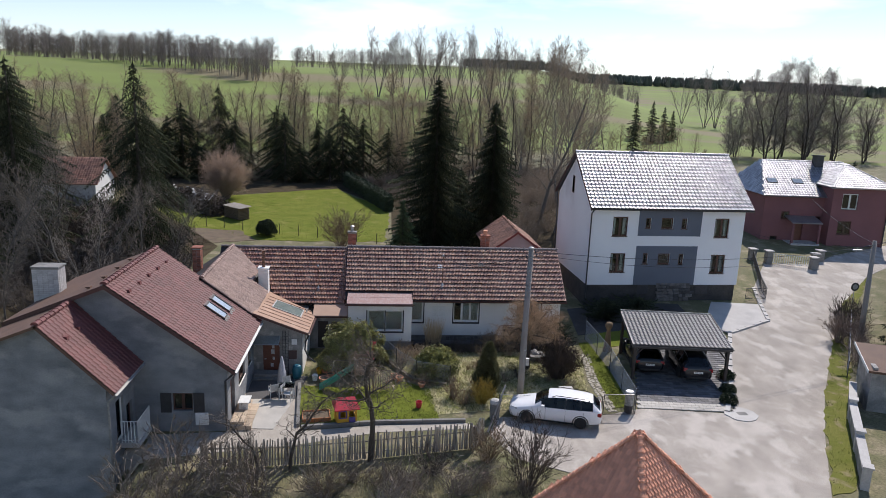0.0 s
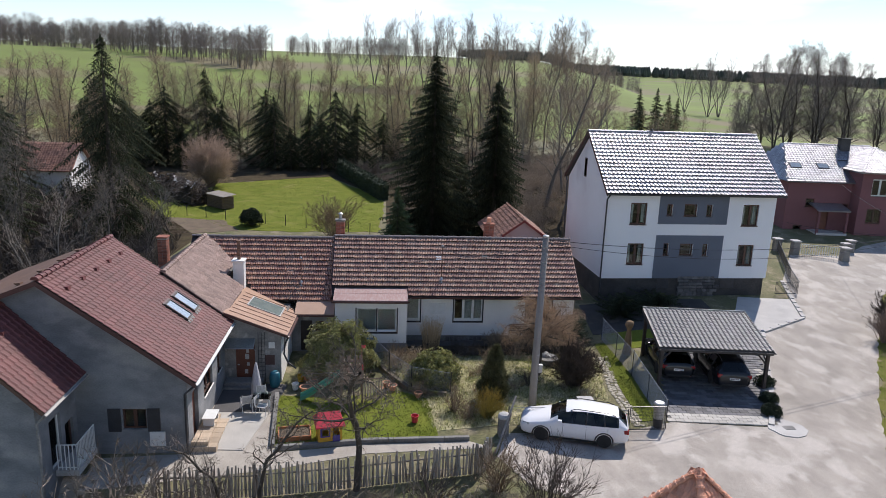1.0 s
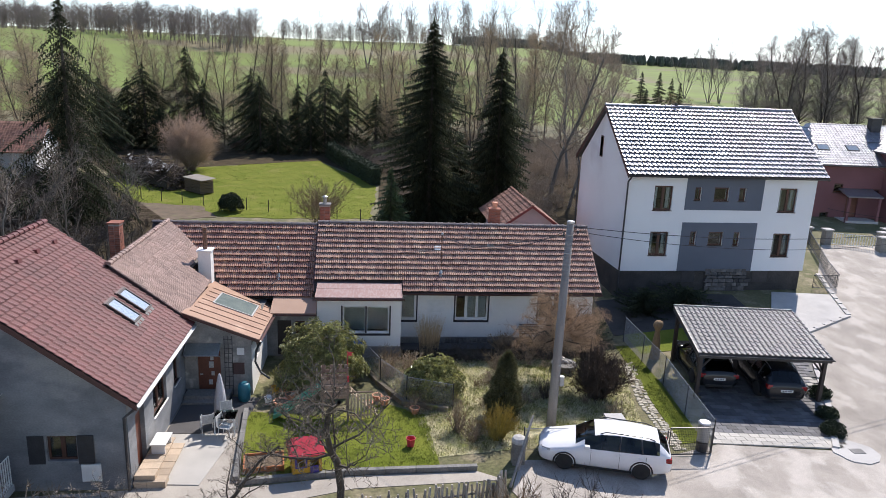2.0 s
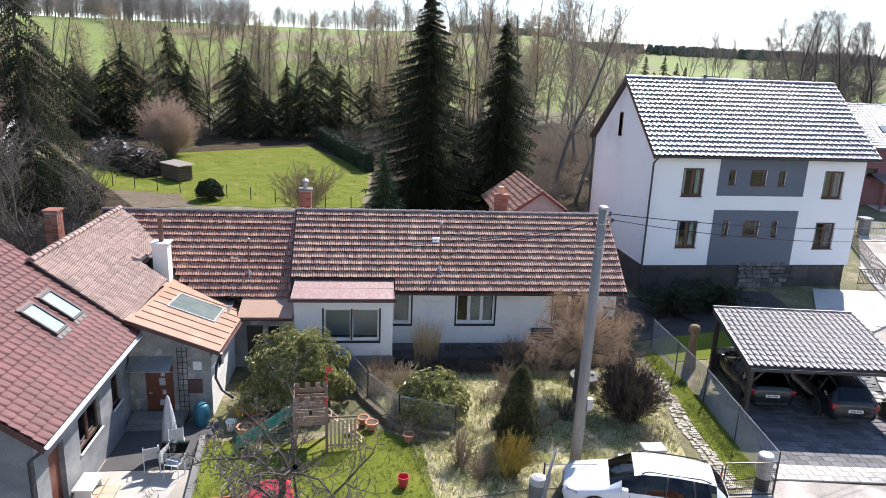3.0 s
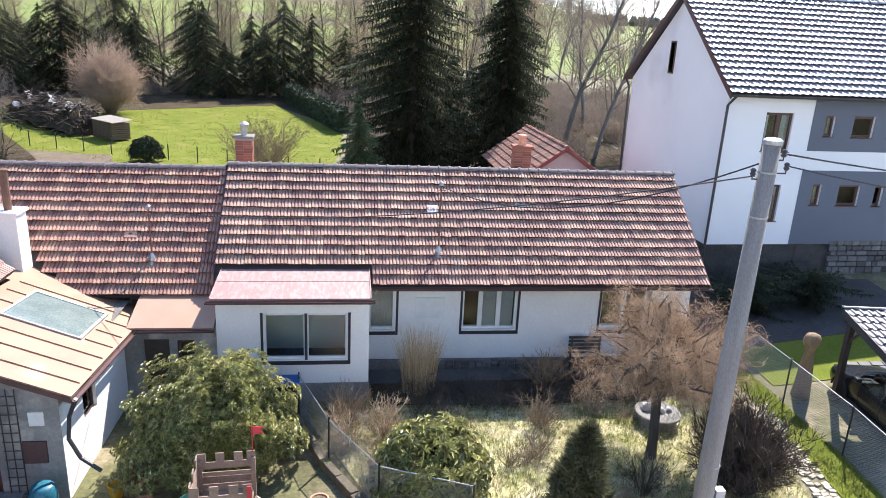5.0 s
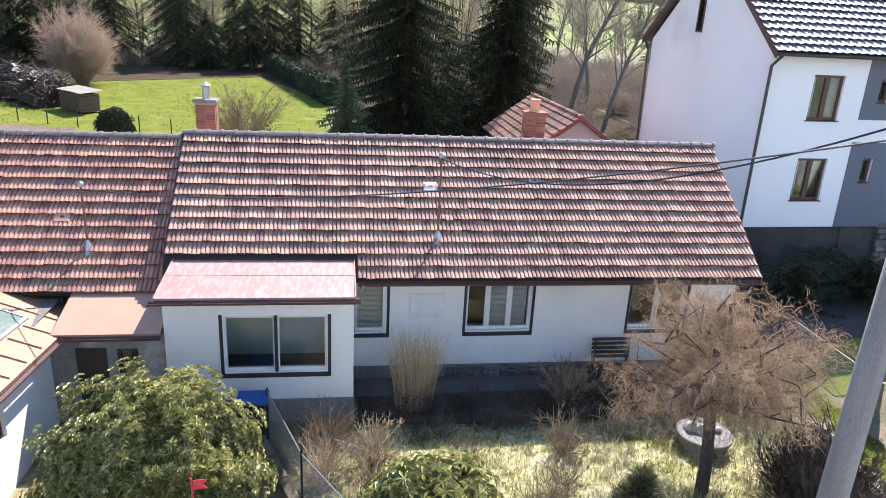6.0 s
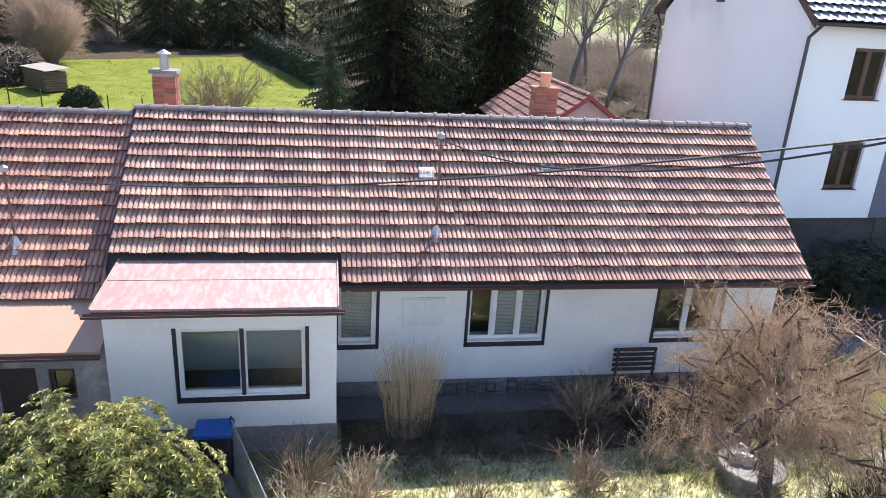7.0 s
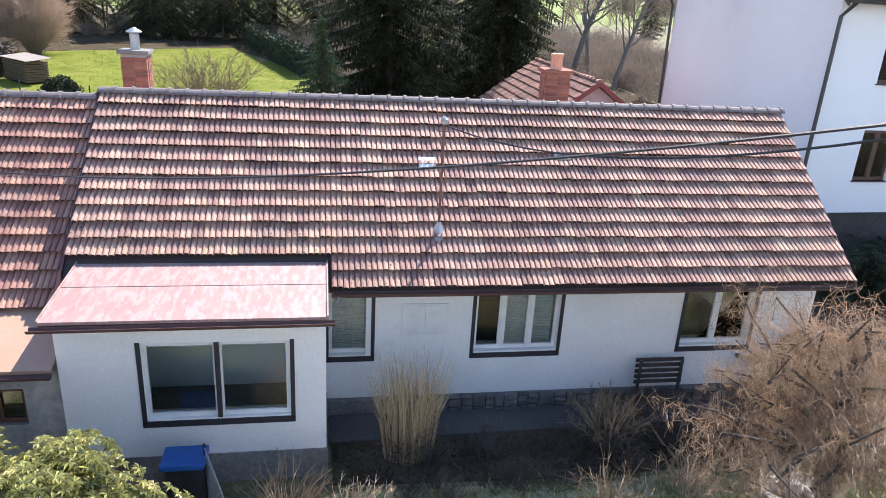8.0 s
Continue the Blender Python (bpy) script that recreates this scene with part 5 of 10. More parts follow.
for pts in ([(-0.05, -OV - 0.1, R0 - 0.1), (-0.06, -0.12, R0 - 0.45), (-0.06, -0.1, -0.3)], [(-0.1, HD + OV, R0 - 0.1), (-0.1, HD + 0.1, R0 - 0.45), (-0.1, HD - 0.15, -0.3)]):
    bm = bmesh.new()
    tube(bm, pts, 0.055)
    white_part("drain_pipe", bm, M_METAL_DARK)
bm = bmesh.new()
tube(bm, [(4.5, HD / 2, HR), (4.5, HD / 2, HR + 0.3)], 0.09, 10)
tube(bm, [(4.2, HD / 2, HR + 0.22), (5.6, HD / 2, HR + 0.22)], 0.02, 6)
white_part("roof_vent", bm, M_METAL_DARK)
# attic window in the gable and the stone of the foot
bm = bmesh.new()
box(bm, -0.03, 0.0, 4.62, 5.1, 7.72, 9.1)
gw = white_part("gable_window", bm, M_FRAME_BROWN, None, "narrow attic window")
bm = bmesh.new()
box(bm, -0.035, -0.031, 4.69, 5.03, 7.79, 9.03)
white_part("pane", bm, GLASS, gw)
rng = random.Random(8)
z = -0.4
while z < 1.35:
    hh = rng.uniform(0.2, 0.3)
    x = 5.6 + rng.uniform(0, 0.2)
    while x < 8.3:
        ww = rng.uniform(0.25, 0.55)
        bm = bmesh.new()
        box(bm, x, x + ww - 0.03, -0.05, 0.13, z, z + hh - 0.03, None, 0.02)
        white_part("stone", bm, M_STONE_DARK)
        x += ww
    z += hh
for x, w in ((4.15, 0.85), (8.9, 1.0)):
    bm = bmesh.new()
    box(bm, x, x + w, 0.1, 0.119, 0.58, 1.25)
    white_part("cellar_window", bm, M_METAL_DARK)

# ---- red house at the end of the lane ----
RH = pose(41.5, 21.0, 1.3, 0, 0, -4.0)
red = thing("red_house", (41.5, 21.0, 1.3), -4.0, "dusky red rendered house with glossy dark tile roof", "house")


def red_part(name, bm, material, parent=None, label=""):
    return part(name, bm, material, parent or red, label, local=True)


def RL(x, y, z):
    return RH @ Vector((x, y, z))


rh = [(1.9, 2.75, 2.6, 3.4), (3.2, 4.3, 0.4, 2.4), (1.0, 1.8, 0.1, 0.8), (5.6, 6.1, 2.4, 3.0)]
bm = bmesh.new()
wall_panel(bm, (0, 0), (6.2, 0), -1.5, 5.2, 0.4, rh)
red_part("wall", bm, M_RENDER_RED)
bm = bmesh.new()
wall_panel(bm, (12.0, 9), (0, 9), -1.5, 5.2, 0.4)
red_part("wall", bm, M_RENDER_RED)
bm = bmesh.new()
wall_panel(bm, (0, 9), (0, 0), -1.5, 5.2, 0.4)
red_part("wall", bm, M_RENDER_RED)
rh2 = [(1.0, 2.6, 4.0, 5.6), (0.9, 2.3, 1.4, 2.8), (0.7, 1.6, -0.4, 0.3)]
bm = bmesh.new()
wall_panel(bm, (6.2, -1.4), (12.0, -1.4), -1.5, 6.3, 0.4, rh2)
red_part("wall", bm, M_RENDER_RED)
bm = bmesh.new()
wall_panel(bm, (12.0, -1.4), (12.0, 9), -1.5, 6.3, 0.4)
red_part("wall", bm, M_RENDER_RED)
bm = bmesh.new()
wall_panel(bm, (6.2, 3), (6.2, -1.4), -1.5, 6.3, 0.4)
red_part("wall", bm, M_RENDER_RED)
bm = bmesh.new()
room(bm, 0.5, 5.8, 0.5, 8.5, 0, 5)
room(bm, 6.6, 11.6, -0.9, 8.5, 0, 6)
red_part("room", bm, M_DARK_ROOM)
bm = bmesh.new()
slab(bm, [(-0.4, -0.45, 5.05), (6.5, -0.45, 5.05), (10, 4.5, 8.2), (1.2, 4.5, 8.2)], 0.12)
slab(bm, [(-0.4, 9.45, 5.05), (1.2, 4.5, 8.2), (10, 4.5, 8.2), (12.4, 9.45, 5.05)], 0.12)
slab(bm, [(-0.4, -0.45, 5.05), (1.2, 4.5, 8.2), (-0.4, 9.45, 5.05)], 0.12)
slab(bm, [(5.8, -1.85, 6.2), (9.1, 2.2, 8.25), (5.8, 6.0, 6.2)], 0.1)
slab(bm, [(5.8, -1.85, 6.2), (12.4, -1.85, 6.2), (9.1, 2.2, 8.25)], 0.1)
slab(bm, [(12.4, -1.85, 6.2), (12.4, 6.0, 6.2), (9.1, 2.2, 8.25)], 0.1)
slab(bm, [(12.4, 6.0, 6.2), (5.8, 6.0, 6.2), (9.1, 2.2, 8.25)], 0.1)
rr = red_part("roof", bm, M_TILE_BLACK)
fu, fv = np.array(RH.to_3x3() @ Vector((1, 0, 0))), np.array(RH.to_3x3() @ Vector((0, 4.95, 3.15)))
rinv = RH.inverted()


def red_keep(p):
    q = rinv @ Vector(p)
    t = (q.y + 0.45) / 4.95
    return q.x > -0.4 + 1.6 * t and not (q.x > 5.7 and q.y < 2.4)


tile_roof(rr, RL(-0.4, -0.5, 5.07), fu, fv, 10.6, 5.87, ROMAN, 0.35, M_TILE_BLACK, keep=red_keep, seed=31)
tile_roof(rr, RL(5.8, -1.9, 6.22), fu, np.array(RH.to_3x3() @ Vector((0, 4.05, 2.05))), 6.6, 4.54, ROMAN, 0.35, M_TILE_BLACK,
          keep=lambda p: abs((rinv @ Vector(p)).x - 9.1) < 3.35 * (1 - ((rinv @ Vector(p)).y + 1.85) / 4.05), seed=32)
tile_roof(rr, RL(12.45, -1.85, 6.22), np.array(RH.to_3x3() @ Vector((0, 1, 0))), np.array(RH.to_3x3() @ Vector((-3.3, 0, 2.05))), 7.85, 3.88, ROMAN, 0.35, M_TILE_BLACK,
          keep=lambda p: abs((rinv @ Vector(p)).y - 2.15) < 4.0 * (1 - (12.4 - (rinv @ Vector(p)).x) / 3.3), seed=33)
tile_roof(rr, RL(5.75, 6.0, 6.22), np.array(RH.to_3x3() @ Vector((0, -1, 0))), np.array(RH.to_3x3() @ Vector((3.3, 0, 2.05))), 7.85, 3.88, ROMAN, 0.35, M_TILE_BLACK,
          keep=lambda p: abs((rinv @ Vector(p)).y - 2.15) < 4.0 * (1 - ((rinv @ Vector(p)).x - 5.8) / 3.3), seed=34)
tile_roof(rr, RL(-0.45, 9.45, 5.07), np.array(RH.to_3x3() @ Vector((0, -1, 0))), np.array(RH.to_3x3() @ Vector((1.6, 0, 3.15))), 9.9, 3.53, ROMAN, 0.35, M_TILE_BLACK,
          keep=lambda p: abs((rinv @ Vector(p)).y - 4.5) < 4.95 * (1 - ((rinv @ Vector(p)).x + 0.4) / 1.6), seed=35)
ridge_caps(rr, (1.2, 4.5, 8.25), (10, 4.5, 8.25), M_TILE_BLACK, 0.12, 0.4, local=True)
ridge_caps(rr, (5.8, -1.85, 6.26), (9.1, 2.2, 8.3), M_TILE_BLACK, 0.11, 0.4, local=True)
ridge_caps(rr, (12.4, -1.85, 6.26), (9.1, 2.2, 8.3), M_TILE_BLACK, 0.11, 0.4, local=True)
bm = bmesh.new()
box(bm, 6.6, 7.5, 3.6, 4.3, 6.5, 9.0)
box(bm, 6.5, 7.6, 3.5, 4.4, 8.9, 9.0)
red_part("chimney", bm, M_METAL_DARK, None, "dark clad chimney stack")
for x, y in ((0.6, 1.2), (3.3, 1.2)):
    z = 5.05 + (y + 0.45) / 4.95 * 3.15
    m = Matrix.Translation((x, y, z + 0.06)) @ Matrix.Rotation(math.atan(3.15 / 4.95), 4, "X")
    bm = bmesh.new()
    box(bm, 0, 1.1, 0, 0.8, 0, 0.08, m)
    sky = red_part("roof_window", bm, M_METAL_DARK, rr)
    bm = bmesh.new()
    box(bm, 0.08, 1.02, 0.08, 0.72, 0.081, 0.09, m)
    red_part("pane", bm, mat("skylight_glass", (0.3, 0.36, 0.4), (0.25, 0.3, 0.35), 0.06, 2, 10, 0), sky)
ux = RH.to_3x3() @ Vector((1, 0, 0))
for p, w, h, c in (((1.9, 0, 2.6), 0.85, 0.8, 1), ((1.0, 0, 0.1), 0.8, 0.7, 1), ((5.6, 0, 2.4), 0.5, 0.6, 1), ((7.2, -1.4, 4.0), 1.6, 1.6, 2), ((7.1, -1.4, 1.4), 1.4, 1.4, 2), ((6.9, -1.4, -0.4), 0.9, 0.7, 1)):
    window(red, RL(*p), ux, w, h, M_FRAME_WHITE if p[2] > 3 else M_FRAME_BROWN, GLASS, c, M_FRAME_BROWN, bar=0.07, depth=0.1)
bm = bmesh.new()
box(bm, 3.2, 4.3, 0.15, 0.2, 0.4, 2.4)
red_part("door", bm, M_WOOD_RED)
bm = bmesh.new()
slab(bm, [(2.3, -1.8, 2.55), (5.4, -1.8, 2.55), (5.4, 0, 3.0), (2.3, 0, 3.0)], 0.12)
porch = red_part("porch_roof", bm, M_TILE_BLACK)
for x in (2.5, 5.2):
    bm = bmesh.new()
    box(bm, x - 0.1, x + 0.1, -1.7, -1.5, -0.6, 2.5)
    red_part("porch_post", bm, M_RENDER_RED, porch)
bm = bmesh.new()
box(bm, 2.4, 5.3, -1.8, -0.01, -0.9, 0.4)
red_part("porch_step", bm, M_CONCRETE)
bm = bmesh.new()
tube(bm, [(11.9, -1.55, 6.0), (11.9, -1.52, -0.5)], 0.06)
red_part("drain_pipe", bm, M_METAL_DARK)

# ---- carport ----
carport = thing("carport", (20, -8, -0.8), label="open carport with dark posts and dark glossy tiled roof", category="carport")
fl, fr, br, bl = (Vector(p) for p in ((17.0, -9.6, 1.45), (22.75, -10.25, 1.45), (23.3, -6.1, 2.15), (17.6, -5.4, 2.15)))
bm = bmesh.new()
slab(bm, [fl, fr, br, bl], 0.1)
cr = part("roof", bm, M_WOOD_DARK, carport)
tile_roof(cr, fl + Vector((0, 0, 0.01)), fr - fl, bl - fl, (fr - fl).length, (bl - fl).length, PAN, 0.35, M_TILE_CARPORT, seed=41, uneven=0.001, lift=0.03)
bm = bmesh.new()
for a, b in ((fl, fr), (fr, br), (br, bl), (bl, fl)):
    d = (b - a).normalized()
    prism(bm, [a + Vector((0, 0, -0.2)), b + Vector((0, 0, -0.2)), b + Vector((0, 0, 0.03)), a + Vector((0, 0, 0.03))], d.cross(Vector((0, 0, 1))) * 0.03)
part("fascia", bm, M_METAL_DARK, carport)
bm = bmesh.new()
gutter(bm, fl + Vector((-0.05, -0.12, -0.02)), fr + Vector((0.05, -0.12, -0.02)))
part("gutter", bm, M_METAL_DARK, carport)
bm = bmesh.new()
prism(bm, [bl + Vector((0, 0, 0.06)), br + Vector((0, 0, 0.06)), br + Vector((0, 0.12, 0.04)), bl + Vector((0, 0.12, 0.04))], (0, 0, 0.04))
part("ridge_flashing", bm, M_GALV, carport)
u_f, v_f = (fr - fl), (bl - fl)
for s in (0.03, 0.97):
    for t in (0.05, 0.95):
        p = fl + u_f * s + v_f * t
        g = ground_z(p.x, p.y)
        bm = bmesh.new()
        box(bm, p.x - 0.08, p.x + 0.08, p.y - 0.08, p.y + 0.08, g, p.z - 0.1, None, 0.01)
        part("post", bm, M_WOOD_DARK, carport)
        bm = bmesh.new()
        for sgn in ((1, 0), (0, 1)):
            sx = (1 if s < 0.5 else -1) * sgn[0]
            sy = (1 if t < 0.5 else -1) * sgn[1]
            tube(bm, [(p.x, p.y, p.z - 0.85), (p.x + sx * 0.65, p.y + sy * 0.65, p.z - 0.16)], 0.045, 6)
        part("brace", bm, M_WOOD_DARK, carport)
bm = bmesh.new()
for t in (0.05, 0.95):
    a, b = fl + u_f * 0.0 + v_f * t, fl + u_f * 1.0 + v_f * t
    prism(bm, [a + Vector((0, 0, -0.28)), b + Vector((0, 0, -0.28)), b + Vector((0, 0, -0.11)), a + Vector((0, 0, -0.11))], (0, 0.1, 0))
part("beam", bm, M_WOOD_DARK, carport)

# ---- small garden house behind the ridge ----
shed = thing("garden_house", (12.2, 10.2, -0.6), label="small pink rendered garden house with old tiled roof", category="shed")
bm = bmesh.new()
wall_panel(bm, (11.4, 8.2), (15.2, 8.2), -1, 2.7, 0.25, top=[(0, 2.7), (3.8, 2.7), (3.8, 3.0), (1.9, 4.4), (0, 3.0)])
wall_panel(bm, (15.2, 8.2), (15.2, 15.0), -1, 3.0, 0.25)
wall_panel(bm, (15.2, 15.0), (11.4, 15.0), -1, 2.7, 0.25, top=[(0, 2.7), (3.8, 2.7), (3.8, 3.0), (1.9, 4.4), (0, 3.0)])
wall_panel(bm, (11.4, 15.0), (11.4, 8.2), -1, 3.0, 0.25)
part("wall", bm, mat("pink_render", (0.62, 0.43, 0.4), (0.56, 0.38, 0.36), 0.9, 0.8, 25, 0.15, fine_amt=0.06), shed)
bm = bmesh.new()
slab(bm, [(10.9, 7.9, 2.78), (13.3, 7.9, 4.5), (13.3, 15.5, 4.5), (10.9, 15.5, 2.78)], 0.1)
slab(bm, [(15.7, 7.9, 2.78), (15.7, 15.5, 2.78), (13.3, 15.5, 4.5), (13.3, 7.9, 4.5)], 0.1)
sr = part("roof", bm, M_WOOD_DARK, shed)
sv = np.array([2.4, 0, 1.72])
tile_roof(sr, (10.9, 15.5, 2.79), (0, -1, 0), sv, 7.6, float(np.linalg.norm(sv)), TWIN, 0.34, M_TILE_SHED, seed=51)
tile_roof(sr, (15.7, 7.9, 2.79), (0, 1, 0), sv * np.array([-1, 1, 1]), 7.6, float(np.linalg.norm(sv)), TWIN, 0.34, M_TILE_SHED, seed=52)
ridge_caps(sr, (13.3, 7.9, 4.54), (13.3, 15.5, 4.54), M_TILE_SHED, 0.1, 0.33)
bm = bmesh.new()
prism(bm, [(10.85, 7.87, 2.61), (13.3, 7.87, 4.38), (13.3, 7.87, 4.55), (10.85, 7.87, 2.83)], (0, 0.03, 0))
prism(bm, [(15.75, 7.87, 2.61), (15.75, 7.87, 2.83), (13.3, 7.87, 4.55), (13.3, 7.87, 4.38)], (0, 0.03, 0))
part("verge_board", bm, mat("red_board", (0.3, 0.06, 0.05), (0.24, 0.05, 0.045), 0.6, 3, 30, 0.1), shed)

# ---- orange pyramid roof of the building nearest the lane ----
PX, PY, PZ, PS, PH_ = 10.75, -26.7, 4.8, 3.1, 3.85
hip = thing("roadside_building", (PX, PY, -0.85), 33, "small building with new orange tiled pyramid roof", "building")
bm = bmesh.new()
q = PS - 0.5
for a, b in (((-q, -q), (q, -q)), ((q, -q), (q, q)), ((q, q), (-q, q)), ((-q, q), (-q, -q))):
    wall_panel(bm, a, b, -0.6, PZ - PH_ + 0.85, 0.3)
part("wall", bm, M_RENDER_WHITE, hip, local=True)
HB = ORIGIN[hip.name]
corner = [HB @ Vector((sx * PS, sy * PS, PZ - PH_ + 0.85)) for sx, sy in ((-1, -1), (1, -1), (1, 1), (-1, 1))]
apex = HB @ Vector((0, 0, PZ + 0.85))
bm = bmesh.new()
for k in range(4):
    slab(bm, [corner[k], corner[(k + 1) % 4], apex], 0.1)
hroof = part("roof", bm, M_WOOD_DARK, hip)
for k in range(4):
    a, b = corner[k], corner[(k + 1) % 4]
    u, v = (b - a).normalized(), apex - (a + b) / 2

    def keep(p, a=a, u=u, v=v):
        d = Vector(p) - a
        return abs(d.dot(u) - PS) < PS * (1 - d.dot(v) / v.length_squared) + 0.1

    tile_roof(hroof, a + Vector((0, 0, 0.01)), u, v, 2 * PS, v.length, NARROW, 0.21, M_TILE_ORANGE, keep=keep, seed=61 + k, uneven=0.002, lift=0.045)
for a in corner:
    ridge_caps(hroof, a + Vector((0, 0, 0.06)), apex + Vector((0, 0, 0.07)), M_TILE_ORANGE, 0.085, 0.24)


# ---- plants ----
M_BARK = mat("grey_brown_bark", (0.09, 0.075, 0.06), (0.06, 0.05, 0.042), 0.95, 3, 25, 0.5, streak=(3, 3, 0.6))
M_BARK_PALE = mat("pale_bark", (0.17, 0.15, 0.13), (0.11, 0.1, 0.085), 0.95, 3, 25, 0.5, streak=(3, 3, 0.6))
M_TWIG = mat("bare_twigs", (0.11, 0.09, 0.075), (0.08, 0.067, 0.057), 0.95, 0.8, 20, 0, rnd=0.3)
M_TWIG_RED = mat("reddish_twigs", (0.25, 0.19, 0.15), (0.19, 0.145, 0.12), 0.95, 0.8, 20, 0, rnd=0.3)
M_TWIG_SHRUB = mat("tan_shrub_twigs", (0.46, 0.345, 0.265), (0.34, 0.255, 0.2), 0.95, 0.8, 20, 0, rnd=0.3, trans=0.25)
M_TWIG_TAN = mat("tan_twigs", (0.32, 0.24, 0.16), (0.22, 0.165, 0.11), 0.95, 0.8, 20, 0, rnd=0.35)
M_TWIG_BACK = mat("brown_twigs", (0.28, 0.225, 0.17), (0.2, 0.16, 0.125), 0.95, 0.15, 20, 0, rnd=0.3, trans=0.3)
M_TWIG_WILLOW = mat("willow_twigs", (0.46, 0.33, 0.225), (0.3, 0.21, 0.14), 0.9, 1.5, 20, 0, rnd=0.5, trans=0.2)
M_TWIG_PALE = mat("pale_grey_twigs", (0.26, 0.215, 0.175), (0.17, 0.142, 0.115), 0.95, 0.3, 20, 0, rnd=0.35)
# twigs of the distant trees, lightened to stand in for haze
M_TWIG_HAZED = mat("hazed_far_twigs", (0.22, 0.19, 0.175), (0.16, 0.14, 0.13), 0.95, 0.02, 20, 0, rnd=0.3, trans=0.3)
M_TWIG_LARCH = mat("larch_twigs", (0.36, 0.28, 0.185), (0.26, 0.205, 0.14), 0.95, 0.12, 20, 0, rnd=0.35, trans=0.4)
M_TWIG_DARK = mat("dark_red_brown_twigs", (0.09, 0.065, 0.05), (0.06, 0.045, 0.036), 0.9, 1.5, 20, 0, rnd=0.5)
M_TWIG_STRAW = mat("straw_twigs", (0.52, 0.43, 0.31), (0.38, 0.3, 0.21), 0.9, 1.5, 20, 0, rnd=0.4)
M_TWIG_YELLOW = mat("yellow_green_twigs", (0.36, 0.29, 0.06), (0.3, 0.2, 0.05), 0.9, 0.8, 20, 0, rnd=0.35)
# dark needles with the veil of backlit haze lifted into their colour
M_NEEDLE = mat("haze_lifted_needles", (0.062, 0.07, 0.04), (0.042, 0.05, 0.03), 0.95, 0.6, 14, 0, rnd=0.5, stain=(0.085, 0.088, 0.04), stain_scale=1.1, spec=0.15, trans=0.2)
M_NEEDLE_FRESH = mat("young_spruce_needles", (0.09, 0.125, 0.045), (0.06, 0.09, 0.035), 0.85, 0.8, 14, 0, rnd=0.4)
M_NEEDLE_GARDEN = mat("juniper_needles", (0.17, 0.165, 0.085), (0.1, 0.1, 0.05), 0.9, 1.2, 14, 0, rnd=0.5, spec=0.2, trans=0.15)
# the pale yellow patches and raised tone paint sun highlights on the leaves
M_LEAF = mat("glossy_leaf_painted_glints", (0.36, 0.35, 0.125), (0.17, 0.18, 0.058), 0.3, 1.5, 12, 0, rnd=0.55, stain=(0.6, 0.55, 0.26), stain_scale=3.2, stain_at=0.56, trans=0.18, spec=0.7)
M_LEAF_DARK = mat("dark_hedge_leaf", (0.035, 0.05, 0.02), (0.024, 0.038, 0.016), 0.8, 1.2, 12, 0, rnd=0.4)
M_REED = mat("dry_reed", (0.58, 0.45, 0.28), (0.46, 0.35, 0.21), 0.9, 2, 20, 0, rnd=0.3)


def unit(v):
    return v / max(1e-9, math.sqrt(float(v @ v)))


def cross(a, b):
    return np.array((a[1] * b[2] - a[2] * b[1], a[2] * b[0] - a[0] * b[2], a[0] * b[1] - a[1] * b[0]))


def stalk(V, F, pts, radii, sides):
    """A tapered tube into lists of points and faces."""
    base = len(V)
    n = len(pts)
    pts = [tuple(map(float, p)) for p in pts]
    ring = [(math.cos(2 * math.pi * k / sides), math.sin(2 * math.pi * k / sides)) for k in range(sides)]
    for i in range(n):
        p0, p1, c = pts[max(i - 1, 0)], pts[min(i + 1, n - 1)], pts[i]
        dx, dy, dz = p1[0] - p0[0], p1[1] - p0[1], p1[2] - p0[2]
        m = math.sqrt(dx * dx + dy * dy + dz * dz) or 1e-9
        dx, dy, dz = dx / m, dy / m, dz / m
        ax, ay, az = dy * 0.38 - dz * 0.87, dz * 0.31 - dx * 0.38, dx * 0.87 - dy * 0.31
        m = math.sqrt(ax * ax + ay * ay + az * az) or 1e-9
        ax, ay, az = ax / m, ay / m, az / m
        bx, by, bz = dy * az - dz * ay, dz * ax - dx * az, dx * ay - dy * ax
        r = radii[i]
        for cs, sn in ring:
            V.append((c[0] + (ax * cs + bx * sn) * r, c[1] + (ay * cs + by * sn) * r, c[2] + (az * cs + bz * sn) * r))
    for i in range(n - 1):
        j = base + i * sides
        if sides == 2:
            F.append((j, j + 1, j + 3, j + 2))
            continue
        for k in range(sides):
            k2 = (k + 1) % sides
            F.append((j + k, j + k2, j + sides + k2, j + sides + k))


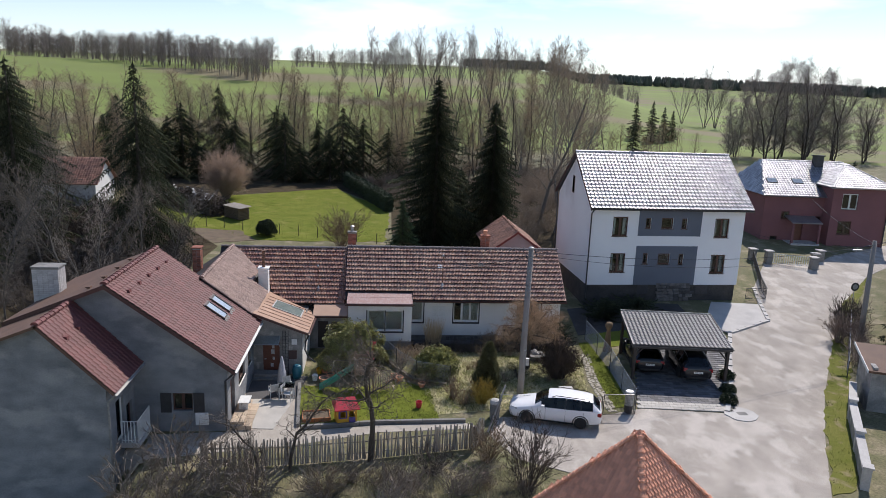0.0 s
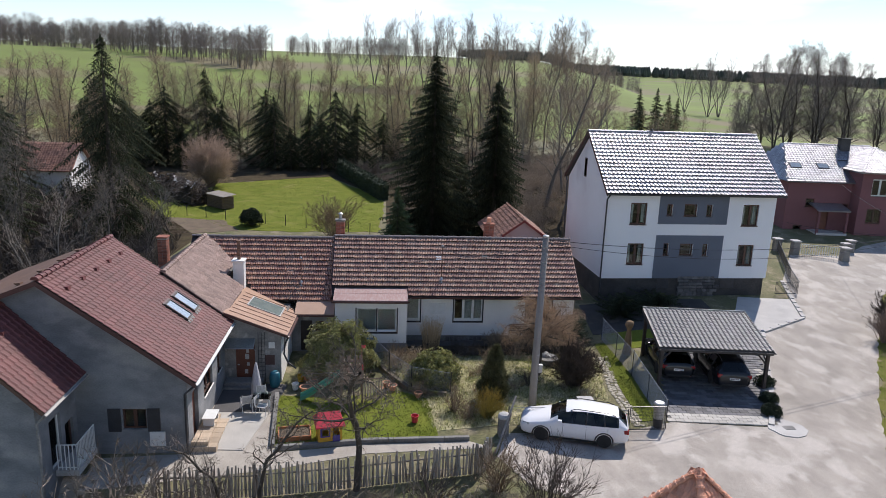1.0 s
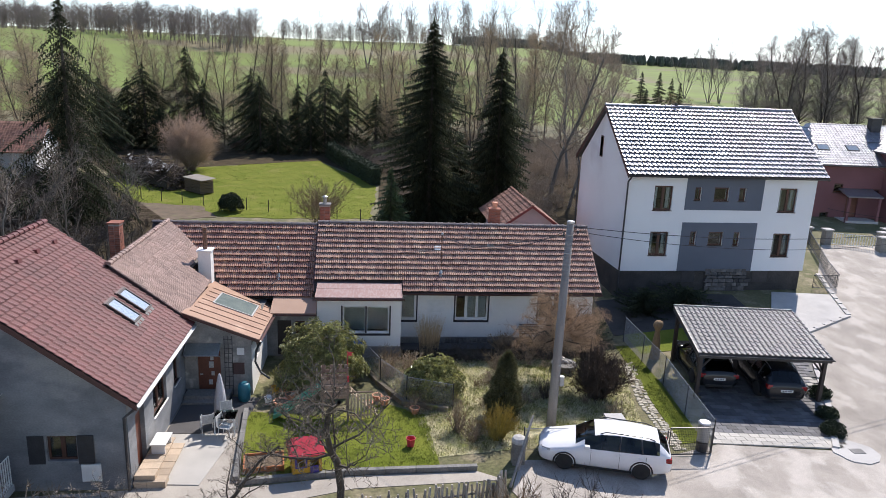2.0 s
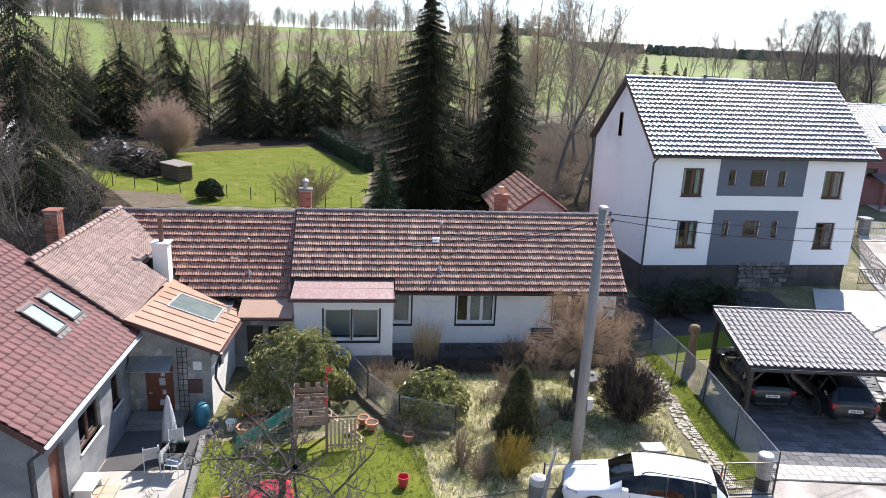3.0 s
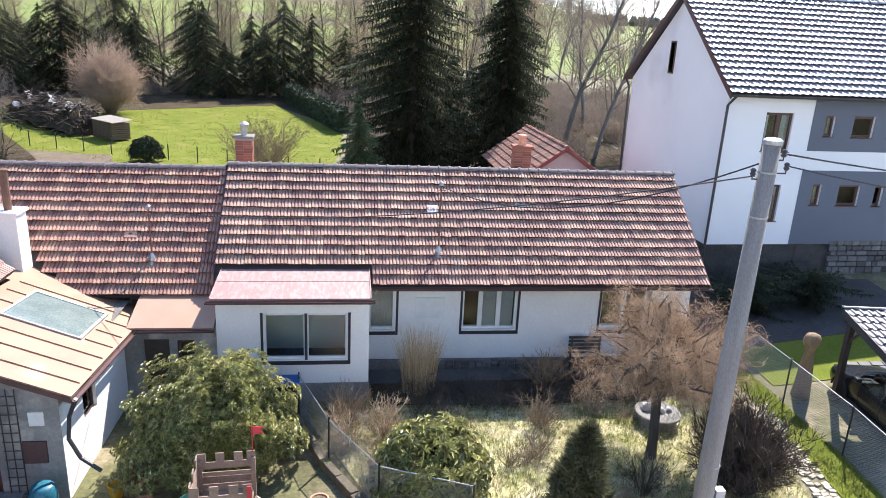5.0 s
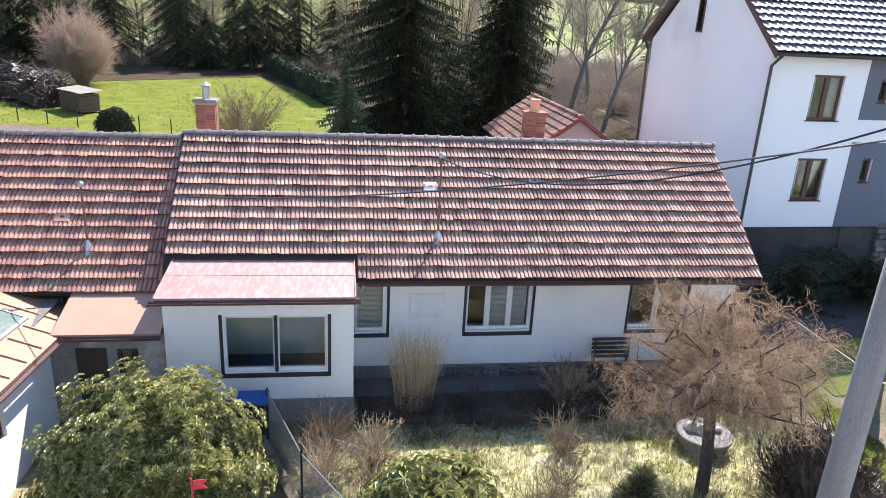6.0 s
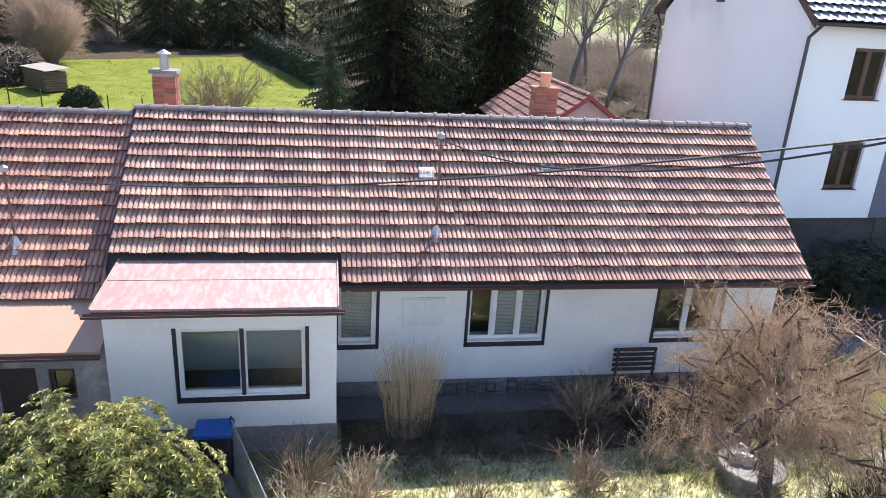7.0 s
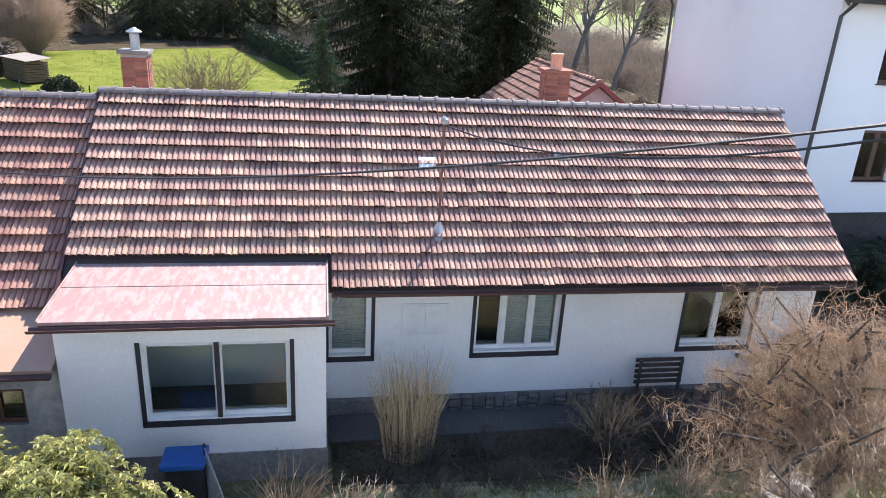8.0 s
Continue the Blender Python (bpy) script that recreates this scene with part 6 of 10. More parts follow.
def bare_mesh(seed, h, r, kids=(9, 6, 5, 4), crown=0.3, spread=55, lift=0.25, curl=0.12, stems=1, twig=0.012, ratio=(0.5, 0.5, 0.5, 0.55), lean=0.03, fine=2):
    """Points and faces of a leafless tree: its trunk and limbs, and its twigs."""
    rng = np.random.RandomState(seed)
    TV, TF, KV, KF = [], [], [], []
    depth = len(kids)

    def grow(p, d, length, rad, level):
        n = (7, 5, 4, 3, 3)[min(level, 4)]
        pts, rads = [p], [rad]
        tip = twig * 0.6 if level >= depth - 1 else rad * 0.35
        for i in range(n):
            d = unit(d + rng.normal(0, curl * (1 + 0.5 * level), 3) + np.array([0, 0, lift * 0.35]) * (level > 0))
            p = p + d * length / n
            pts.append(p)
            rads.append(rad + (tip - rad) * (i + 1) / n)
        if level >= depth - 1:
            stalk(KV, KF, pts, rads, fine)
        else:
            stalk(TV, TF, pts, rads, (8, 5, 4, 3)[min(level, 3)])
        if level >= depth:
            return
        for k in range(kids[level]):
            lo = crown if level == 0 else 0.15
            s = lo + (1 - lo) * (k + rng.uniform(0, 0.9)) / kids[level]
            f = s * n
            i = min(int(f), n - 1)
            q = pts[i] + (pts[i + 1] - pts[i]) * (f - i)
            ax = unit(pts[i + 1] - pts[i])
            az = 2.4 * k + rng.uniform(-0.5, 0.5)
            a = unit(cross(ax, (0.3, 0.8, 0.52)))
            b = cross(ax, a)
            ang = radians(spread * rng.uniform(0.7, 1.2)) * (1.1 - 0.4 * s if level == 0 else 1)
            nd = ax * math.cos(ang) + (a * math.cos(az) + b * math.sin(az)) * math.sin(ang)
            nl = length * ratio[min(level, 3)] * rng.uniform(0.7, 1.15) * (1.15 - 0.55 * s)
            nr = max((rads[i]) * (0.42 if level == 0 else 0.5), twig)
            grow(q, nd, nl, nr, level + 1)

    for k in range(stems):
        a = 2 * math.pi * k / stems + 0.4
        off = 0.0 if stems == 1 else 0.12 + 0.04 * stems
        d = unit(np.array([math.cos(a) * (lean if stems == 1 else 0.28), math.sin(a) * (lean if stems == 1 else 0.28), 1.0]))
        grow(np.array([math.cos(a) * off, math.sin(a) * off, -0.15]), d, h * rng.uniform(0.85, 1.0), r, 0)
    return TV, TF, KV, KF


def bare_tree(name, at, seed, h, r, bark, twigs, label, category="tree", group="", **kw):
    TV, TF, KV, KF = bare_mesh(seed, h, r, **kw)
    t = thing(name, (at[0], at[1], ground_z(*at)), label=label, category=category, group=group)
    data_part("trunk", TV, TF, bark, t, smooth=True, local=True)
    data_part("crown", KV, KF, twigs, t, local=True)
    return t


def spruce(name, at, seed, h, r, needles, label, bare=0.04, droop=0.35, step=0.36, group="", gaps=0.12, rag=0.35, taper=1.55, size=1.0):
    """A conifer: trunk, and whorls of drooping boughs set with small sprays."""
    rng = np.random.RandomState(seed)
    TV, TF, V, F = [], [], [], []
    stalk(TV, TF, [np.array([0, 0, z]) for z in (-0.2, h * 0.3, h * 0.7, h)], [h * 0.014 + 0.04, h * 0.011 + 0.03, h * 0.006 + 0.02, 0.012], 7)
    z = h * bare
    while z < h * 0.985:
        f = 1 - z / h
        reach = r * min(1.0, f * taper) ** 0.9 * (0.6 + 0.4 * min(1, (z - h * bare) / (h * 0.15) + 0.3)) * (1 + 0.12 * math.sin(z * 2.3 + seed))
        n = max(6, int(6 + 7 * f + rng.randint(0, 3)))
        a0 = rng.uniform(0, 6.28)
        for k in range(n):
            if rng.rand() < gaps + 0.08:
                continue
            a = a0 + 2 * math.pi * k / n + rng.normal(0, 0.2)
            ln = max(0.25, reach * min(1.2, rng.uniform(0.5, 1.15) * (1 + rag * noise.noise(Vector((math.cos(a) * 1.3, math.sin(a) * 1.3, z * 0.45 + seed * 9))))))
            out = np.array([math.cos(a), math.sin(a), 0])
            side = np.array([-math.sin(a), math.cos(a), 0])
            zz = z + rng.uniform(-0.2, 0.2)
            m = max(4, int(ln / 0.19))
            for i in range(m):
                s = (i + 0.6) / m
                c = out * ln * s + np.array([0, 0, zz - droop * ln * (s ** 1.4) * 0.9 + 0.22 * ln * max(0, s - 0.75)])
                wdt = (0.16 + 0.36 * (1 - abs(s - 0.45))) * min(1.0, 0.35 + ln * 0.35)
                for sg in (-1, 1):
                    w = wdt * rng.uniform(0.6, 1.35)
                    tip = c + side * sg * w + out * w * rng.uniform(0.4, 1.1) - np.array([0, 0, w * rng.uniform(0.1, 0.8)])
                    b = len(V)
                    V += [c - out * 0.07, c + out * 0.07 + np.array([0, 0, 0.03]), tip]
                    F.append((b, b + 1, b + 2))
                b = len(V)
                hang = np.array([rng.normal(0, 0.07), rng.normal(0, 0.07), -wdt * rng.uniform(0.5, 1.2)])
                V += [c - out * 0.06, c + out * 0.07, c + hang]
                F.append((b, b + 1, b + 2))
            b = len(V)
            tip0 = out * ln + np.array([0, 0, zz - droop * ln * 0.9 + 0.055 * ln])
            V += [tip0 - out * 0.25 + side * 0.06, tip0 - out * 0.25 - side * 0.06, tip0 + out * 0.2]
            F.append((b, b + 1, b + 2))
        z += step * (0.55 + 0.6 * f) * rng.uniform(0.85, 1.15)
    b = len(V)
    for k in range(5):
        a = k * 1.26
        V += [np.array([0, 0, h + 0.25]), np.array([math.cos(a) * 0.14, math.sin(a) * 0.14, h - 0.35]), np.array([math.cos(a + 0.9) * 0.14, math.sin(a + 0.9) * 0.14, h - 0.4])]
        F.append((b + 3 * k, b + 3 * k + 1, b + 3 * k + 2))
    t = thing(name, (at[0], at[1], ground_z(*at)), label=label, category="tree", group=group)
    data_part("trunk", np.array(TV) * size, TF, M_BARK, t, smooth=True, local=True)
    data_part("crown", np.array(V) * size, F, needles, t, local=True)
    return t


def put_copy(src, x, y, scale=1.0, turn=0.0, z=None):
    ob = copy_thing(src, pose(x, y, ground_z(x, y) if z is None else z, 0, 0, turn) @ Matrix.Scale(scale, 4))
    ob.matrix_basis = pose(x, y, ground_z(x, y) if z is None else z, 0, 0, turn) @ Matrix.Scale(scale, 4)
    return ob


def leafy_bush(name, at, seed, rx, ry, h, leaves, leaf, leaf_mat, label, category="bush", stem_mat=None, rosette=7, flat=0.35, low=0.1, lumps=0.25):
    """A dome of leaf rosettes on stems."""
    rng = np.random.RandomState(seed)
    V, F, TV, TF = [], [], [], []
    for k in range(leaves):
        a, u = rng.uniform(0, 2 * math.pi), rng.uniform(-0.25, 1)
        c = math.sqrt(max(0, 1 - u * u)) if u > 0 else 1.0
        lump = 1 + lumps * noise.noise(Vector((math.cos(a) * 2.2 + seed, math.sin(a) * 2.2, u * 2.6)))
        depth = rng.uniform(0.8, 1.02) if rng.rand() < 0.75 else rng.uniform(0.5, 0.8)
        p = np.array([math.cos(a) * c * rx * depth * lump, math.sin(a) * c * ry * depth * lump, max(low, h * (0.35 + 0.65 * u * depth * lump))])
        nrm = unit(np.array([math.cos(a) * c, math.sin(a) * c, 0.35 + max(0, u)]))
        t1 = unit(cross(nrm, (0.2, 0.3, 0.93)))
        t2 = cross(nrm, t1)
        a0 = rng.uniform(0, 6.28)
        for j in range(rosette):
            q = a0 + 2 * math.pi * j / rosette + rng.normal(0, 0.15)
            dr = t1 * math.cos(q) + t2 * math.sin(q)
            wd = cross(nrm, dr) * leaf * 0.15
            mid = p + dr * leaf * 0.55 + nrm * leaf * flat * 0.5
            tip = p + dr * leaf * rng.uniform(0.8, 1.15) - nrm * leaf * rng.uniform(-0.1, 0.4)
            b = len(V)
            V += [p, mid + wd, tip, mid - wd]
            F += [(b, b + 1, b + 2), (b, b + 2, b + 3)]
    for k in range(9):
        a = k * 0.7
        e = np.array([math.cos(a) * rx * 0.6, math.sin(a) * ry * 0.6, h * rng.uniform(0.45, 0.75)])
        stalk(TV, TF, [np.zeros(3), e * 0.5 + np.array([0, 0, 0.1]), e], [0.05, 0.035, 0.015], 5)
    t = thing(name, (at[0], at[1], ground_z(*at)), label=label, category=category)
    data_part("stem", TV, TF, stem_mat or M_BARK, t, local=True, kind="stuff")
    data_part("leaves", V, F, leaf_mat, t, local=True, kind="stuff")
    return t


def cone_bush(name, at, seed, r, h, sprays, needles, label):
    """A dense upright conifer bush: small scaly sprays that point up and out round a leaning, lumpy cone."""
    rng = np.random.RandomState(seed)
    V, F, TV, TF = [], [], [], []
    for k in range(sprays):
        a, u = rng.uniform(0, 2 * math.pi), rng.rand() ** 1.3
        lump = 1 + 0.55 * noise.noise(Vector((math.cos(a) * 1.6 + seed, math.sin(a) * 1.6, u * 5)))
        rad = r * min(1.0, 0.55 + u * 2.2) * (1 - u) ** 0.75 * lump * (rng.uniform(0.82, 1.05) if rng.rand() < 0.8 else rng.uniform(0.4, 0.8))
        p = np.array([math.cos(a) * rad + 0.12 * u, math.sin(a) * rad, 0.05 + h * u * (0.96 + 0.04 * lump)])
        out = unit(np.array([math.cos(a), math.sin(a), rng.uniform(0.6, 1.8)]))
        for j in range(4):
            d = unit(out + rng.normal(0, 0.4, 3))
            w = unit(cross(d, rng.normal(0, 1, 3))) * 0.018
            ln = rng.uniform(0.1, 0.24)
            b = len(V)
            V += [p - w, p + w, p + d * ln]
            F.append((b, b + 1, b + 2))
    stalk(TV, TF, [np.array([0, 0, -0.1]), np.array([0.05, 0, h * 0.5]), np.array([0.12, 0, h * 0.95])], [0.06, 0.04, 0.01], 6)
    t = thing(name, (at[0], at[1], ground_z(*at)), label=label, category="bush")
    data_part("stem", TV, TF, M_BARK, t, local=True)
    data_part("sprays", V, F, needles, t, local=True, kind="stuff")
    return t


def twig_bush(name, at, seed, h, r, twigs, label, count=70, kids=(4, 3), twig=0.008, spread=0.9, curl=0.14, base=0.25):
    """A shrub of many stems from one root, reaching out into a rounded, uneven crown."""
    rng = np.random.RandomState(seed)
    V, F, SV, SF = [], [], [], []
    for k in range(count):
        a, u, o = rng.uniform(0, 6.28), rng.uniform(-0.75, 1), rng.uniform(0.5, 1.08)
        c = math.sqrt(1 - u * u)
        tip = np.array([math.cos(a) * c * r * o, math.sin(a) * c * r * o, h * (0.55 + 0.45 * u * o)])
        tip *= 1 + 0.2 * noise.noise(Vector((math.cos(a) * 1.7 + seed, math.sin(a) * 1.7, u * 2)))
        p = np.array([math.cos(a) * r * base * rng.rand(), math.sin(a) * r * base * rng.rand(), -0.05])
        mid = p + (tip - p) * np.array([0.35, 0.35, 0.55]) + rng.normal(0, curl * h * 0.18, 3)
        pts = [p, p + (mid - p) * 0.5 + rng.normal(0, 0.02 * h, 3), mid, mid + (tip - mid) * 0.5 + rng.normal(0, curl * h * 0.12, 3), tip]
        ln = h * 0.8
        stalk(SV, SF, pts, [twig * 1.7, twig * 1.5, twig * 1.2, twig, twig * 0.4], 3)
        for j in range(kids[0]):
            f = rng.uniform(1.6, 3.9)
            i = int(f)
            q = pts[i] + (pts[i + 1] - pts[i]) * (f - i)
            e = unit(unit(pts[i + 1] - pts[i]) + rng.normal(0, 0.5, 3))
            l2 = ln * rng.uniform(0.1, 0.3)
            m2, end = q + e * l2 * 0.5, q + e * l2 + np.array([0, 0, l2 * 0.15])
            stalk(V, F, [q, m2, end], [twig * 0.9, twig * 0.7, twig * 0.35], 2)
            for jj in range(kids[1]):
                e2 = unit(e + rng.normal(0, 0.6, 3))
                stalk(V, F, [m2, m2 + e2 * l2 * rng.uniform(0.3, 0.7)], [twig * 0.6, twig * 0.3], 2)
    t = thing(name, (at[0], at[1], ground_z(*at)), label=label, category="shrub")
    data_part("stem", SV, SF, twigs, t, local=True, kind="stuff")
    data_part("crown", V, F, twigs, t, local=True, kind="stuff")
    return t


def contorted_tree(name, at, seed, h, fork, reach, low, twigs, label, lean=(0, 0), limbs=24, twig=0.0085):
    """A leaning trunk that forks low into winding limbs, with a wide crown of hanging crooked twigs."""
    rng = np.random.RandomState(seed)
    TV, TF, V, F = [], [], [], []
    top = np.array([lean[0], lean[1], fork])
    stalk(TV, TF, [np.array([0, 0, -0.15]), top * np.array([0.1, 0.1, 0.35]), top * np.array([0.5, 0.5, 0.75]), top], [0.15, 0.12, 0.115, 0.13], 9)
    mid = np.array([lean[0] * 0.6, lean[1] * 0.6, (low + h) / 2])
    grown = []
    for k in range(limbs):
        a, u, o = k * 2.4 + rng.uniform(-0.3, 0.3), rng.uniform(-0.62, 1), rng.uniform(0.5, 1.05)
        c = math.sqrt(1 - u * u)
        tip = mid + np.array([math.cos(a) * c * reach, math.sin(a) * c * reach, u * (h - low) / 2]) * o
        p = top.copy()
        pts = [p]
        n = 8
        for i in range(n):
            s = (i + 1) / n
            arc = np.array([0, 0, 0.55 * (h - fork) * s * (1 - s)])
            pts.append(top + (tip - top) * s + arc + rng.normal(0, 0.13, 3) * (0.4 + s))
        r0 = rng.uniform(0.025, 0.055) if k > 6 else rng.uniform(0.07, 0.1)
        limb = ([], [])
        stalk(*limb, pts, [r0 * (1 - 0.85 * i / n) + 0.006 for i in range(n + 1)], 6)
        grown.append(limb)
        for j in range(30):
            f = rng.uniform(0.22, 1) * n
            i = min(int(f), n - 1)
            q = pts[i] + (pts[i + 1] - pts[i]) * (f - i)
            d = unit(unit(pts[i + 1] - pts[i]) * 0.5 + rng.normal(0, 0.75, 3))
            ln = rng.uniform(0.35, 0.85)
            sub_pts = [q]
            for m in range(6):
                d = unit(d + rng.normal(0, 0.42, 3) + np.array([0, 0, -0.1]))
                q = q + d * ln / 6
                sub_pts.append(q)
            stalk(V, F, sub_pts, [twig * 1.5 * (1 - 0.12 * m) for m in range(7)], 2)
            for m in range(17):
                q2 = sub_pts[rng.randint(1, 7)]
                d2 = unit(rng.normal(0, 1, 3) + np.array([0, 0, -0.15]))
                e1 = q2 + d2 * rng.uniform(0.06, 0.14)
                e2 = e1 + unit(d2 + rng.normal(0, 0.8, 3)) * rng.uniform(0.06, 0.15)
                e3 = e2 + unit(rng.normal(0, 1, 3) + np.array([0, 0, -0.5])) * rng.uniform(0.05, 0.14)
                stalk(V, F, [q2, e1, e2, e3], [twig * 0.9, twig * 0.85, twig * 0.7, twig * 0.4], 2)
    t = thing(name, (at[0], at[1], ground_z(*at)), label=label, category="tree")
    data_part("trunk", TV, TF, M_BARK, t, smooth=True, local=True)
    for limb in grown:
        data_part("limb", *limb, M_BARK, t, smooth=True, local=True)
    data_part("crown", V, F, twigs, t, local=True, kind="stuff")
    return t


# conifers
spruce("spruce", (7.3, 19.7), 1, 17.2, 3.9, M_NEEDLE, "tall dark green spruce behind the cottage", step=0.25, rag=0.9, taper=1.75, gaps=0.05)
spruce("spruce", (13.1, 21.1), 2, 15.1, 3.4, M_NEEDLE, "slender dark spruce with drooping boughs", step=0.25, rag=0.9, taper=1.7, gaps=0.05, droop=0.5)
spruce("spruce", (10.3, 24.5), 12, 8.0, 3.2, M_NEEDLE, "low dark spruce between two taller ones", step=0.3)
spruce("spruce", (-20.0, 18.6), 3, 17.4, 4.2, M_NEEDLE, "tall ragged spruce with hanging boughs", droop=0.9, gaps=0.28, step=0.42, bare=0.06, rag=1.3, taper=2.0)
spruce("spruce", (-29.5, 16), 4, 17.5, 4.2, M_NEEDLE, "tall dark spruce at the edge of the garden", droop=0.55, rag=1.0, gaps=0.25, step=0.45, taper=2.4)
spruce("spruce", (4.1, 15.2), 5, 9.6, 2.6, M_NEEDLE_FRESH, "young fresh green spruce beside the lawn", step=0.26, size=0.66)
row_spruce = spruce("spruce", (-13, 63.5), 6, 10.5, 3.9, M_NEEDLE, "ragged dark spruce in the row behind the lawn", group="row of spruces", bare=0.1, step=0.4, rag=2.0, gaps=0.34, droop=0.65, taper=2.6)
row_spruce_b = spruce("spruce", (-4.2, 65.5), 16, 11.5, 3.5, M_NEEDLE, "ragged dark spruce in the row behind the lawn", group="row of spruces", bare=0.14, step=0.4, rag=2.2, gaps=0.36, droop=0.75, taper=3.4)
rng = random.Random(15)
for x, y, s in ((-21, 70, 0.95), (-26, 67, 0.85), (-8, 71, 1.0), (-1, 73, 0.95), (3, 71, 0.7), (-17, 71, 0.9), (-31, 65, 1.0), (-37, 61, 1.15), (8, 69, 0.6), (-24, 73, 1.1), (14, 67, 0.6), (-10.5, 67, 0.75), (-35, 69, 0.9), (-29, 70, 0.95), (-18.6, 67, 0.8),
                (-6, 67.5, 0.8), (0.5, 69, 0.65), (5.5, 74, 0.8), (11, 72, 0.65), (-41, 66, 0.9), (-14.8, 72, 1.0), (-33, 60, 0.9), (18, 66, 0.6)):
    if x > -28 and rng.random() < 0.3:
        continue
    put_copy(rng.choice((row_spruce, row_spruce_b)), x, y - (4.5 if x > -30 else 0), s * rng.uniform(0.7, 1.2), rng.uniform(0, 360))
edge_spruce = spruce("spruce", (-34, 26), 17, 16.5, 4.4, M_NEEDLE, "tall ragged dark spruce in the shaded garden", group="spruces of the shaded garden", bare=0.05, step=0.5, rag=0.8, gaps=0.25, droop=0.55, taper=1.8)
for x, y, s, a in ((-38, 33, 1.0, 40), (-43, 24, 1.1, 100), (-36.5, 14, 0.95, 200), (-42, 12, 1.05, 300), (-48, 34, 1.15, 260), (-28, 6, 0.55, 80)):
    put_copy(edge_spruce, x, y, s, a)
far_spruce = spruce("spruce", (48.5, 80), 7, 9.0, 2.0, M_NEEDLE, "dark spruce on the slope beyond the white house", group="spruces on the slope", step=0.45, rag=0.6)
for x, y, s, a in ((62, 37, 0.75, 30), (72, 132, 1.15, 40), (76, 134, 1.0, 77), (69, 136, 1.1, 140), (80, 138, 0.9, 10)):
    put_copy(far_spruce, x, y, s, a)

# bare trees: a few kinds, copied
larch = bare_tree("bare_tree", (-31, 71), 21, 18.5, 0.13, M_BARK, M_TWIG_LARCH, "slim leafless larch behind the lawn", group="leafless trees behind the lawn", kids=(76, 11, 5), crown=0.1, spread=78, lift=0.06, curl=0.05, ratio=(0.2, 0.45, 0.5), twig=0.012)
alder = bare_tree("bare_tree", (-21, 76), 22, 17.0, 0.11, M_BARK, M_TWIG_LARCH, "slim leafless alder behind the lawn", group="leafless trees behind the lawn", kids=(24, 6, 3), crown=0.2, spread=40, lift=0.5, curl=0.07, ratio=(0.2, 0.45, 0.5), twig=0.012, stems=2)
rng = random.Random(14)
for x, y in [(-44, 70), (-40, 75), (-36, 74), (-28, 73), (-25, 77), (-19, 72), (-16, 77), (-12, 74), (-9, 79), (-6, 75), (-3, 79), (0, 74), (3, 78), (6, 75), (9, 80), (12, 75), (15, 79), (-33, 78), (-2, 83), (5, 85), (-14, 82), (19, 73), (23, 77), (-46, 73), (-50, 67), (-42, 79), (-38, 66), (-30, 81), (-20, 82), (-10, 70), (-4, 72), (2, 82), (8, 72), (13, 83), (17, 68), (20, 81), (26, 71), (-54, 61), (-56, 73), (-24, 69), (-34, 69), (22, 65), (12, 70),
             (7, 67), (9.5, 69.5), (11, 66.5), (14, 69), (16.5, 71), (5, 69), (-7, 73), (-13.5, 70.5), (-22.5, 74.5), (-27, 70.5), (-17.5, 80), (-11, 84), (18, 76), (24, 69), (-45, 61), (-39, 58), (-44, 53), (-37, 54), (-48, 67), (-41, 48), (-34, 58), (-50, 57), (-47, 46)]:
    put_copy(rng.choice((larch, larch, alder)), x, y - 3.5, rng.uniform(0.75, 1.1), rng.uniform(0, 360))
fan = bare_tree("bare_tree", (0.3, 205), 23, 22.0, 0.15, M_TWIG_HAZED, M_TWIG_HAZED, "tall leafless tree of several upright stems on the hill", group="tall leafless trees on the hill", kids=(18, 8, 6), crown=0.28, spread=36, lift=0.3, curl=0.07, stems=4, ratio=(0.28, 0.5, 0.5), twig=0.013)
for x, y, s, a in ((5, 208, 0.95, 150), (10, 205, 1.0, 99), (17, 200, 1.05, 7), (21, 203, 1.0, 250), (31, 190, 1.05, 48), (36, 186, 1.05, 170), (26, 196, 1.0, 290), (-14, 214, 0.7, 20), (-6, 216, 0.6, 60), (41, 182, 0.95, 111), (118, 200, 0.95, 44), (124, 204, 0.9, 144), (112, 206, 0.8, 244)):
    put_copy(fan, x, y, s, a)
haze = bare_tree("bare_tree", (30, 74), 24, 20.5, 0.13, M_BARK_PALE, M_TWIG_BACK, "leafless tree with fine hazy twigs", group="leafless trees beside the slope", kids=(30, 11, 8), crown=0.2, spread=42, lift=0.35, curl=0.08, ratio=(0.28, 0.5, 0.5, 0.5), twig=0.013)
for x, y, s, a in ((27, 82, 1.0, 80), (34, 80, 1.0, 40), (38, 86, 0.95, 190), (32, 92, 1.0, 30), (25, 66, 0.6, 220), (22.5, 56, 0.5, 150), (41, 94, 0.9, 70), (36, 70, 0.8, 20), (28, 96, 1.0, 300), (43, 78, 0.75, 280), (40, 100, 1.0, 130), (24, 88, 0.9, 200)):
    put_copy(haze, x, y, s, a)
tall = bare_tree("bare_tree", (20.6, 31.5), 26, 16.5, 0.2, M_BARK_PALE, M_TWIG_BACK, "tall leafless tree behind the garden house", kids=(26, 9, 7), crown=0.22, spread=58, lift=0.3, curl=0.1, ratio=(0.27, 0.5, 0.5), twig=0.012)
